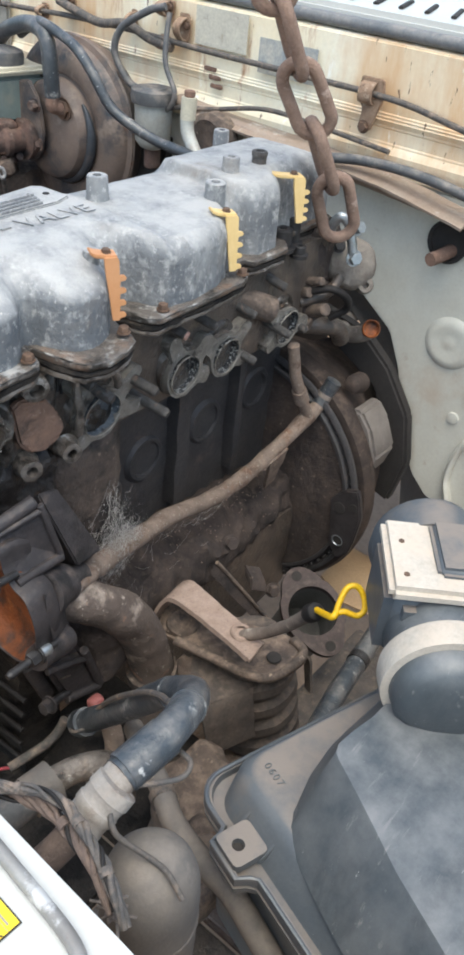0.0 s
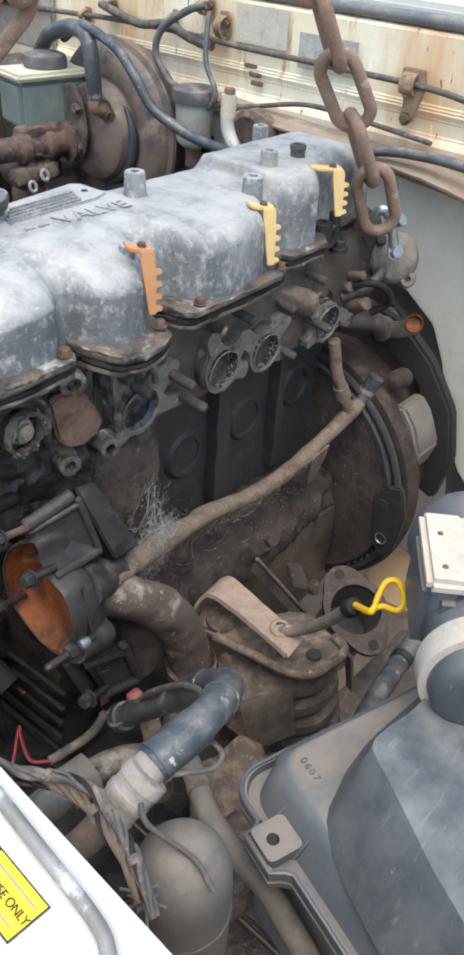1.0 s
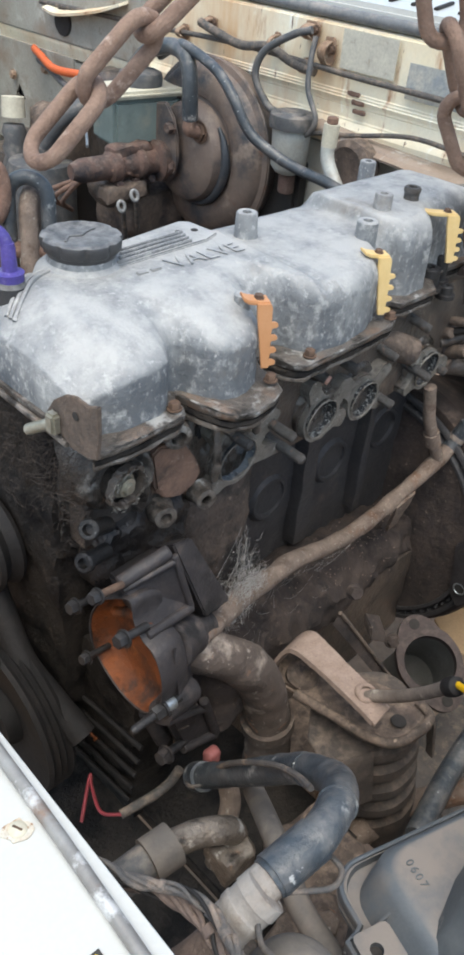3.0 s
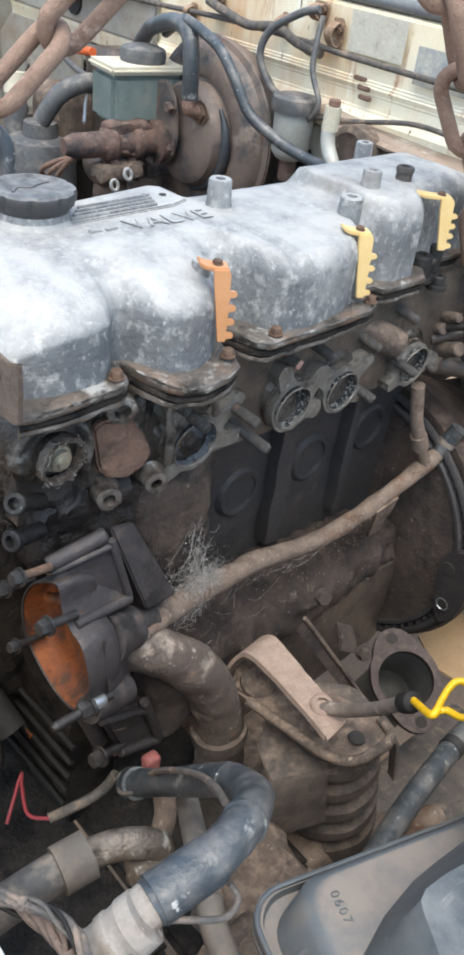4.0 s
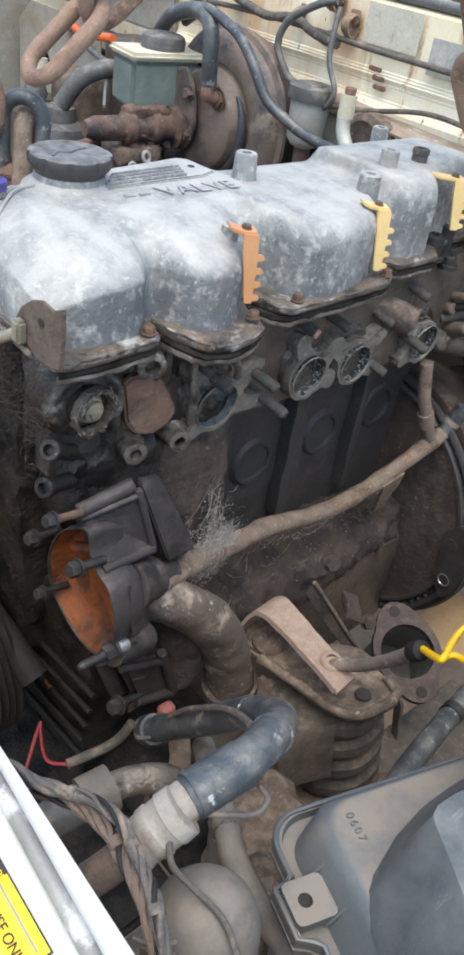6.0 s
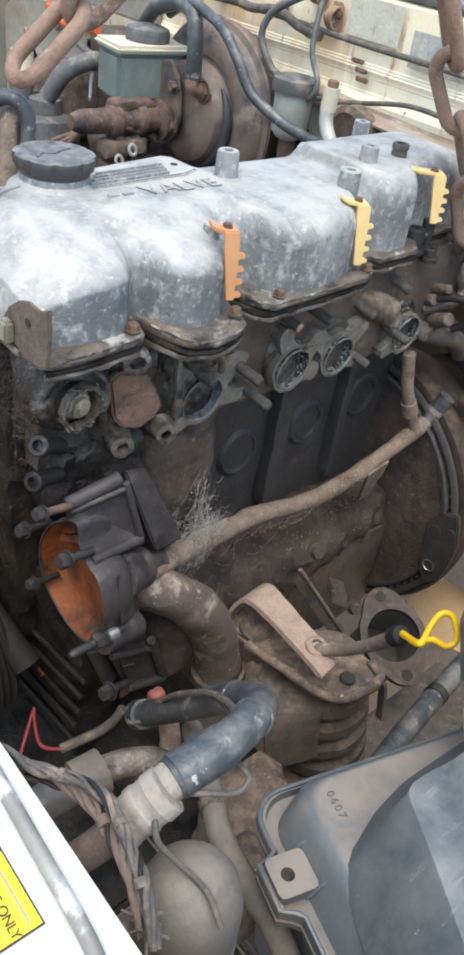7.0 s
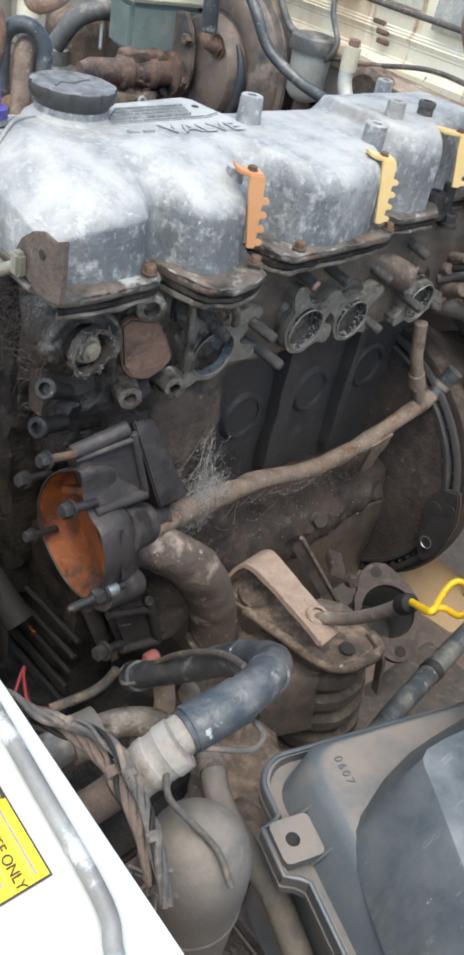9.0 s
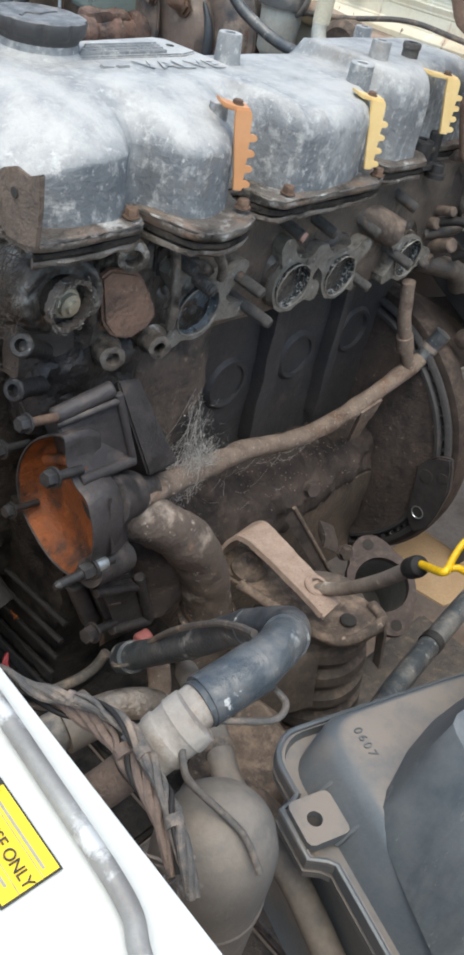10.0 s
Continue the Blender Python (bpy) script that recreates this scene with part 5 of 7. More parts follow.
def loft_loops(loops, close_end=True):
    bm = bmesh.new()
    rows = [[bm.verts.new((x, y, z)) for y, z in loop] for x, loop in loops]
    for p, q in zip(rows, rows[1:]):
        for k in range(len(p)):
            bm.faces.new((p[k], p[(k + 1) % len(p)], q[(k + 1) % len(p)], q[k]))
    if close_end:
        bm.faces.new(rows[-1])
    return bm


house = part("pump_housing", loft_loops([(-0.1425, rim(1.0)), (-0.1437, rim(1.008)), (-0.1437, rim(1.032)), (-0.142, rim(1.042)), (-0.132, rim(1.042)), (-0.124, rim(1.02)), (-0.114, rim(0.9)), (-0.108, rim(0.5))]), "housing", engine, "black pump housing with rust-orange cavity", 35)
cavity = loft_loops([(-0.1425, rim(1.0)), (-0.138, rim(0.985)), (-0.130, rim(0.95)), (-0.1245, rim(0.86)), (-0.1225, rim(0.62)), (-0.1230, rim(0.35)), (-0.1222, rim(0.12))])
for v in cavity.verts:
    if v.co.x > -0.142:
        v.co.x += 0.010 * sstep(v.co.z, 0.696, 0.712)
part("cavity", rough_up(cavity, 0.0012, 60), "orange", house, "rust-orange coolant cavity", 60)
part("cavity_wall", rough_up(tube([(-0.133, -0.0560, 0.7140), (-0.131, -0.0400, 0.7120), (-0.130, -0.0250, 0.7040), (-0.131, -0.0130, 0.6960)], 0.0042, 12), 0.0012, 90), "orange", house, "rusty dividing wall")
# upper block with its ribs, slanted bar, neck and ears
part("upper_block", hexa([(-0.1435, -0.0340, 0.7490), (-0.1000, -0.0440, 0.7610), (-0.0900, -0.0545, 0.7080), (-0.1380, -0.0590, 0.7130)], (0.022, 0.045, -0.034), 0.0022), "housing", house)
part("top_roll", cyl(bmesh.new(), (-0.1430, -0.0330, 0.7480), (-0.1010, -0.0400, 0.7610), 0.0058, 22), "housing", house)
part("ridge", cyl(bmesh.new(), (-0.1425, -0.0370, 0.7440), (-0.1000, -0.0465, 0.7550), 0.0026, 10), "housing", house)
part("ridge", cyl(bmesh.new(), (-0.1390, -0.0605, 0.7125), (-0.0900, -0.0560, 0.7075), 0.0042, 12), "housing", house)
part("ridge", cyl(bmesh.new(), (-0.1005, -0.0455, 0.7600), (-0.0905, -0.0560, 0.7085), 0.0030, 10), "housing", house)
part("slanted_bar", hexa([(-0.0985, -0.0405, 0.7660), (-0.0790, -0.0400, 0.7625), (-0.0475, -0.0580, 0.6900), (-0.0770, -0.0600, 0.6905)], (0.012, 0.036, -0.034), 0.0016), "housing", house, "smooth slanted bar")
part("bar_hole", lathe(bmesh.new(), (-0.0610, -0.0520, 0.6870), (0.1, -0.6, -0.8), [(-0.002, 0.0050), (0.003, 0.0046), (0.003, 0)], 16), "dark", house)
part("neck_barrel", lathe(bmesh.new(), (-0.118, -0.062, 0.686), (0.93, 0.20, -0.30), [(0, 0.012), (0.002, 0.0205), (0.012, 0.0195), (0.024, 0.0165), (0.027, 0.0175), (0.032, 0.0170), (0.034, 0.0125), (0.055, 0.012)], 30), "housing", house)
part("skirt", hexa([(-0.1300, -0.0800, 0.7080), (-0.0960, -0.0640, 0.6840), (-0.1040, -0.0720, 0.6450), (-0.1310, -0.0900, 0.6640)], (0.020, 0.012, -0.012), 0.005), "housing", house)
part("lower_ear", lathe(bmesh.new(), (-0.143, -0.0830, 0.6490), (1, 0.28, -0.34), [(0, 0.0105), (0.020, 0.012), (0.042, 0.0125), (0.046, 0.009)], 22), "housing", house)
foot = part("lower_pump", hexa([(-0.1240, -0.0660, 0.6130), (-0.0790, -0.0660, 0.5950), (-0.0590, -0.0660, 0.5330), (-0.1010, -0.0660, 0.5470)], (0.012, 0.05, -0.010), 0.005), "housing", house, "lower pump casting with ridges")
for a, b, r in (((-0.121, -0.067, 0.602), (-0.075, -0.067, 0.583), 0.0035), ((-0.079, -0.067, 0.596), (-0.060, -0.067, 0.535), 0.0045), ((-0.101, -0.067, 0.548), (-0.060, -0.067, 0.534), 0.0045)):
    part("ridge", cyl(bmesh.new(), a, b, r, 12), "housing", foot)
# thin pale strip paints the glint on the slot
part("slot_highlight", box(bmesh.new(), (-0.103, -0.0688, 0.581), (0.014, 0.0012, 0.0014), 0.0003, ex=(0.92, 0, -0.38), ey=(0, 1, 0)), "alu_dirty", foot)
part("pump_leg", cyl(bmesh.new(), (-0.120, -0.0400, 0.590), (-0.106, -0.0470, 0.545), 0.0075, 16), "housing", house)
part("greasy_lump", lump((-0.035, -0.045, 0.560), (0.060, 0.05, 0.075), 9, 0.006, 55, 0.02), "crankdirt", house)
part("star_nut", hexbolt(bmesh.new(), (-0.013, -0.070, 0.536), (-0.3, -0.8, 0.5), 0.0085, 0.010), "dirtiron", house)
for b, r, m in (((-0.1665, -0.0400, 0.7560), 0.0052, "boltdark"), ((-0.1510, 0.0110, 0.6970), 0.0056, "boltdark"), ((-0.1590, -0.0600, 0.7240), 0.0058, "boltdark"), ((-0.1560, -0.0090, 0.6580), 0.0048, "boltdark"), ((-0.1180, -0.0660, 0.5560), 0.0068, "housing")):
    d = V((-0.975, -0.10, 0.20)).normalized()
    bolt = part("housing_bolt", hexbolt(bmesh.new(), b, d, r, r * 1.35), m, house, "hexagon bolt standing proud")
    part("shank", cyl(bmesh.new(), V(b) - d * 0.024, b, r * 0.58, 12), "boltrust" if b[2] > 0.75 else "boltdark", bolt)
stud = part("long_stud", lathe(bmesh.new(), (-0.124, -0.0835, 0.6530), (-1, -0.06, 0.06), [(0, 0.0040), (0.012, 0.0040)] + [(0.012 + 0.0015 * k, 0.0038 if k % 2 else 0.0033) for k in range(24)] + [(0.050, 0.0022)], 14), "boltdark", house, "long threaded stud")
part("nut", hexbolt(bmesh.new(), (-0.141, -0.0845, 0.6540), (-1, -0.06, 0.06), 0.0062, 0.010), "boltdark", stud)
part("worn_end", lathe(bmesh.new(), (-0.131, -0.0845, 0.6545), (-1, -0.06, 0.06), [(0, 0.0050), (0.002, 0.0058), (0.009, 0.0056), (0.0095, 0.003)], 14), "zinc", stud, "bright worn collar")
# outlet elbow under dust
part("outlet_elbow", rough_up(tube([(-0.092, -0.048, 0.652), (-0.075, -0.062, 0.650), (-0.050, -0.073, 0.629), (-0.027, -0.076, 0.600), (-0.008, -0.076, 0.555), (0.004, -0.077, 0.505), (0.008, -0.078, 0.46), (0.008, -0.078, 0.40)], lambda t: 0.0185 + 0.0055 * t, 30, 10), 0.0022, 45), "elbowiron", engine, "dusty brown outlet elbow")
part("elbow_collar", tube([(0.0015, -0.077, 0.515), (0.0045, -0.077, 0.500)], 0.0262, 28, 3), "elbowiron", engine)

# crank pulley and accessories
pulley = part("crank_pulley", lathe(bmesh.new(), (-0.172, 0.070, 0.545), (-1, 0, 0), [(0, 0.05), (0.0, 0.078), (0.004, 0.081), (0.008, 0.077), (0.011, 0.081), (0.014, 0.077), (0.017, 0.081), (0.020, 0.077), (0.024, 0.081), (0.028, 0.079), (0.026, 0.074), (0.022, 0.03), (0.035, 0.028), (0.035, 0)], 48, caps=False), "blackrub", engine, "black grooved crank pulley")
part("hub_bolt", hexbolt(bmesh.new(), (-0.205, 0.070, 0.545), (-1, 0, 0), 0.012, 0.012), "boltdark", pulley)
part("idler_pulley", lathe(bmesh.new(), (-0.155, 0.115, 0.705), (-1, 0, 0), [(0, 0.042), (0.004, 0.044), (0.012, 0.038), (0.020, 0.044), (0.024, 0.042), (0.022, 0.02), (0.028, 0.018), (0.028, 0)], 36, caps=False), "blackrub", engine, "dark idler pulley")
lower = part("front_cover_lower", lump((-0.105, 0.06, 0.53), (0.05, 0.19, 0.20), 12, 0.004, 40), "mud", engine, "oil-black lower timing cover with slanting ribs")
for k in range(5):
    part("slanting_rib", cyl(bmesh.new(), (-0.133, 0.090 - 0.010 * k, 0.452 + 0.024 * k), (-0.133, -0.034 - 0.004 * k, 0.464 + 0.024 * k), 0.0026, 10), "blackrub", lower)
part("rust_fleck", lump((-0.1385, 0.012, 0.5175), (0.002, 0.009, 0.004), 6, 0.0018, 300, 0.001), "orange", lower, "rust-orange fleck")
part("front_hose", tube([(-0.17, 0.12, 0.68), (-0.175, 0.085, 0.64), (-0.178, 0.055, 0.612), (-0.172, 0.02, 0.588), (-0.165, -0.01, 0.565)], 0.0125, 14), "blackrub", engine, "black hose at the front")

# bell housing
bell = part("bell_housing", lathe(bmesh.new(), (0.385, 0.09, 0.50), (1, 0, 0), [(0, 0.0), (0, 0.168), (-0.006, 0.172), (-0.008, 0.178), (-0.006, 0.186), (0.004, 0.190), (0.016, 0.1885), (0.030, 0.180), (0.05, 0.170), (0.075, 0.160), (0.11, 0.145), (0.18, 0.11), (0.3, 0.09), (0.3, 0)], 90, caps=False), "belldark", engine, "dusty bell housing", 35)
part("backing_plate", rough_up(lathe(bmesh.new(), (0.372, 0.09, 0.50), (-1, 0, 0), [(0, 0.166), (0.003, 0.164), (0.003, 0.12), (0.007, 0.115), (0.009, 0)], 60), 0.0016, 40), "crankdirt", bell, "dark dusty backing plate")
part("inner_flange", lathe(bmesh.new(), (0.374, 0.09, 0.50), (-1, 0, 0), [(0, 0.180), (0.004, 0.180), (0.006, 0.177), (0.006, 0.1735), (-0.004, 0.172), (-0.004, 0.1685), (0.005, 0.167), (0.007, 0.165), (0.007, 0.161), (0.002, 0.160), (0, 0.158)], 90, caps=False), "block", bell, "dark double flange ring")
for k in range(34):
    a = radians(112 + k * 4.7)
    part("flange_tooth", box(bmesh.new(), (0.3735, 0.09 + 0.1705 * math.cos(a), 0.50 + 0.1705 * math.sin(a)), (0.008, 0.0040, 0.0035), 0.0008, ex=(1, 0, 0), ey=(0, math.cos(a), math.sin(a))), "block", bell)
lug = part("lug_plate", rough_up(prism(bmesh.new(), [(-0.054, 0.518), (-0.064, 0.532), (-0.075, 0.543), (-0.090, 0.549), (-0.096, 0.536), (-0.102, 0.508), (-0.099, 0.470), (-0.093, 0.446), (-0.078, 0.430), (-0.064, 0.446), (-0.060, 0.480)], (0.362, 0, 0), (0, 1, 0), (0, 0, 1), 0.009, 0.002), 0.0008, 60), "housing", bell, "dark lug plate with bolt holes")
for y, z, r in ((-0.077, 0.462, 0.0072), (-0.070, 0.512, 0.0085), (-0.090, 0.522, 0.0060)):
    part("lug_hole", lathe(bmesh.new(), (0.3615, y, z), (-1, 0, 0), [(0, r), (0.0008, r * 0.96), (0.0008, 0)], 20), "dark", lug)
part("lug_rim", lathe(bmesh.new(), (0.3612, -0.077, 0.462), (-1, 0, 0), [(0, 0.0072), (0.0014, 0.0086), (0.0018, 0.0074), (0.0010, 0.0068)], 22, caps=False), "zinc", lug, "bright hole edge")
part("cast_pad", rough_up(prism(bmesh.new(), [(-0.038, 0.630), (-0.054, 0.634), (-0.071, 0.615), (-0.087, 0.578), (-0.077, 0.544), (-0.067, 0.540), (-0.049, 0.586)], (0.400, 0, 0), (0, 1, 0), (0, 0, 1), 0.05, 0.004), 0.001, 50), "padcast", bell, "pale dusty casting pad")
part("cast_boss", lathe(bmesh.new(), (0.394, -0.036, 0.668), (1, 0.1, -0.3), [(0, 0.0), (0.001, 0.006), (0.004, 0.0105), (0.010, 0.0120), (0.03, 0.013)], 24), "belldark", bell)
# near-black arch paints the darkness of the tunnel gap behind the bell
part("shade_arch", prism(bmesh.new(), [(0.08, 0.715), (0.0, 0.700), (-0.045, 0.665), (-0.085, 0.61), (-0.10, 0.54), (-0.085, 0.47), (-0.05, 0.48), (-0.06, 0.56), (-0.03, 0.63), (0.08, 0.69)], (0.47, 0, 0), (0, 1, 0), (0, 0, 1), 0.02, 0.004), "dark", bell)

# lifting hook bolted at the rear of the head, dark clutter behind the head
rear = part("rear_outlet", rough_up(lathe(bmesh.new(), (0.425, 0.016, 0.798), (-0.62, -0.52, 0.38), [(0, 0.026), (0.012, 0.028), (0.024, 0.030), (0.032, 0.029), (0.038, 0.024), (0.041, 0.012), (0.0415, 0.0)], 32), 0.0014, 60), "greycast", engine, "dusty grey rear water outlet")
part("outlet_ear", rough_up(lathe(bmesh.new(), (0.415, -0.016, 0.785), (-0.62, -0.52, 0.38), [(0, 0.010), (0.012, 0.0095), (0.014, 0.008), (0.014, 0.0035), (0.008, 0.003), (0.008, 0)], 22, caps=False), 0.0008, 80), "greycast", rear)
part("outlet_bolt", hexbolt(bmesh.new(), (0.392, 0.012, 0.830), (-0.6, -0.5, 0.4), 0.006, 0.006), "boltdark", rear)
part("rear_casting", lump((0.375, 0.055, 0.80), (0.06, 0.08, 0.12), 8, 0.004, 60, 0.014), "crankdirt", engine)
part("rear_plate", lump((0.360, 0.030, 0.770), (0.05, 0.05, 0.05), 6, 0.004, 60, 0.012), "crankdirt", engine)
for c, b, r in (((0.335, 0.03, 0.785), (0.332, 0.004, 0.793), 0.006), ((0.345, 0.01, 0.765), (0.338, -0.016, 0.778), 0.0075), ((0.34, 0.02, 0.80), (0.338, -0.006, 0.808), 0.005), ((0.335, 0.03, 0.755), (0.338, 0.002, 0.752), 0.008)):
    part("rear_stub", cyl(bmesh.new(), c, b, r, 16), "dirtiron", engine)
part("rear_loop", tube([(0.335, 0.012, 0.790), (0.345, -0.014, 0.800), (0.362, -0.026, 0.788), (0.372, -0.022, 0.770), (0.365, -0.006, 0.756)], 0.0045, 10), "blackrub", engine, "black rubber loop")
part("rear_hose", tube([(0.345, 0.022, 0.745), (0.365, 0.006, 0.742), (0.388, -0.004, 0.735), (0.405, -0.004, 0.715)], 0.011, 14), "grease", engine, "oily black hose")
part("rear_hose", tube([(0.33, 0.016, 0.778), (0.36, 0.000, 0.786), (0.382, -0.002, 0.800)], 0.006, 12), "grease", engine)
part("lifting_eye", tube([(0.366, 0.012, 0.846), (0.366, 0.009, 0.862), (0.368, 0.002, 0.872), (0.372, -0.006, 0.866), (0.374, -0.012, 0.85), (0.376, -0.016, 0.832)], 0.0055, 14), "zinc", engine, "bright galvanised lifting hook")
part("hook_bolt", hexbolt(bmesh.new(), (0.377, -0.017, 0.829), (-0.5, -0.8, 0.2), 0.0075, 0.008), "zinc", engine, "galvanised bolt")
part("hook_bolt", hexbolt(bmesh.new(), (0.378, -0.014, 0.862), (-0.3, -1, 0.4), 0.007, 0.008), "zinc", engine, "galvanised bolt")

# exhaust flange and pipe
ex = thing("exhaust_pipe", "dark exhaust down-pipe with open two-bolt flange", "pipe", at=(0.29, -0.1, 0.1))
c, d, up = V((0.283, -0.100, 0.40)), V((-0.342, -0.902, -0.50)).normalized(), V((-0.35, -0.35, 0.87)).normalized()
n2 = up.cross(d).normalized()
up = d.cross(n2)
out, hol = [], []
for k in range(48):
    a = 2 * math.pi * k / 48
    ca, sa = math.cos(a), math.sin(a)
    rr = 0.0410 + 0.0205 * abs(ca) ** 4
    out.append((rr * ca, rr * sa * (1.0 if abs(ca) < 0.7 else 0.9)))
    hol.append((0.0325 * ca, 0.0325 * sa))
part("flange", plate_with_hole(bmesh.new(), out, hol, c, d, n2, 0.010), "flangeiron", ex, "dark iron flange", 30)
part("pipe", lathe(bmesh.new(), c + up * 0.002, -up, [(0, 0.0330), (0.0, 0.037), (0.06, 0.038), (0.20, 0.039), (0.20, 0.033), (0.10, 0.033), (0.095, 0.0), (0.10, 0.033), (0.0, 0.0327)], 32, caps=False), "greypipe", ex)
for s in (1, -1):
    part("bolt_hole", lathe(bmesh.new(), c + d * s * 0.0495 + up * 0.0103, up, [(0, 0.0068), (0.0004, 0.0064), (0.0004, 0)], 18), "dark", ex)

# engine mount
mount = thing("engine_mount", "dusty rubber engine mount with tan steel strap", "engine mount", at=(0.07, -0.15, 0.36))
bel = [(0, 0.050), (0.03, 0.052)]
for k in range(5):
    bel += [(0.040 + 0.028 * k, 0.0525 - 0.002 * k), (0.050 + 0.028 * k, 0.0515 - 0.002 * k), (0.055 + 0.028 * k, 0.0445 - 0.002 * k), (0.061 + 0.028 * k, 0.0445 - 0.002 * k)]
part("rubber_bellows", rough_up(lathe(bmesh.new(), (0.088, -0.158, 0.365), (-0.10, 0.05, 1), bel + [(0.186, 0.036)], 44), 0.0012, 40), "mountrub", mount, "dusty ribbed rubber")
part("top_plate", rough_up(prism(bmesh.new(), [(0.100, -0.172), (0.097, -0.196), (0.088, -0.203), (0.060, -0.201), (0.044, -0.194), (0.034, -0.180), (0.027, -0.150), (0.022, -0.11), (0.014, -0.075), (0.044, -0.05), (0.07, -0.08), (0.085, -0.13)], (0, 0, 0.546), (1, 0, 0), (0, 1, 0), 0.009, 0.003), 0.001, 40), "dirtiron", mount, "dusty bracket plate")

part("strap", rough_up(ribbon([(0.034, -0.056, 0.548), (0.037, -0.060, 0.566), (0.041, -0.065, 0.580), (0.0435, -0.073, 0.588), (0.0445, -0.084, 0.5895), (0.0430, -0.110, 0.5875), (0.0390, -0.145, 0.5855), (0.0345, -0.1765, 0.5835)], (1, 0.12, 0), lambda t: 0.033 - 0.007 * sstep(t, 0.35, 0.85), 0.0034), 0.0006, 60), "strap", mount, "pale dusty tan steel strap", 30)
part("strap_edge", rough_up(ribbon([(0.0255, -0.073, 0.5895), (0.0270, -0.084, 0.5910), (0.0275, -0.110, 0.5890), (0.0250, -0.145, 0.5870), (0.0215, -0.1755, 0.5850)], (0.1, 0, 1), 0.0055, 0.0022), 0.0004, 80), "strap", mount, "turned-up edge of the strap")
part("arm_ring", rough_up(lathe(bmesh.new(), (0.035, -0.086, 0.5560), (-0.2, -0.2, 1), [(0, 0.016), (0.006, 0.0155), (0.009, 0.012), (0.007, 0.008), (0.003, 0.0)], 28), 0.0010, 70), "dirtiron", mount)
part("plate_rim", rough_up(tube([(0.015, -0.095, 0.556), (0.022, -0.140, 0.557), (0.030, -0.178, 0.557), (0.044, -0.194, 0.557), (0.066, -0.199, 0.557), (0.088, -0.197, 0.557), (0.095, -0.180, 0.557)], 0.0048, 12), 0.0008, 60), "dirtiron", mount)
# cap plate over the bellows with a flap bent down at the front
part("cap_plate", rough_up(prism(bmesh.new(), [(0.030, -0.105), (0.110, -0.130), (0.118, -0.160), (0.111, -0.192), (0.089, -0.189), (0.060, -0.182), (0.033, -0.173), (-0.010, -0.157), (0.004, -0.125)], (0, 0, 0.527), (1, 0, 0), (0, 1, 0), 0.004, 0.001), 0.0012, 50), "mountrub", mount, "dust-caked cap plate")
part("flap", rough_up(ribbon([(0.0115, -0.1640, 0.531), (0.0110, -0.1665, 0.526), (0.0105, -0.1690, 0.515), (0.0105, -0.1730, 0.497), (0.0115, -0.1780, 0.470)], (0.93, -0.37, 0), lambda t: 0.058 - 0.006 * t, 0.003), 0.0010, 50), "mountrub", mount, "dust-caked bent flap", 50)
part("side_lip", rough_up(ribbon([(0.1115, -0.186, 0.530), (0.1125, -0.191, 0.524), (0.1125, -0.1945, 0.505), (0.1110, -0.200, 0.483)], (0.3, 0.95, 0), 0.010, 0.003), 0.0006, 50), "mountrub", mount)
plate = part("web_plate", rough_up(hexa([(0.105, -0.070, 0.584), (0.180, -0.110, 0.455), (0.169, -0.110, 0.452), (0.097, -0.069, 0.571)], (0.0035, 0.0008, 0.002), 0.001), 0.0008, 60), "crankdirt", mount, "dark upright web plate")
part("web_edge", tube([(0.105, -0.0702, 0.583), (0.142, -0.090, 0.521), (0.180, -0.110, 0.456)], 0.0022, 10), "dirtiron", plate)
part("angle_piece", rough_up(hexa([(0.172, -0.072, 0.516), (0.200, -0.076, 0.494), (0.194, -0.082, 0.484), (0.166, -0.078, 0.505)], (0.012, 0.02, 0.004), 0.002), 0.0014, 60), "crankdirt", mount, "dusty angle piece")
for p, r in (((0.140, -0.060, 0.583), 0.0085), ((0.204, -0.083, 0.484), 0.0085)):
    part("mount_bolt", hexbolt(bmesh.new(), p, (-0.5, -0.75, 0.4), r * 0.85, 0.008), "crankdirt", mount)
part("grommet", lathe(bmesh.new(), (0.0415, -0.152, 0.5865), (0, -0.2, 1), [(0, 0.0105), (0.002, 0.0105), (0.0035, 0.009), (0.0035, 0.006)], 20, caps=False), "strap", mount)
part("bolt_hole", lathe(bmesh.new(), (0.062, -0.180, 0.5575), (0, 0, 1), [(0, 0.0075), (0.0012, 0.007), (0.0012, 0)], 18), "dark", mount)

# dipstick
dip = thing("dipstick", "oil dipstick tube with bright yellow loop grip", "dipstick", at=(0.03, -0.2, 0.58))
part("guide_tube", tube([(0.042, -0.150, 0.578), (0.043, -0.159, 0.589), (0.044, -0.177, 0.604), (0.036, -0.204, 0.640), (0.0235, -0.228, 0.680)], 0.0056, 14), "guide", dip, "flaking dusty guide tube")
part("seal_sleeve", lathe(bmesh.new(), (0.0230, -0.2265, 0.6785), (-0.25, -0.55, 0.80), [(0, 0.0064), (0.003, 0.0078), (0.012, 0.0080), (0.0155, 0.0072), (0.0175, 0.0045), (0.018, 0.0)], 20), "blackrub", dip, "black rubber seal")
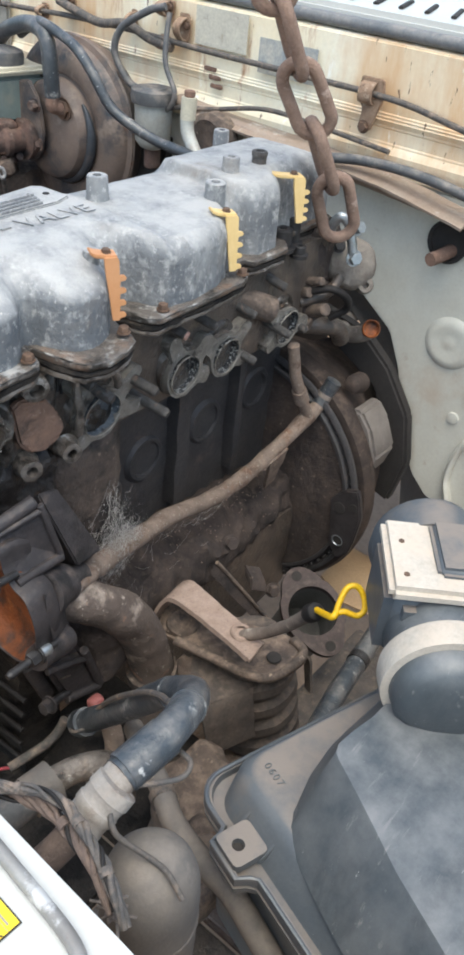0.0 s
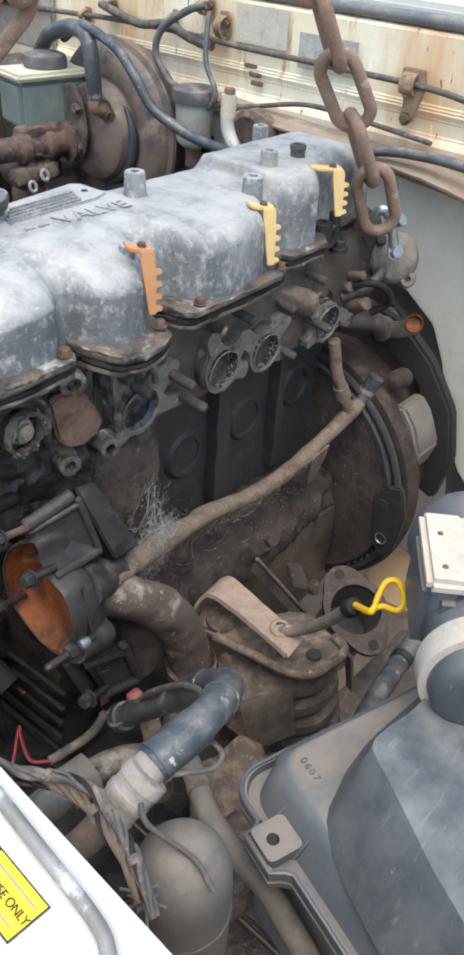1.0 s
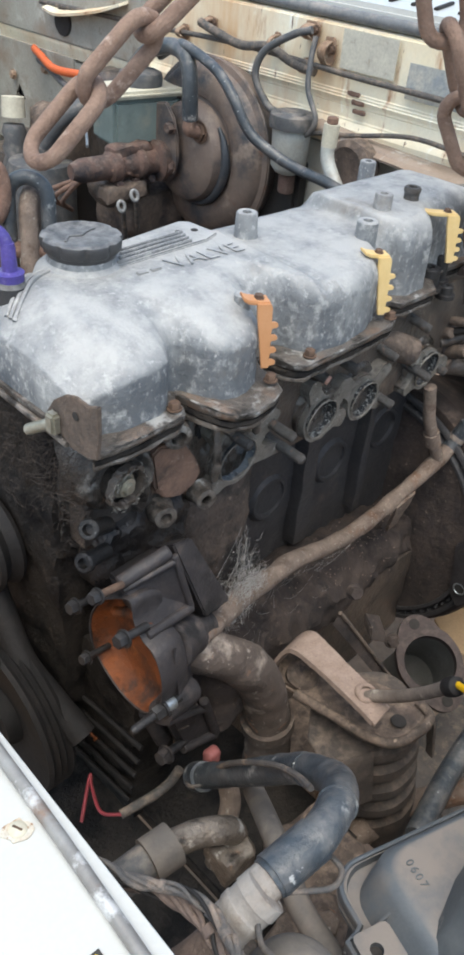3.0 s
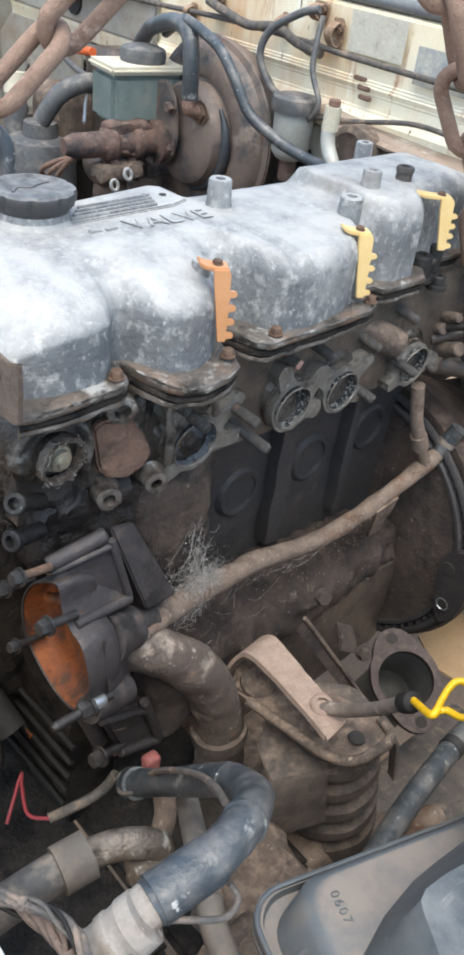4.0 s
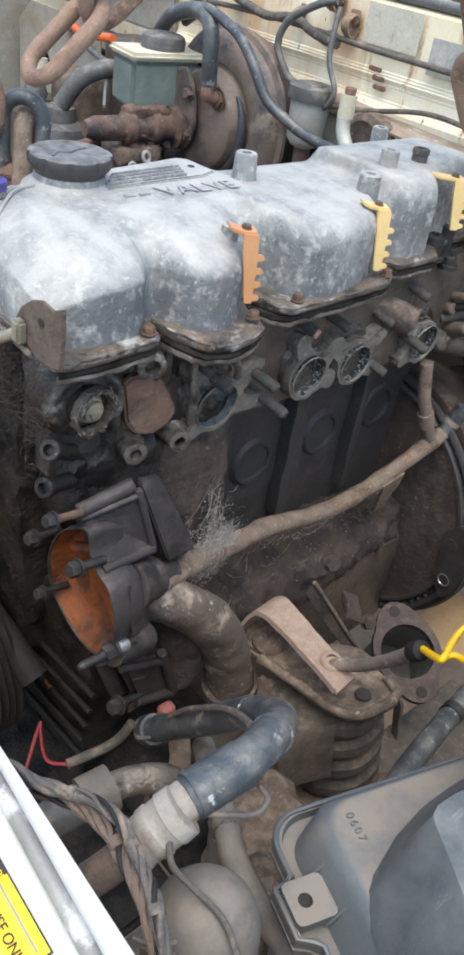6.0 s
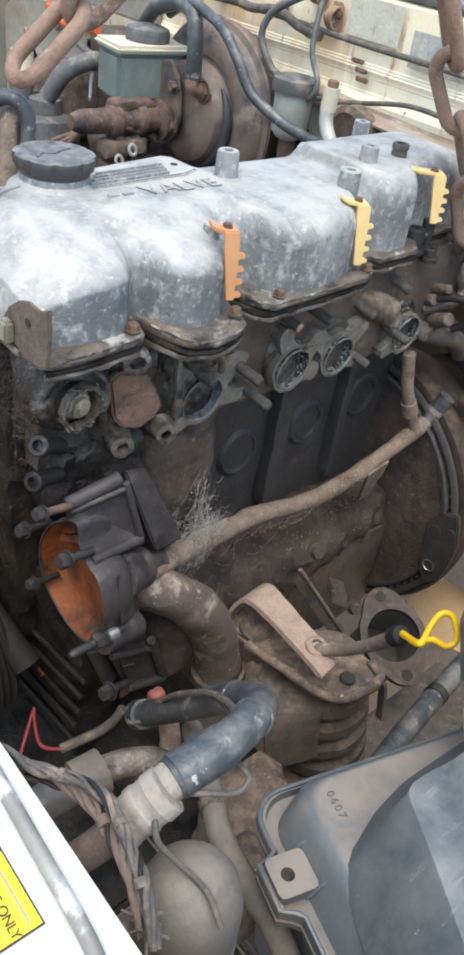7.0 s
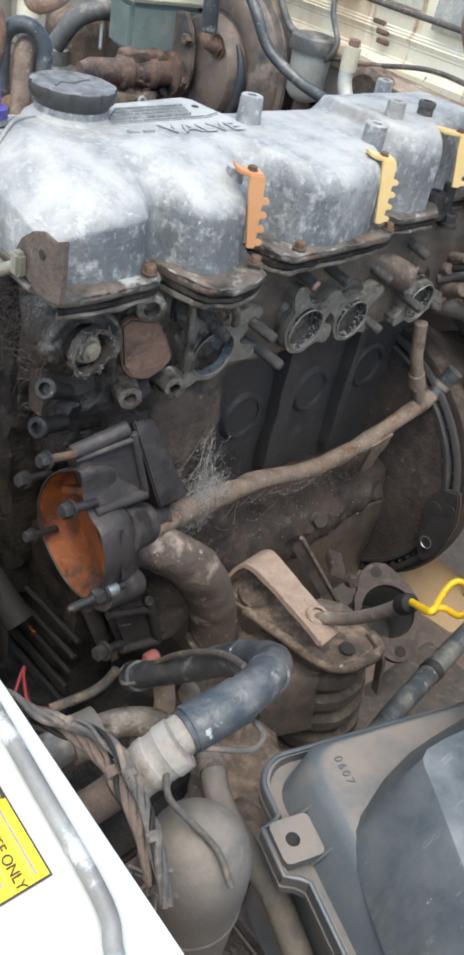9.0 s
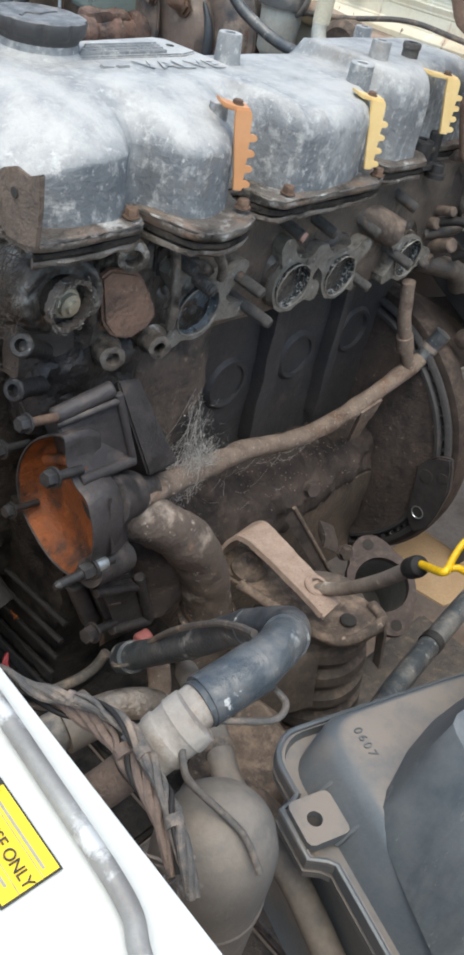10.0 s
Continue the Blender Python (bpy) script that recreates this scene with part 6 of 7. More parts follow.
GR, GU = V((0.66, -0.75, 0)).normalized(), V((0.42, 0.37, 0.83)).normalized()
gc = V((0.018, -0.262, 0.722))
part("grip_loop", sweep(bmesh.new(), smooth_path([gc + GR * a + GU * b for a, b in ((-0.010, -0.009), (-0.006, 0.004), (-0.001, 0.011), (0.006, 0.0105), (0.011, 0.002), (0.0115, -0.007), (0.006, -0.0115), (-0.004, -0.0085))], 8, True), 0.0024, 10, True), "yellowgrip", dip, "yellow plastic loop")
part("grip_stem", tube([(0.0195, -0.235, 0.692), gc + GR * -0.014 + GU * -0.013, gc + GR * -0.0095 + GU * -0.0085], 0.0028, 10), "yellowgrip", dip)

# ---------------------------------------------------------------- air filter box
air = thing("air_filter_box", "dusty black plastic air filter box with dark intake duct", "air filter", at=(-0.1, -0.35, 0.5))
BC, BU, BV = V((-0.155, -0.262, 0)), V((0.95, -0.31, 0)).normalized(), V((-0.31, -0.95, 0)).normalized()


def on_box(u, v, z):
    return BC + BU * u + BV * v + V((0, 0, z))


def box_outline(inset, corner=0.02, L=0.30, W=0.30, notch=1.0):
    """Outline of the box in u and v with a rounded inner corner and the notch of the fixing tab."""
    i = inset
    j = inset if inset < 0.015 else 0.0045 + (inset - 0.018) * 0.5
    pts = [(L - i, j), (corner + i, j)]
    for k in range(1, 6):
        a = math.pi / 2 * k / 6
        pts.append((i + corner * (1 - math.sin(a)), j + corner * (1 - math.cos(a))))
    pts += [(i, corner + j), (i, max(0.033, j + corner + 0.001)), (i - 0.004 * notch, max(0.036, j + corner + 0.002)), (i - 0.012 * notch, max(0.038, j + corner + 0.003)), (i - 0.012 * notch, 0.066), (i - 0.004 * notch, 0.070), (i, 0.074), (i, W - i), (L - i, W - i)]
    return pts


def loft_box(levels):
    bm = bmesh.new()
    rows = [[bm.verts.new(on_box(u, v, z)) for u, v in box_outline(i, notch=1.0 if i < 0.005 else 0.0)] for i, z in levels]
    for p, q in zip(rows, rows[1:]):
        n = len(p)
        for k in range(n):
            bm.faces.new((p[k], p[(k + 1) % n], q[(k + 1) % n], q[k]))
    bm.faces.new(rows[-1])
    bm.faces.new(rows[0])
    return bm


part("lower_case", loft_box([(0.016, 0.52), (0.006, 0.655), (-0.002, 0.658), (-0.003, 0.664), (0.004, 0.665)]), "boxplastic", air, "black lower case", 35)
lid = part("lid", loft_box([(0.002, 0.6665), (-0.003, 0.667), (-0.003, 0.674), (0.0005, 0.6745), (0.0015, 0.669), (0.007, 0.668), (0.018, 0.6873), (0.0218, 0.6905), (0.0262, 0.6925), (0.0305, 0.6930)]), "boxplastic", air, "dusty black lid", 35)
part("lid_rim", sweep(bmesh.new(), [on_box(u, v, 0.6745) for u, v in box_outline(-0.002)], 0.0018, 8, True), "boxplastic", lid)
# fixing tab with its hole
tab = part("fixing_tab", plate_with_hole(bmesh.new(), [(0.0 + 0.0125 * max(-1, min(1, 1.30 * math.cos(a))), 0.0505 + 0.0125 * max(-1, min(1, 1.30 * math.sin(a)))) for a in [2 * math.pi * k / 32 for k in range(32)]],
           [(-0.0025 + 0.0042 * math.cos(a), 0.0505 + 0.0042 * math.sin(a)) for a in [2 * math.pi * k / 32 for k in range(32)]], on_box(0, 0, 0.6795), BU, BV, 0.0065), "boxplastic", lid, "tab with screw hole", 30)
# flat dark disc gives the screw hole its shade
part("tab_hole_shade", lathe(bmesh.new(), on_box(-0.0025, 0.0505, 0.6742), (0, 0, 1), [(0, 0.0043), (0.0006, 0.0043), (0.0007, 0)], 20), "dark", tab)
for v in (0.036, 0.062):
    part("gusset", prism(bmesh.new(), [(0.004, 0.671), (0.022, 0.671), (0.024, 0.690), (0.012, 0.680)], on_box(0, v, 0), BU, (0, 0, 1), 0.0022, 0.0004), "boxplastic", tab)
part("moulded_number", text_mesh("0607", 0.0075, on_box(0.0370, 0.0185, 0.6930), BV, BU, 0.0005, 1.3), "duct", lid, smooth=0)

random.seed(31)
for k in range(11):
    u, v = random.uniform(0.045, 0.125), random.uniform(0.0060, 0.0125)
    splash = [(a * random.uniform(0.6, 1.4), b * random.uniform(0.5, 1.2)) for a, b in circle(random.uniform(0.0005, 0.0013), 9)]
    part("paint_splash", prism(bmesh.new(), splash, on_box(u, v, 0.6870 + 0.0062 * math.sin(min(1.0, (v - 0.0045) / 0.0115) * 1.57)), BU, (BV + V((0, 0, 0.6 * (0.0165 - v) / 0.012))).normalized(), 0.0006), "paintspot", lid, "white paint splash", 0)

# intake duct rising from the lid
base = [(0.112, 0.020), (0.087, 0.0265), (0.058, 0.039), (0.031, 0.056), (0.0240, 0.063), (0.0205, 0.072), (0.018, 0.085), (0.014, 0.105), (0.010, 0.132), (0.005, 0.20), (0.0, 0.30), (0.30, 0.30), (0.30, 0.0), (0.20, 0.0)]
crest = [(0.098, 0.046), (0.080, 0.048), (0.066, 0.051), (0.0605, 0.055), (0.0585, 0.060), (0.0560, 0.072), (0.053, 0.085), (0.048, 0.105), (0.041, 0.132), (0.030, 0.20), (0.020, 0.30), (0.28, 0.30), (0.28, 0.03), (0.19, 0.022)]
bm = bmesh.new()
rows = []
for e, h in ((0, 0), (0.5, 0.53), (0.97, 0.975), (1.0, 1.0), (1.15, 1.01)):
    rows.append([bm.verts.new(on_box(bu + (cu - bu) * e, bv + (cv - bv) * e, 0.688 + 0.048 * h)) for (bu, bv), (cu, cv) in zip(base, crest)])
for p, q in zip(rows, rows[1:]):
    for k in range(len(p)):
        j = (k + 1) % len(p)
        bm.faces.new((p[k], p[j], q[j], q[k]))
bm.faces.new(rows[-1])
part("intake_duct", bm, "duct", air, "scratched dark intake duct", 22)

# air flow meter behind it
meter = thing("air_flow_meter", "dusty pale plastic air flow meter with dark cover", "air flow meter", at=(0.02, -0.33, 0.72))
MA, MB = V((0.81, 0.58, 0)).normalized(), V((0.58, -0.81, 0)).normalized()
mc = V((0.022, -0.322, 0.0))
part("body", box(bmesh.new(), mc + V((0, 0, 0.762)), (0.080, 0.085, 0.070), 0.012, MA, MB, 3), "boxplastic", meter, "grey meter body")
part("pale_frame", box(bmesh.new(), mc - MB * 0.012 + V((0, 0, 0.796)), (0.076, 0.060, 0.012), 0.004, MA, MB), "beigeplastic", meter, "dusty pale frame")
part("cover_plate", box(bmesh.new(), mc + MB * 0.016 + MA * 0.006 + V((0, 0, 0.803)), (0.056, 0.050, 0.010), 0.004, MA, MB, 3), "boxplastic", meter, "dark rounded cover plate")
for s in (-0.022, 0.012):
    part("screw", hexbolt(bmesh.new(), mc - MB * 0.030 + MA * s + V((0, 0, 0.8015)), (0, 0, 1), 0.0022, 0.0012), "boltrust", meter)
part("round_rear", lathe(bmesh.new(), mc + MA * 0.032 + V((0, 0, 0.765)), MA, [(0, 0.040), (0.02, 0.043), (0.03, 0.040), (0.03, 0)], 36), "boxplastic", meter)
ringc = mc - MA * 0.066 + V((0, 0, 0.755))
part("coupling_ring", lathe(bmesh.new(), ringc, MA, [(-0.010, 0.037), (-0.010, 0.043), (0.006, 0.044), (0.010, 0.043), (0.010, 0.037)], 44), "beigeplastic", meter, "pale coupling ring")
part("coupling_tube", lathe(bmesh.new(), ringc - MA * 0.030, MA, [(0, 0.0), (0.001, 0.020), (0.004, 0.030), (0.010, 0.036), (0.020, 0.0375), (0.07, 0.037)], 40), "duct", meter, "dark coupling tube")

# steering hose that runs along behind the box
arm = thing("rubber_hose", "thick blue-grey rubber hose beside air filter box", "hose", at=(0.2, -0.2, 0.4))
part("hose", tube([(0.05, -0.235, 0.45), (0.133, -0.217, 0.45), (0.22, -0.205, 0.452), (0.30, -0.196, 0.456), (0.40, -0.19, 0.46)], 0.0115, 18), "hose", arm)
part("hose_clamp", tube([(0.205, -0.2065, 0.4517), (0.215, -0.2055, 0.4519)], 0.0126, 18, 3), "boltdark", arm, "dark steel hose clamp")

card = thing("cardboard_scrap", "scrap of brown cardboard lying on the ground", "cardboard", at=(0.49, -0.08, 0.29))
part("sheet", rough_up(prism(bmesh.new(), [(0.45, -0.02), (0.54, -0.02), (0.54, -0.10), (0.50, -0.15), (0.43, -0.13), (0.42, -0.07)], (0, 0, 0.30), (1, 0, 0), (0, 1, 0), 0.003), 0.002, 30), "card", card, smooth=0)

# ---------------------------------------------------------------- hoses, looms and canister by the front panel
elbow = thing("coolant_hose", "blue-black rubber hose elbow smeared with dust", "hose", at=(-0.15, -0.2, 0.6))
part("hose", rough_up(tube([(-0.111, -0.099, 0.553), (-0.113, -0.135, 0.598), (-0.117, -0.168, 0.642), (-0.126, -0.203, 0.693), (-0.136, -0.226, 0.723), (-0.151, -0.247, 0.752), (-0.173, -0.262, 0.775), (-0.192, -0.269, 0.783), (-0.210, -0.272, 0.785), (-0.236, -0.2685, 0.780)], 0.0104, 28, 10), 0.0008, 75), "hose", elbow, "rubber elbow hose")
part("sleeve", tube([(-0.205, -0.2715, 0.785), (-0.234, -0.2685, 0.7805)], 0.0116, 24, 4), "hose", elbow, "outer sleeve")
part("inner_pipe", tube([(-0.228, -0.2685, 0.7815), (-0.246, -0.268, 0.776)], 0.0100, 20, 4), "connector", elbow, "tan inner pipe")
part("ridge", tube([(-0.176, -0.2635, 0.777), (-0.179, -0.265, 0.779)], 0.0111, 24, 3), "hose", elbow)
part("ridge", tube([(-0.128, -0.208, 0.700), (-0.130, -0.213, 0.706)], 0.0110, 24, 3), "hose", elbow)
part("end_bead", tube([(-0.1105, -0.096, 0.549), (-0.1125, -0.106, 0.562)], 0.0124, 22, 3), "hose", elbow)
part("spring_clamp", sweep(bmesh.new(), [V((-0.112, -0.103, 0.558)) + V((math.cos(a), math.sin(a) * 0.8, -math.sin(a) * 0.6)) * 0.0134 for a in [2 * math.pi * k / 24 for k in range(24)]], 0.0016, 8, True), "loom", elbow)
part("vacuum_line", tube([(-0.114, -0.118, 0.588), (-0.124, -0.15, 0.640), (-0.136, -0.19, 0.692), (-0.148, -0.217, 0.722), (-0.160, -0.236, 0.742)], 0.0022, 8), "loom", elbow)

plug = thing("wiring_connector", "dirty white ribbed wiring connector on a brown lead", "connector", at=(-0.26, -0.268, 0.74))
ca, cb = V((-0.243, -0.2705, 0.778)), V((-0.268, -0.265, 0.760))
ax = (cb - ca).normalized()
ln = (cb - ca).length
part("shell", lathe(bmesh.new(), ca, ax, [(-0.004, 0.0095), (-0.003, 0.0126), (0.004, 0.0130), (0.005, 0.0122), (0.010, 0.0120), (0.011, 0.0128), (0.015, 0.0126), (0.016, 0.0117), (0.021, 0.0115), (0.022, 0.0121), (0.026, 0.0118), (ln, 0.0100), (ln + 0.001, 0.007)], 28), "connector", plug)
part("lead", tube([tuple(cb), (-0.278, -0.261, 0.750), (-0.29, -0.255, 0.738), (-0.31, -0.248, 0.72)], 0.0085, 14), "loombrown", plug, "brown lead")

can = thing("charcoal_canister", "dusty grey domed canister", "canister", at=(-0.232, -0.296, 0.56))
part("shell", lathe(bmesh.new(), (-0.244, -0.300, 0.567), (0, 0, 1), [(0, 0.025), (0.01, 0.0275), (0.148, 0.0275), (0.160, 0.0268), (0.170, 0.0240), (0.178, 0.0190), (0.183, 0.012), (0.1850, 0.006), (0.1855, 0)], 40), "canister", can)
part("seam", lathe(bmesh.new(), (-0.244, -0.300, 0.690), (0, 0, 1), [(0, 0.0275), (0.001, 0.0281), (0.003, 0.0281), (0.004, 0.0275)], 40, caps=False), "canister", can)

tube_grey = thing("drain_hose", "grey dusty hose running down beside canister", "hose", at=(-0.16, -0.26, 0.6))
part("clamp", tube([(-0.1475, -0.2245, 0.62), (-0.151, -0.230, 0.62)], 0.0096, 18, 3), "loom", tube_grey, "dark hose clamp")
part("hose", tube([(-0.10, -0.15, 0.58), (-0.128, -0.19, 0.61), (-0.146, -0.222, 0.62), (-0.160, -0.247, 0.62), (-0.168, -0.279, 0.620), (-0.172, -0.309, 0.62), (-0.179, -0.335, 0.615), (-0.19, -0.38, 0.60)], 0.0086, 18), "canister", tube_grey)


def loom(name, label, points, r, material, wob=0.0006):
    ob = thing(name, label, "cable", at=points[0])
    part("cable", tube(points, r, 10, 10, wobble=wob), material, ob)
    return ob


random.seed(9)


def taped_loom(label, points, r, material, every):
    """A bundle of twisted wires bound here and there with peeling tape."""
    ob = thing("wiring_loom", label, "cable", at=points[0])
    path = smooth_path(points, 10)
    for w in range(5):
        strand = []
        for i, p in enumerate(path):
            t = (path[min(i + 1, len(path) - 1)] - path[max(i - 1, 0)]).normalized()
            u = t.cross(V((0.3, 0.2, 0.9))).normalized()
            a = 1.257 * w + i * 0.17 + 0.4 * math.sin(i * 0.21 + w)
            strand.append(p + (u * math.cos(a) + t.cross(u) * math.sin(a)) * r * (0.62 + 0.16 * math.sin(i * 0.13 + 2 * w)))
        part("wire", sweep(bmesh.new(), strand, r * (0.50 if w < 3 else 0.34), 8, wobble=0.0003), material if w != 3 else "blackrub", ob)
    for k in range(6, len(path) - 5, every * 5):
        n = random.randint(2, 4)
        part("tape_wrap", rough_up(sweep(bmesh.new(), path[k:k + n + 1], r * random.uniform(1.06, 1.14), 12, wobble=0.0005), 0.0005, 260), random.choice((material, "loom")), ob)
    return ob


taped_loom("black taped wiring loom with peeling dusty tape", [(-0.300, -0.180, 0.765), (-0.293, -0.208, 0.783), (-0.288, -0.224, 0.785), (-0.280, -0.236, 0.786), (-0.272, -0.248, 0.786), (-0.269, -0.262, 0.786), (-0.272, -0.278, 0.786), (-0.274, -0.289, 0.785), (-0.277, -0.298, 0.783), (-0.282, -0.311, 0.778), (-0.286, -0.322, 0.770)], 0.0031, "loom", 5)
taped_loom("brown dusty wiring loom with frayed tape", [(-0.296, -0.190, 0.755), (-0.286, -0.220, 0.772), (-0.277, -0.237, 0.776), (-0.2735, -0.250, 0.777), (-0.273, -0.263, 0.778), (-0.275, -0.275, 0.778), (-0.277, -0.287, 0.778), (-0.279, -0.297, 0.775), (-0.284, -0.312, 0.768)], 0.0036, "loombrown", 7)
loom("thin_wire", "thin grey wire looped over the canister", [(-0.196, -0.270, 0.765), (-0.201, -0.280, 0.775), (-0.2035, -0.289, 0.776), (-0.214, -0.291, 0.776), (-0.231, -0.279, 0.777), (-0.242, -0.273, 0.779), (-0.251, -0.276, 0.778), (-0.257, -0.284, 0.774), (-0.2550, -0.289, 0.766), (-0.248, -0.303, 0.7550), (-0.247, -0.314, 0.7525), (-0.249, -0.326, 0.7455)], 0.0016, "loom", 0.0002)
loom("red_wire", "short red wire with a splice", [(-0.188, -0.035, 0.49), (-0.160, -0.010, 0.503), (-0.164, -0.018, 0.500), (-0.172, -0.042, 0.497), (-0.161, -0.058, 0.50)], 0.0016, "redwire", 0.0)
loom("black_lead", "black sheathed lead beside red wire", [(-0.162, -0.057, 0.50), (-0.140, -0.062, 0.503), (-0.118, -0.066, 0.508), (-0.108, -0.072, 0.53)], 0.0045, "loom")
tw = thing("frayed_tape", "frayed end of pale tape on the loom", "tape", at=(-0.283, -0.3, 0.75))
random.seed(4)
bm = bmesh.new()
for k in range(16):
    a = V((-0.280, -0.309, 0.757)) + V((random.uniform(-1, 1), random.uniform(-1, 1), random.uniform(-1, 1))) * 0.004
    b = a + V((random.uniform(-0.012, 0.008), random.uniform(-0.012, 0.010), random.uniform(-0.004, 0.008)))
    sweep(bm, smooth_path([a, a.lerp(b, 0.5) + V((0, 0, 0.002)), b], 4), 0.0008, 5)
tagged(part("frayed_fibre", bm, "guide", tw), kind="stuff")

heat = thing("heater_hose_joint", "dusty grey hose joint with clamp", "hose", at=(-0.2, -0.15, 0.58))
part("hose", tube([(-0.26, -0.13, 0.565), (-0.235, -0.141, 0.590), (-0.205, -0.147, 0.600), (-0.190, -0.150, 0.602)], 0.0135, 18), "rubber", heat)
part("sleeve", tube([(-0.208, -0.147, 0.600), (-0.186, -0.150, 0.602)], 0.0165, 20, 4), "canister", heat)
part("metal_pipe", tube([(-0.188, -0.150, 0.602), (-0.172, -0.157, 0.606), (-0.156, -0.165, 0.604), (-0.142, -0.168, 0.59), (-0.135, -0.165, 0.565)], 0.0105, 16), "alu_dirty", heat, "flaking metal pipe")
part("fitting", lump((-0.150, -0.175, 0.575), (0.03, 0.03, 0.03), 4, 0.003, 90), "alu_dirty", heat)
brown = thing("brown_hose", "brown dusty coolant hose below the elbow", "hose", at=(-0.09, -0.12, 0.5))
part("hose", tube([(-0.095, -0.118, 0.55), (-0.100, -0.128, 0.535), (-0.108, -0.132, 0.51), (-0.112, -0.135, 0.47)], 0.009, 14), "dustpipe", brown)
pinkb = thing("red_plug", "faded red plastic plug", "plug", at=(-0.085, -0.09, 0.55))
part("plug", lump((-0.083, -0.086, 0.541), (0.014, 0.012, 0.018), 5, 0.0008, 120, 0.004), "redplug", pinkb)
low = thing("steering_box", "steering box caked with tan dust", "steering box", at=(0.0, -0.16, 0.4))
part("casting", lump((0.035, -0.150, 0.385), (0.09, 0.09, 0.07), 8, 0.008, 35, 0.02), "dustpipe", low)
part("shaft", tube([(0.03, -0.145, 0.41), (0.09, -0.19, 0.405), (0.17, -0.235, 0.405)], 0.013, 16), "dustpipe", low)
part("casting", lump((-0.06, -0.20, 0.46), (0.08, 0.08, 0.10), 8, 0.008, 35, 0.02), "dirtiron", low)
part("bolt", hexbolt(bmesh.new(), (-0.11, -0.245, 0.52), (-0.2, -0.3, 1), 0.010, 0.01), "dustpipe", low)
part("casting", lump((-0.12, -0.245, 0.50), (0.07, 0.06, 0.05), 6, 0.006, 40, 0.015), "dirtiron", low)

# ---------------------------------------------------------------- brake gear and plumbing on the firewall
brake = thing("brake_booster", "large dust-brown brake booster drum on the firewall", "brake booster", at=(0.45, 0.5, 0.8))
part("drum", lathe(bmesh.new(), (0.505, 0.517, 0.842), (-1, 0, 0), [(0, 0.085), (0.012, 0.102), (0.018, 0.110), (0.030, 0.1125), (0.033, 0.1165), (0.046, 0.117), (0.049, 0.122), (0.057, 0.122), (0.060, 0.115), (0.068, 0.1115), (0.074, 0.104), (0.078, 0.094), (0.080, 0.083), (0.079, 0.076), (0.076, 0.0725), (0.077, 0.0695), (0.084, 0.068), (0.094, 0.0665), (0.101, 0.062), (0.105, 0.054), (0.107, 0.040), (0.108, 0.0)], 80), "booster", brake, "pressed steel drum", 30)
# blue-black bead along the near side and bottom of the hub step
part("hub_band", tube([(0.420, 0.517 + 0.0690 * math.cos(radians(a)), 0.842 + 0.0690 * math.sin(radians(a))) for a in range(140, 281, 14)], lambda t: 0.0020 + 0.0055 * math.sin(math.pi * min(1.0, t * 1.15)) ** 0.7, 10), "boosterblue", brake, "blue-black band along the hub step")
part("check_valve", tube([(0.381, 0.479, 0.902), (0.378, 0.478, 0.886), (0.398, 0.478, 0.880)], 0.0085, 14, 4), "rust", brake)
part("valve_nut", hexbolt(bmesh.new(), (0.398, 0.478, 0.880), (-1, 0, 0), 0.012, 0.006), "boltrust", brake)
part("front_plate", rough_up(prism(bmesh.new(), [(0.534, 0.908), (0.518, 0.892), (0.510, 0.870), (0.506, 0.842), (0.512, 0.818), (0.526, 0.804), (0.556, 0.796), (0.580, 0.820), (0.584, 0.868), (0.566, 0.902)], (0.384, 0, 0), (0, 1, 0), (0, 0, 1), 0.006, 0.002), 0.0012, 60), "booster", brake, "dusty flange plate")
for y, z in ((0.517, 0.826), (0.520, 0.878), (0.566, 0.812)):
    part("plate_nut", hexbolt(bmesh.new(), (0.384, y, z), (-1, 0, 0), 0.0075, 0.009), "redbrown", brake)
part("seam_bead", lathe(bmesh.new(), (0.453, 0.517, 0.842), (-1, 0, 0), [(0, 0.1215), (0.002, 0.1235), (0.004, 0.1215)], 72, caps=False), "booster", brake)

master = thing("master_cylinder", "red-brown brake master cylinder with murky fluid reservoir", "brake cylinder", at=(0.3, 0.57, 0.83))
part("cylinder", lathe(bmesh.new(), (0.385, 0.54, 0.830), (-1, 0.12, 0), [(0, 0.026), (0.01, 0.028), (0.014, 0.017), (0.032, 0.0175), (0.036, 0.021), (0.044, 0.021), (0.048, 0.0165), (0.07, 0.0165), (0.074, 0.021), (0.086, 0.021), (0.09, 0.0165), (0.13, 0.016), (0.145, 0.010)], 28), "redbrown", master)
part("fitting", lump((0.315, 0.540, 0.797), (0.07, 0.03, 0.022), 9, 0.004, 60), "dirtiron", master)
part("fitting", lump((0.335, 0.552, 0.846), (0.070, 0.026, 0.022), 8, 0.003, 70), "redbrown", master)
res = part("reservoir", prism(bmesh.new(), [(0.312, 0.570), (0.420, 0.554), (0.432, 0.617), (0.324, 0.637)], (0.006, -0.008, 0.848), (1, 0, 0), (0, 1, 0), 0.062, 0.006), "reservoir", master, "murky translucent reservoir")
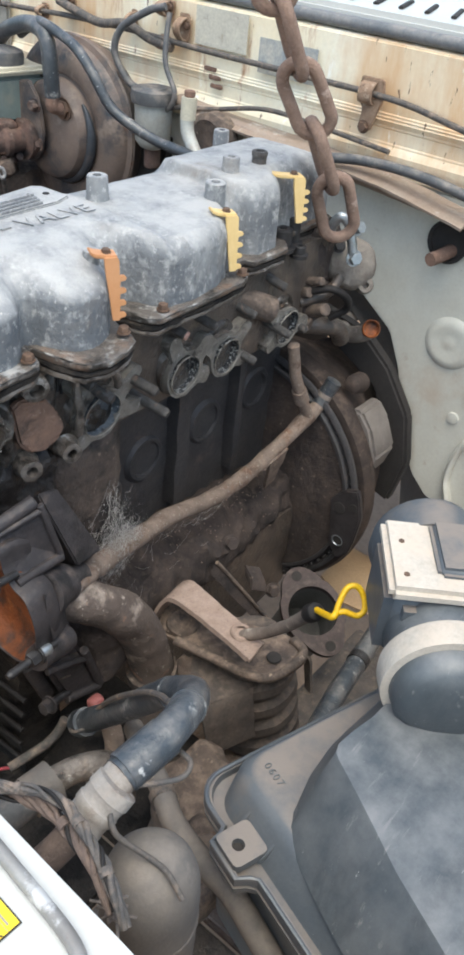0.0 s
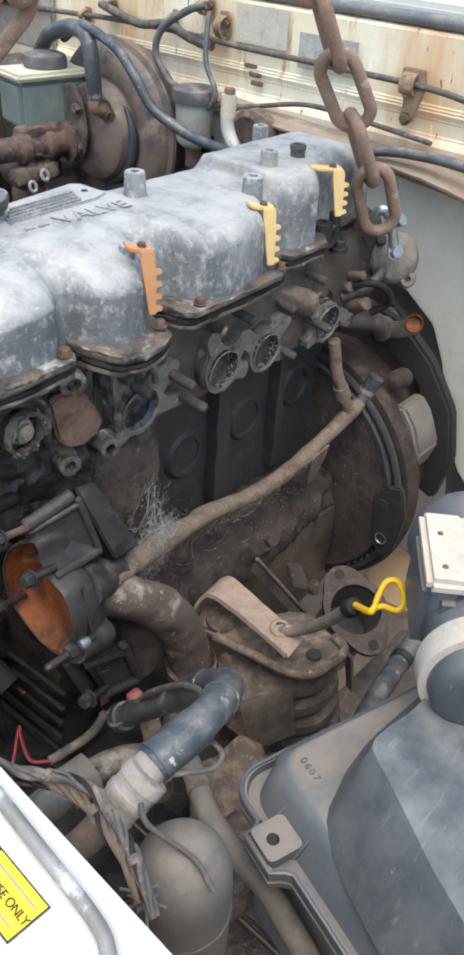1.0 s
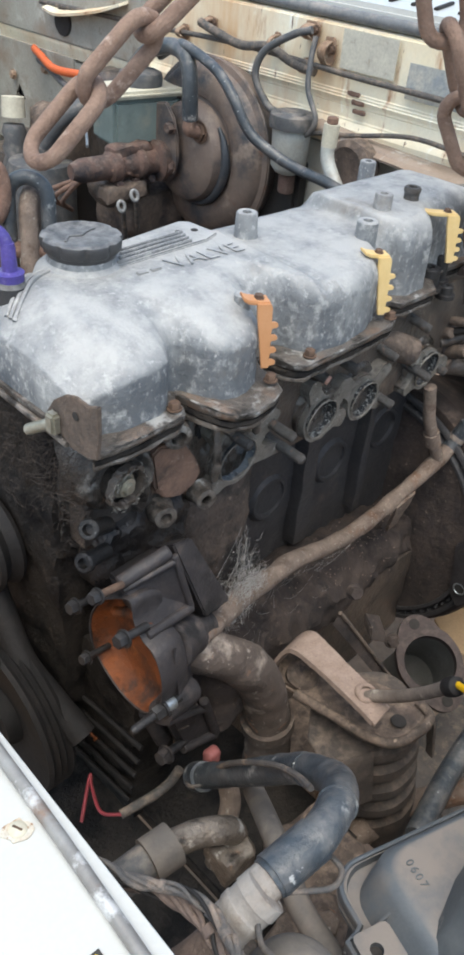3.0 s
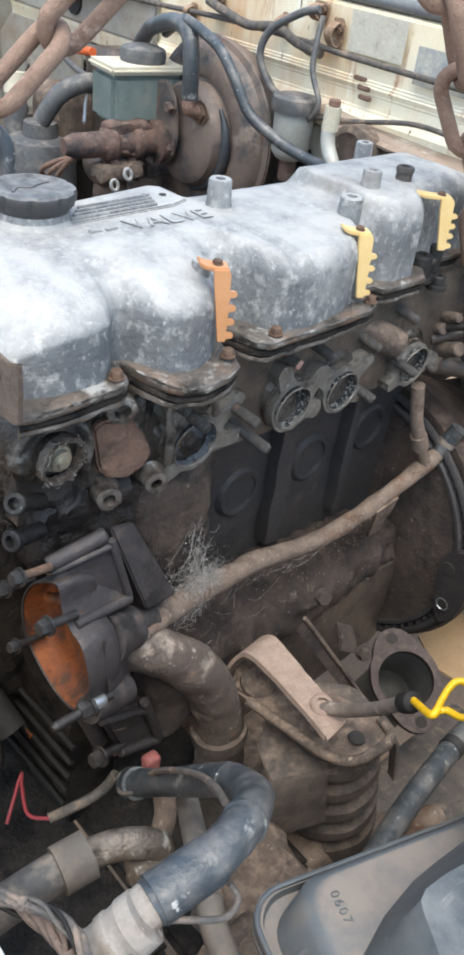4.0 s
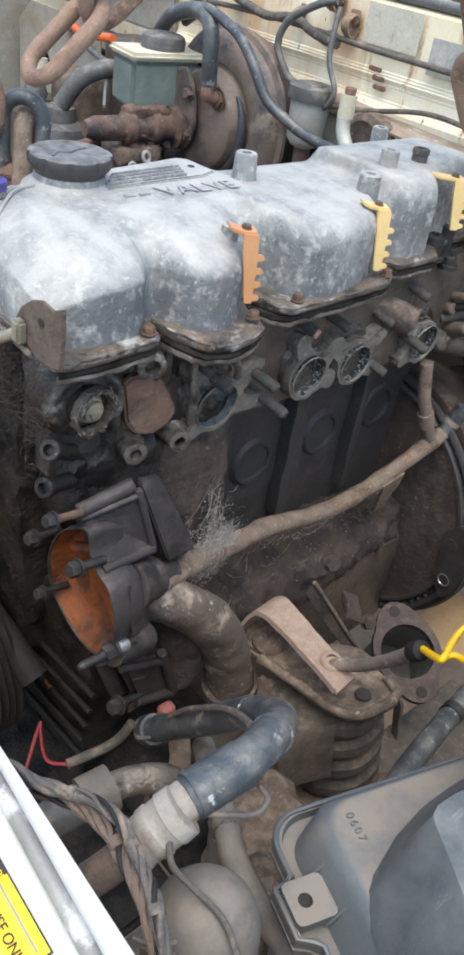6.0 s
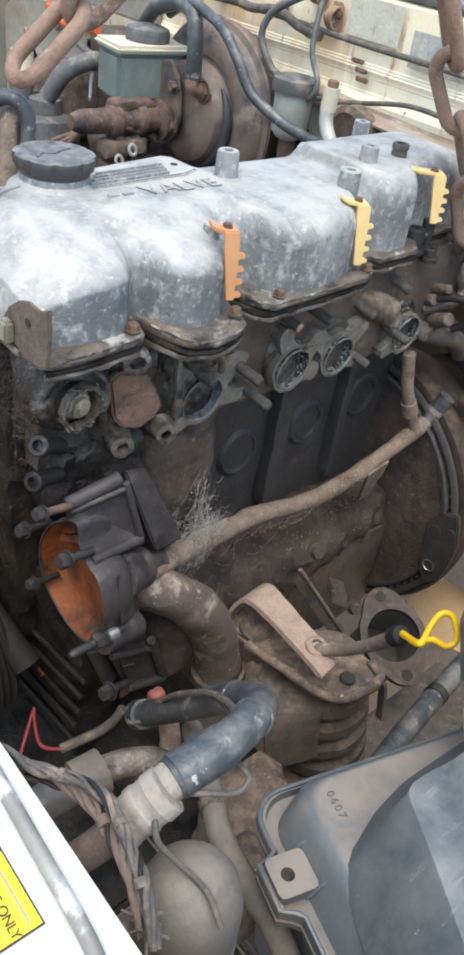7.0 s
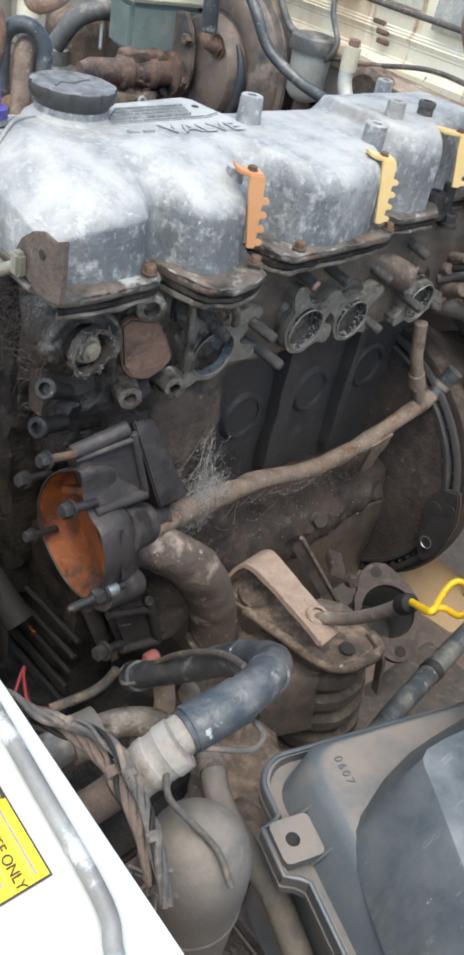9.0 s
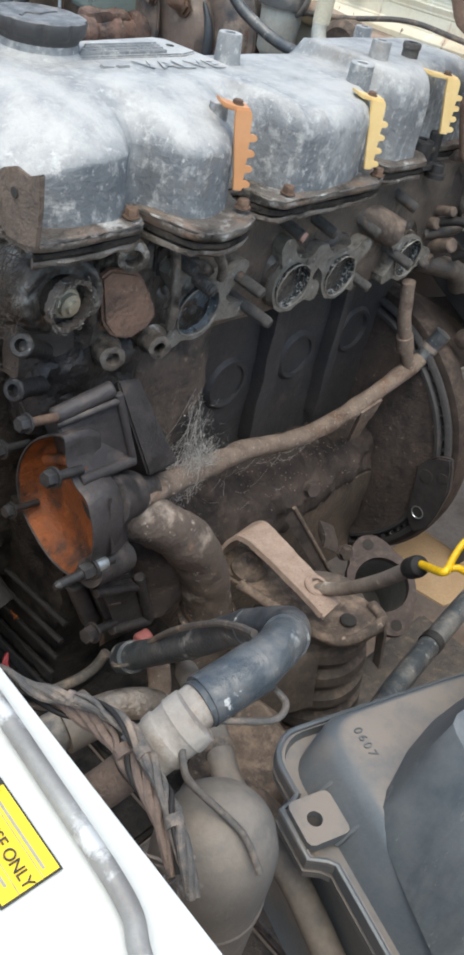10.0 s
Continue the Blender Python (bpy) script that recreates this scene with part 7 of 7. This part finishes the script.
part("reservoir_top", prism(bmesh.new(), [(0.308, 0.566), (0.424, 0.549), (0.436, 0.621), (0.320, 0.642)], (0.006, -0.008, 0.910), (1, 0, 0), (0, 1, 0), 0.010, 0.004), "ivory", res, "ivory top of reservoir")
part("reservoir_cap", lathe(bmesh.new(), (0.386, 0.590, 0.918), (0, 0, 1), [(0, 0.030), (0.012, 0.031), (0.018, 0.029), (0.021, 0.022), (0.021, 0)], 32), "rubber", res, "black screw cap")
part("level_mark", box(bmesh.new(), (0.406, 0.5475, 0.862), (0.004, 0.002, 0.016), 0.0004), "ink", res)
for p in ((0.295, 0.490, 0.809), (0.290, 0.512, 0.789)):
    a = V(p)
    ring = thing("ring_terminal", "bare ring terminal on a lead", "terminal", at=p)
    part("eye", sweep(bmesh.new(), [a + V((math.cos(t) * 0.72 + 0, math.sin(t) * 0.3 - 0.2 * math.cos(t), math.sin(t))) * 0.0062 for t in [2 * math.pi * k / 20 for k in range(20)]], 0.0025, 8, True), "alu_worn", ring)
    part("lead", tube([a + V((0.003, 0, -0.008)), a + V((0.012, 0.01, -0.025)), a + V((0.03, 0.03, -0.06))], 0.0035, 8), "loom", ring)
pipes = thing("brake_pipework", "brown steel brake pipes and dusty fittings", "brake pipes", at=(0.36, 0.6, 0.78))
part("fitting_block", lump((0.345, 0.585, 0.786), (0.09, 0.05, 0.04), 8, 0.005, 45, 0.015), "grease", pipes)
part("fitting_block", lump((0.40, 0.60, 0.745), (0.12, 0.09, 0.07), 8, 0.008, 40, 0.02), "dirtiron", pipes)
for k in range(3):
    part("brake_pipe", tube([(0.32 + 0.02 * k, 0.548, 0.812), (0.30 + 0.02 * k, 0.535, 0.83 - 0.006 * k), (0.27 + 0.015 * k, 0.56, 0.82), (0.27, 0.62 + 0.02 * k, 0.77), (0.34, 0.70, 0.72)], 0.0035, 8), "rust", pipes)
    part("pipe_nut", hexbolt(bmesh.new(), (0.31 + 0.028 * k, 0.545, 0.806), (-0.2, -1, 0.3), 0.0065, 0.010), "redbrown", pipes)
side = thing("heater_valve", "grimy dark unit behind the brake reservoir", "engine part", at=(0.45, 0.72, 0.70))
part("body", lump((0.455, 0.715, 0.82), (0.07, 0.15, 0.17), 10, 0.006, 30, 0.02), "grease", side)
part("body", lump((0.40, 0.80, 0.79), (0.09, 0.08, 0.12), 8, 0.006, 30, 0.02), "dirtiron", side)
part("hose_end", tube([(0.40, 0.70, 0.86), (0.36, 0.68, 0.875), (0.32, 0.69, 0.86), (0.30, 0.71, 0.82)], 0.013, 14), "rubber", side)
part("rod", tube([(0.30, 0.60, 0.845), (0.36, 0.68, 0.862), (0.45, 0.76, 0.872)], 0.0022, 6), "zinc", side)
loom("vacuum_hose", "thick blue-black vacuum hose over the booster", [(0.435, 0.665, 0.925), (0.42, 0.630, 0.945), (0.40, 0.588, 0.962), (0.39, 0.533, 0.977), (0.382, 0.495, 0.972), (0.378, 0.481, 0.952), (0.377, 0.478, 0.927), (0.380, 0.479, 0.898)], 0.0105, "hose", 0.0)
loom("vacuum_hose", "slim blue-black hose crossing the firewall", [(0.43, 0.60, 0.952), (0.41, 0.545, 0.975), (0.385, 0.502, 0.983), (0.385, 0.470, 0.976), (0.380, 0.431, 0.965), (0.375, 0.397, 0.943), (0.380, 0.370, 0.908), (0.390, 0.338, 0.889), (0.400, 0.304, 0.877), (0.400, 0.244, 0.872), (0.405, 0.20, 0.86)], 0.0068, "hose", 0.0)
loom("fuel_line", "grey line clipped along the firewall", [(0.488, 0.98, 0.965), (0.486, 0.70, 0.972), (0.484, 0.55, 0.978), (0.482, 0.42, 0.979), (0.483, 0.30, 0.976), (0.484, 0.15, 0.975), (0.486, 0.02, 0.972), (0.487, -0.10, 0.955), (0.488, -0.30, 0.945)], 0.0035, "loom", 0.0)
loom("fuel_line", "thin grey line dipping past the filter", [(0.46, 0.40, 0.865), (0.455, 0.37, 0.89), (0.462, 0.33, 0.905), (0.474, 0.28, 0.912), (0.478, 0.20, 0.928), (0.482, 0.13, 0.926), (0.484, 0.02, 0.918)], 0.003, "loom", 0.0)
loom("black_hose", "black hose lying on the firewall rail", [(0.44, 0.13, 0.892), (0.455, 0.09, 0.900), (0.466, 0.03, 0.907), (0.466, -0.05, 0.906), (0.464, -0.16, 0.89), (0.46, -0.3, 0.87)], 0.0060, "rubber", 0.0)
loom("filter_hose", "thin black hose looping to the filter", [(0.47, 0.362, 1.018), (0.462, 0.385, 1.010), (0.455, 0.425, 0.985), (0.452, 0.435, 0.955), (0.455, 0.415, 0.925), (0.458, 0.395, 0.915)], 0.0048, "rubber", 0.0)
loom("filter_hose", "thin black hose hanging by the filter", [(0.47, 0.355, 1.012), (0.462, 0.352, 0.985), (0.455, 0.345, 0.955), (0.452, 0.325, 0.925), (0.455, 0.335, 0.905), (0.46, 0.36, 0.893)], 0.0035, "rubber", 0.0)

filt = thing("fuel_filter", "hazy white fuel filter with black cap", "filter", at=(0.45, 0.36, 0.84))
part("bowl", lathe(bmesh.new(), (0.457, 0.366, 0.845), (0, 0, 1), [(0, 0.010), (0.004, 0.018), (0.012, 0.024), (0.055, 0.0255), (0.07, 0.026)], 32), "jar", filt)
part("cap", lathe(bmesh.new(), (0.457, 0.366, 0.905), (0, 0, 1), [(0, 0.030), (0.008, 0.031), (0.016, 0.030), (0.018, 0.026), (0.0175, 0.018), (0.020, 0.016), (0.020, 0)], 32), "rubber", filt, "black filter cap")
part("nozzle", cyl(bmesh.new(), (0.457, 0.366, 0.82), (0.457, 0.366, 0.848), 0.011, 16), "redbrown", filt)
elb = thing("water_elbow_pipe", "pale metal elbow pipe with capped end", "pipe", at=(0.42, 0.26, 0.87))
part("pipe", tube([(0.42, 0.272, 0.928), (0.418, 0.272, 0.91), (0.416, 0.268, 0.893), (0.412, 0.252, 0.875), (0.405, 0.235, 0.862), (0.39, 0.22, 0.85)], 0.0085, 16), "jar", elb)
part("sleeve", tube([(0.4203, 0.272, 0.934), (0.419, 0.272, 0.908)], 0.0098, 16, 3), "ivory", elb)
part("tip", cyl(bmesh.new(), (0.4203, 0.272, 0.934), (0.4206, 0.272, 0.942), 0.007, 14), "rust", elb)
hump = thing("firewall_hump", "dusty dark casting below the rail", "casting", at=(0.46, 0.24, 0.86))
part("casting", lathe(bmesh.new(), (0.47, 0.262, 0.88), (-1, 0, 0), [(0, 0.034), (0.02, 0.034), (0.025, 0.026), (0.022, 0.015), (0.022, 0)], 30), "dirtiron", hump)

for y, z, w, h in ((0.382, 1.013, 0.026, 0.022), (0.350, 0.994, 0.020, 0.034), (0.383, 0.972, 0.018, 0.020), (0.440, 0.990, 0.011, 0.026), (0.566, 0.994, 0.022, 0.018), (0.62, 0.975, 0.015, 0.020)):
    clip = thing("pipe_clip", "rust-stained pipe clip screwed to the firewall", "clip", "pipe clips", at=(0.49, y, z))
    part("clip_base", rough_up(prism(bmesh.new(), [(-w / 2, -h / 2), (w * 0.3, -h / 2), (w / 2, -h * 0.2), (w / 2, h * 0.35), (w * 0.3, h / 2), (-w * 0.4, h / 2)], (0.496, y, z), (0, -1, 0), (0, 0, 1), 0.004, 0.001), 0.0008, 150), "clipstain", clip)
    part("clip_loop", ribbon([(0.494, y, z - h * 0.40), (0.486, y, z - h * 0.36), (0.478, y, z - h * 0.12), (0.478, y, z + h * 0.12), (0.486, y, z + h * 0.3), (0.494, y, z + h * 0.36)], (0, 1, 0), w * 0.55, 0.0018), "clipstain", clip)
    part("clip_screw", hexbolt(bmesh.new(), (0.491, y - w * 0.34, z + h * 0.12), (-1, 0, 0), 0.0042, 0.004), "boltrust", clip)
loom("clamp_line", "stiff grey pipe ending in a rusty fitting", [(0.480, 0.575, 0.995), (0.478, 0.54, 0.988), (0.478, 0.49, 0.980), (0.479, 0.44, 0.986), (0.480, 0.40, 0.975), (0.482, 0.36, 0.970)], 0.0058, "loom", 0.0)
big = thing("bracket_clip", "long rusty clip bracket on the firewall", "clip", "pipe clips", at=(0.49, 0.06, 0.95))
part("bracket", rough_up(prism(bmesh.new(), [(-0.010, 0.936), (0.006, 0.934), (0.012, 0.955), (0.018, 0.975), (0.014, 0.990), (-0.014, 0.990), (-0.016, 0.972), (-0.008, 0.955)], (0.490, 0.058, 0), (0, -1, 0), (0, 0, 1), 0.005, 0.001), 0.0008, 120), "clipstain", big)
part("loop", ribbon([(0.488, 0.060, 0.962), (0.479, 0.060, 0.965), (0.476, 0.060, 0.973), (0.479, 0.060, 0.982), (0.488, 0.060, 0.986)], (0, 1, 0), 0.018, 0.002), "clipstain", big)
part("bolt", hexbolt(bmesh.new(), (0.4825, 0.058, 0.938), (-1, 0, 0), 0.006, 0.005), "boltrust", big)
for y, z in ((0.292, 0.946), (0.288, 0.936), (0.30, 0.955)):
    part("rust_lump", lump((0.491, y, z), (0.004, 0.020, 0.006), 4, 0.0010, 150, 0.002), "rust", big)

led = thing("firewall_ledge", "wide brown-pink dusty ledge along the firewall", "ledge", at=(0.48, 0.18, 0.90))
part("ledge", rough_up(ribbon([(0.480, 0.30, 0.905), (0.478, 0.20, 0.901), (0.476, 0.10, 0.896), (0.474, 0.0, 0.888), (0.472, -0.10, 0.872)], (1, 0, 0.25), 0.036, 0.003), 0.0008, 60), "rail", led)

# stickers on the plenum
for y0, y1, z0, z1, m, label in ((0.330, 0.246, 0.980, 1.024, "paper", "weathered silver sticker with faded print"), (0.226, 0.140, 0.965, 1.004, "paperdark", "weathered blue-grey data plate")):
    st = thing("data_sticker", label, "sticker", at=(0.495, (y0 + y1) / 2, z0))
    part("sheet", prism(bmesh.new(), [(0, 0), (y0 - y1, 0), (y0 - y1, z1 - z0), (0, z1 - z0)], (0.4935, y0, z0), (0, -1, 0), (0, 0, 1), 0.001), m, st, smooth=0)
    random.seed(7)
    for k in range(7):
        bm = bmesh.new()
        u = 0.005
        while u < y0 - y1 - 0.014:
            w = random.uniform(0.002, 0.008)
            if random.random() < 0.72:
                prism(bm, [(u, 0), (u + w, 0), (u + w, 0.0019), (u, 0.0019)], (0.4931, y0, z0 + 0.004 + 0.0052 * k), (0, -1, 0), (0, 0, 1), 0.0004)
            u += w + random.uniform(0.001, 0.004)
        part("print_line", bm, "bar", st, smooth=0)

# far side of the engine bay
far = thing("wing_bracket", "cream painted bracket under the far cowl", "bracket", at=(0.49, 0.85, 0.95))
part("shelf", ribbon([(0.488, 0.955, 0.962), (0.480, 0.90, 0.960), (0.478, 0.80, 0.978), (0.485, 0.745, 0.995)], (1, 0, 0.2), 0.030, 0.004), "cream", far)
# panel over the cream plenum, its grey stands for shade in this corner
slab("bulkhead_upper", 0.4885, 0.4975, 0.70, 1.128, 0.912, 1.07, "shadedwing", car, 0.003, "cream bulkhead panel greyed by the shade put into its colour")
plate = part("bulkhead_plate", rough_up(plate_with_hole(bmesh.new(), [(-0.13, -0.09), (0.13, -0.09), (0.13, 0.05), (0.09, 0.085), (-0.13, 0.085)], circle(0.017, 5, cx=0.03, cy=0.0), (0.462, 0.985, 0.815), (0, 1, 0), (0, 0, 1), 0.004), 0.001, 30), "shadedwing", car, "grey painted plate with holes")
for y, z in ((0.93, 0.872), (1.03, 0.845), (0.91, 0.765)):
    part("plate_bolt", hexbolt(bmesh.new(), (0.458, y, z), (-1, 0, 0), 0.007, 0.006), "clipstain", plate)
holes = thing("firewall_grommet", "dark round grommet in the firewall", "grommet", at=(0.495, 0.91, 0.94))
part("disc", lathe(bmesh.new(), (0.4885, 0.915, 0.944), (-1, 0, 0), [(0, 0.022), (0.004, 0.021), (0.004, 0)], 26), "dark", holes)
for p, r, m in (((0.34, 0.78, 0.74), 0.055, "rubber"), ((0.20, 0.72, 0.70), 0.045, "dirtiron"), ((0.40, 0.92, 0.72), 0.06, "grease")):
    o = thing("accessory_unit", "grimy unit on the far side of the bay", "engine part", at=p)
    part("housing", lathe(bmesh.new(), (p[0], p[1], p[2] - 0.08), (0, 0, 1), [(0, r), (0.10, r), (0.115, r * 0.9), (0.12, r * 0.5), (0.14, r * 0.45), (0.14, 0)], 28), m, o)
loom("orange_cable", "orange sheathed cable on the far side", [(0.47, 0.98, 0.895), (0.43, 0.90, 0.90), (0.39, 0.80, 0.90), (0.38, 0.70, 0.91)], 0.006, "orangewire", 0.0)
loom("black_lead", "black lead beside orange cable", [(0.47, 0.97, 0.88), (0.43, 0.88, 0.885), (0.38, 0.76, 0.885), (0.36, 0.68, 0.88)], 0.005, "rubber", 0.0)
ribbed = thing("ribbed_sleeve", "black ribbed sleeve with pale collar", "hose", at=(0.36, 0.86, 0.74))
part("sleeve", lathe(bmesh.new(), (0.33, 0.84, 0.72), (0.1, 0.1, 1), [(0.012 * k, 0.020 if k % 2 else 0.016) for k in range(9)], 20), "rubber", ribbed)
part("collar", lathe(bmesh.new(), (0.341, 0.851, 0.825), (0.1, 0.1, 1), [(0, 0.019), (0.03, 0.018)], 20), "ivory", ribbed)

# ---------------------------------------------------------------- chain
def link_ring(wire, length, width):
    h, w = length / 2 - wire, width / 2 - wire
    s = h - w
    pts = []
    for k in range(12):
        a = math.pi * k / 11
        pts.append(V((w * math.cos(a), 0, s + w * math.sin(a))))
    for k in range(12):
        a = math.pi + math.pi * k / 11
        pts.append(V((w * math.cos(a), 0, -s + w * math.sin(a))))
    return rough_up(sweep(bmesh.new(), pts, wire, 12, True), 0.0006, 90)


link_bm = link_ring(0.0063, 0.086, 0.046)
link_me = bpy.data.meshes.new("link")
link_bm.to_mesh(link_me)
link_bm.free()
link_me.materials.append(M["chainrust"])
link_me.shade_smooth()


def chain(name, label, p0, p1, turn, count):
    p0, p1 = V(p0), V(p1)
    ob = thing(name, label, "chain", "lifting chains", at=p0)
    d = (p1 - p0).normalized()
    q = d.to_track_quat("Z", "Y").to_matrix().to_4x4()
    for k in range(count):
        l = new("link", link_me)
        l.parent = ob
        a = radians(turn + 90 * (k % 2) + 14 * math.sin(2.3 * k))
        l.matrix_local = Matrix.Translation(d * (0.047 + 0.0615 * k)) @ q @ Matrix.Rotation(a, 4, "Z") @ Matrix.Rotation(radians(5 * math.sin(1.7 * k + 1)), 4, "Y")
    return ob


APEX = (0.154, 0.062, 1.273)
chain("lifting_chain", "rusty lifting chain hooked to the rear of the engine", (0.366, -0.010, 0.846), APEX, 62, 7)
chain("lifting_chain", "rusty lifting chain shackled to the front of the engine", (-0.0591, 0.1896, 0.9751), (0.061, 0.135, 1.107), 20, 8)
sh = thing("shackle", "blue-black steel shackle on the front lifting eye", "shackle", at=(-0.042, 0.20, 0.93))
SC, SR, SU = V((-0.047, 0.205, 0.962)), V((0.68, -0.73, 0)), V((0.10, 0.11, 0.99))
bow = [SC + SR * -0.0165 + SU * -0.062, SC + SR * -0.0165 + SU * -0.02] + [SC + SR * (-0.0165 * math.cos(a)) + SU * (0.0165 * math.sin(a) - 0.0165) for a in [math.pi * k / 8 for k in range(9)]] + [SC + SR * 0.0165 + SU * -0.02, SC + SR * 0.0165 + SU * -0.062]
part("bow", tube(bow, 0.0062, 16, 2), "hose", sh)
part("pin", cyl(bmesh.new(), SC + SR * -0.028 + SU * -0.058, SC + SR * 0.028 + SU * -0.058, 0.007, 16), "rust", sh)
part("lifting_eye", tube([SC + SU * -0.10 + V((-0.012, -0.01, 0)), SC + SU * -0.06 + V((-0.004, -0.006, 0)), SC + SU * -0.024, SC + SU * -0.018 + V((0.012, 0.012, 0)), SC + SU * -0.05 + V((0.022, 0.022, 0))], 0.0078, 14), "dustpipe", sh)
part("side_ring", sweep(bmesh.new(), smooth_path([SC + SR * x + SU * z + V((-0.008, -0.008, 0)) for x, z in ((-0.030, -0.035), (-0.046, -0.025), (-0.050, 0.0), (-0.036, 0.012), (-0.020, 0.006), (-0.018, -0.018))], 6, True), 0.0065, 12, True), "rust", sh)

# ---------------------------------------------------------------- cobwebs and crumbs of dirt
web = tagged(new("cobweb_root"), "grey dusty cobweb strung beside the pump housing", "cobweb", kind="stuff")
random.seed(11)
bm = bmesh.new()
WEB = [V((-0.004, -0.024, 0.722)), V((-0.038, -0.032, 0.686)), V((0.014, -0.030, 0.662)), V((-0.012, -0.034, 0.655)), V((-0.006, -0.030, 0.615)), V((-0.030, -0.040, 0.640)), V((0.03, -0.024, 0.640))]


def web_point():
    a, b, c = random.choice(((0, 2, 3), (2, 3, 6), (1, 3, 5), (3, 4, 5), (2, 3, 6), (2, 3, 5), (3, 4, 6), (2, 4, 6)))
    p, q = sorted((random.random(), random.random()))
    o = WEB[a] * p + WEB[b] * (q - p) + WEB[c] * (1 - q)
    return o + V((random.gauss(0, 1), random.gauss(0, 0.6), random.gauss(0, 1))) * 0.0065


for k in range(1500):
    a = web_point()
    b = a + V((random.gauss(0, 1), random.gauss(0, 0.5), random.gauss(0, 1))) * 0.0042
    mid = a.lerp(b, 0.5) + V((random.uniform(-0.002, 0.002), random.uniform(-0.002, 0.002), random.uniform(-0.0025, 0.0015)))
    sweep(bm, smooth_path([a, mid, b], 4), random.uniform(0.00005, 0.0001), 3, caps=False)
for k in range(5):
    a, b = random.choice(WEB) + V((random.uniform(-0.01, 0.01), 0, random.uniform(-0.01, 0.01))), random.choice(WEB)
    sweep(bm, smooth_path([a, a.lerp(b, 0.5) + V((random.uniform(-0.006, 0.006), 0.003, -0.010)), b], 6), random.uniform(0.00006, 0.00012), 3, caps=False)
for k in range(34):
    a = V((-0.010 + 0.018 * random.random(), -0.028, 0.722 - 0.06 * random.random())) + V((random.gauss(0, 0.004), random.gauss(0, 0.002), 0))
    b = V((-0.046 + 0.046 * random.random(), -0.046, 0.690 - 0.070 * random.random()))
    mid = a.lerp(b, random.uniform(0.3, 0.7)) + V((random.gauss(0, 0.005), 0.002, random.gauss(-0.004, 0.005)))
    sweep(bm, smooth_path([a, mid, b], 6), random.uniform(0.00005, 0.00011), 3, caps=False)
for k in range(60):
    bmesh.ops.create_icosphere(bm, subdivisions=1, radius=random.uniform(0.0003, 0.0008), matrix=Matrix.Translation(web_point()))
for k in range(40):
    x = random.uniform(-0.02, 0.20)
    a = V((x, random.uniform(-0.022, -0.010), 0.612 - 0.04 * max(0, x) - random.uniform(0.0, 0.07)))
    b = a + V((random.uniform(-0.022, 0.022), random.uniform(-0.006, 0.006), random.uniform(-0.016, 0.012)))
    sweep(bm, smooth_path([a, a.lerp(b, 0.5) + V((0, 0.0, -0.003)), b], 3), random.uniform(0.00007, 0.00013), 3, caps=False)
me = bpy.data.meshes.new("cobweb")
bm.to_mesh(me)
bm.free()
me.materials.append(M["web"])
bpy.data.objects.remove(web)
tagged(new("cobweb", me), "grey dusty cobweb strung beside the pump housing", "cobweb", kind="stuff")

random.seed(7)
bm = bmesh.new()
pipe_line = smooth_path(PIPE, 12)
for k in range(420):
    a = random.gauss(0, 0.7)
    if random.random() < 0.6:
        c = random.choice(pipe_line) + V((random.uniform(-0.004, 0.004), -0.0093 * math.sin(a) - 0.002, 0.0093 * math.cos(a)))
    else:
        x = random.uniform(0.02, 0.30)
        c = V((x, 0.036 - 0.053 * math.sin(0.5 + 0.6 * a), 0.508 - 0.07 * x + 0.053 * math.cos(0.5 + 0.6 * a)))
    r = random.uniform(0.0004, 0.0011)
    vs = [bm.verts.new(c + V(p) * r * random.uniform(0.7, 1.3)) for p in ((1, 0, 0), (-1, 0, 0), (0, 1, 0), (0, -1, 0), (0, 0, 1), (0, 0, -1))]
    for a, b, d in ((0, 2, 4), (2, 1, 4), (1, 3, 4), (3, 0, 4), (2, 0, 5), (1, 2, 5), (3, 1, 5), (0, 3, 5)):
        bm.faces.new((vs[a], vs[b], vs[d]))
tagged(part("dirt_crumbs", bm, "strap"), "crumbs of pale dry dirt on pipe and block", "dirt", kind="stuff")

random.seed(21)
bm = bmesh.new()
for k in range(900):
    y, z = random.uniform(-0.01, 0.14), random.uniform(0.76, 0.858)
    if random.random() < 0.5:
        y, z = random.uniform(-0.016, 0.085), random.uniform(0.795, 0.856)
    a = V((-0.151 - random.uniform(0.0, 0.005), y, z))
    lean = random.gauss(-0.75, 0.5)
    b = a + V((random.uniform(-0.003, 0.001), math.cos(lean) * 0.010, math.sin(lean) * 0.010)) * random.uniform(0.3, 1.8)
    sweep(bm, [a, a.lerp(b, 0.5) + V((-0.0010, 0, 0.0008)), b], random.uniform(0.00010, 0.00026), 4, caps=False)
tagged(part("straw_dirt", bm, "straw"), "straw and fibres caked on the timing cover", "dirt", kind="stuff")
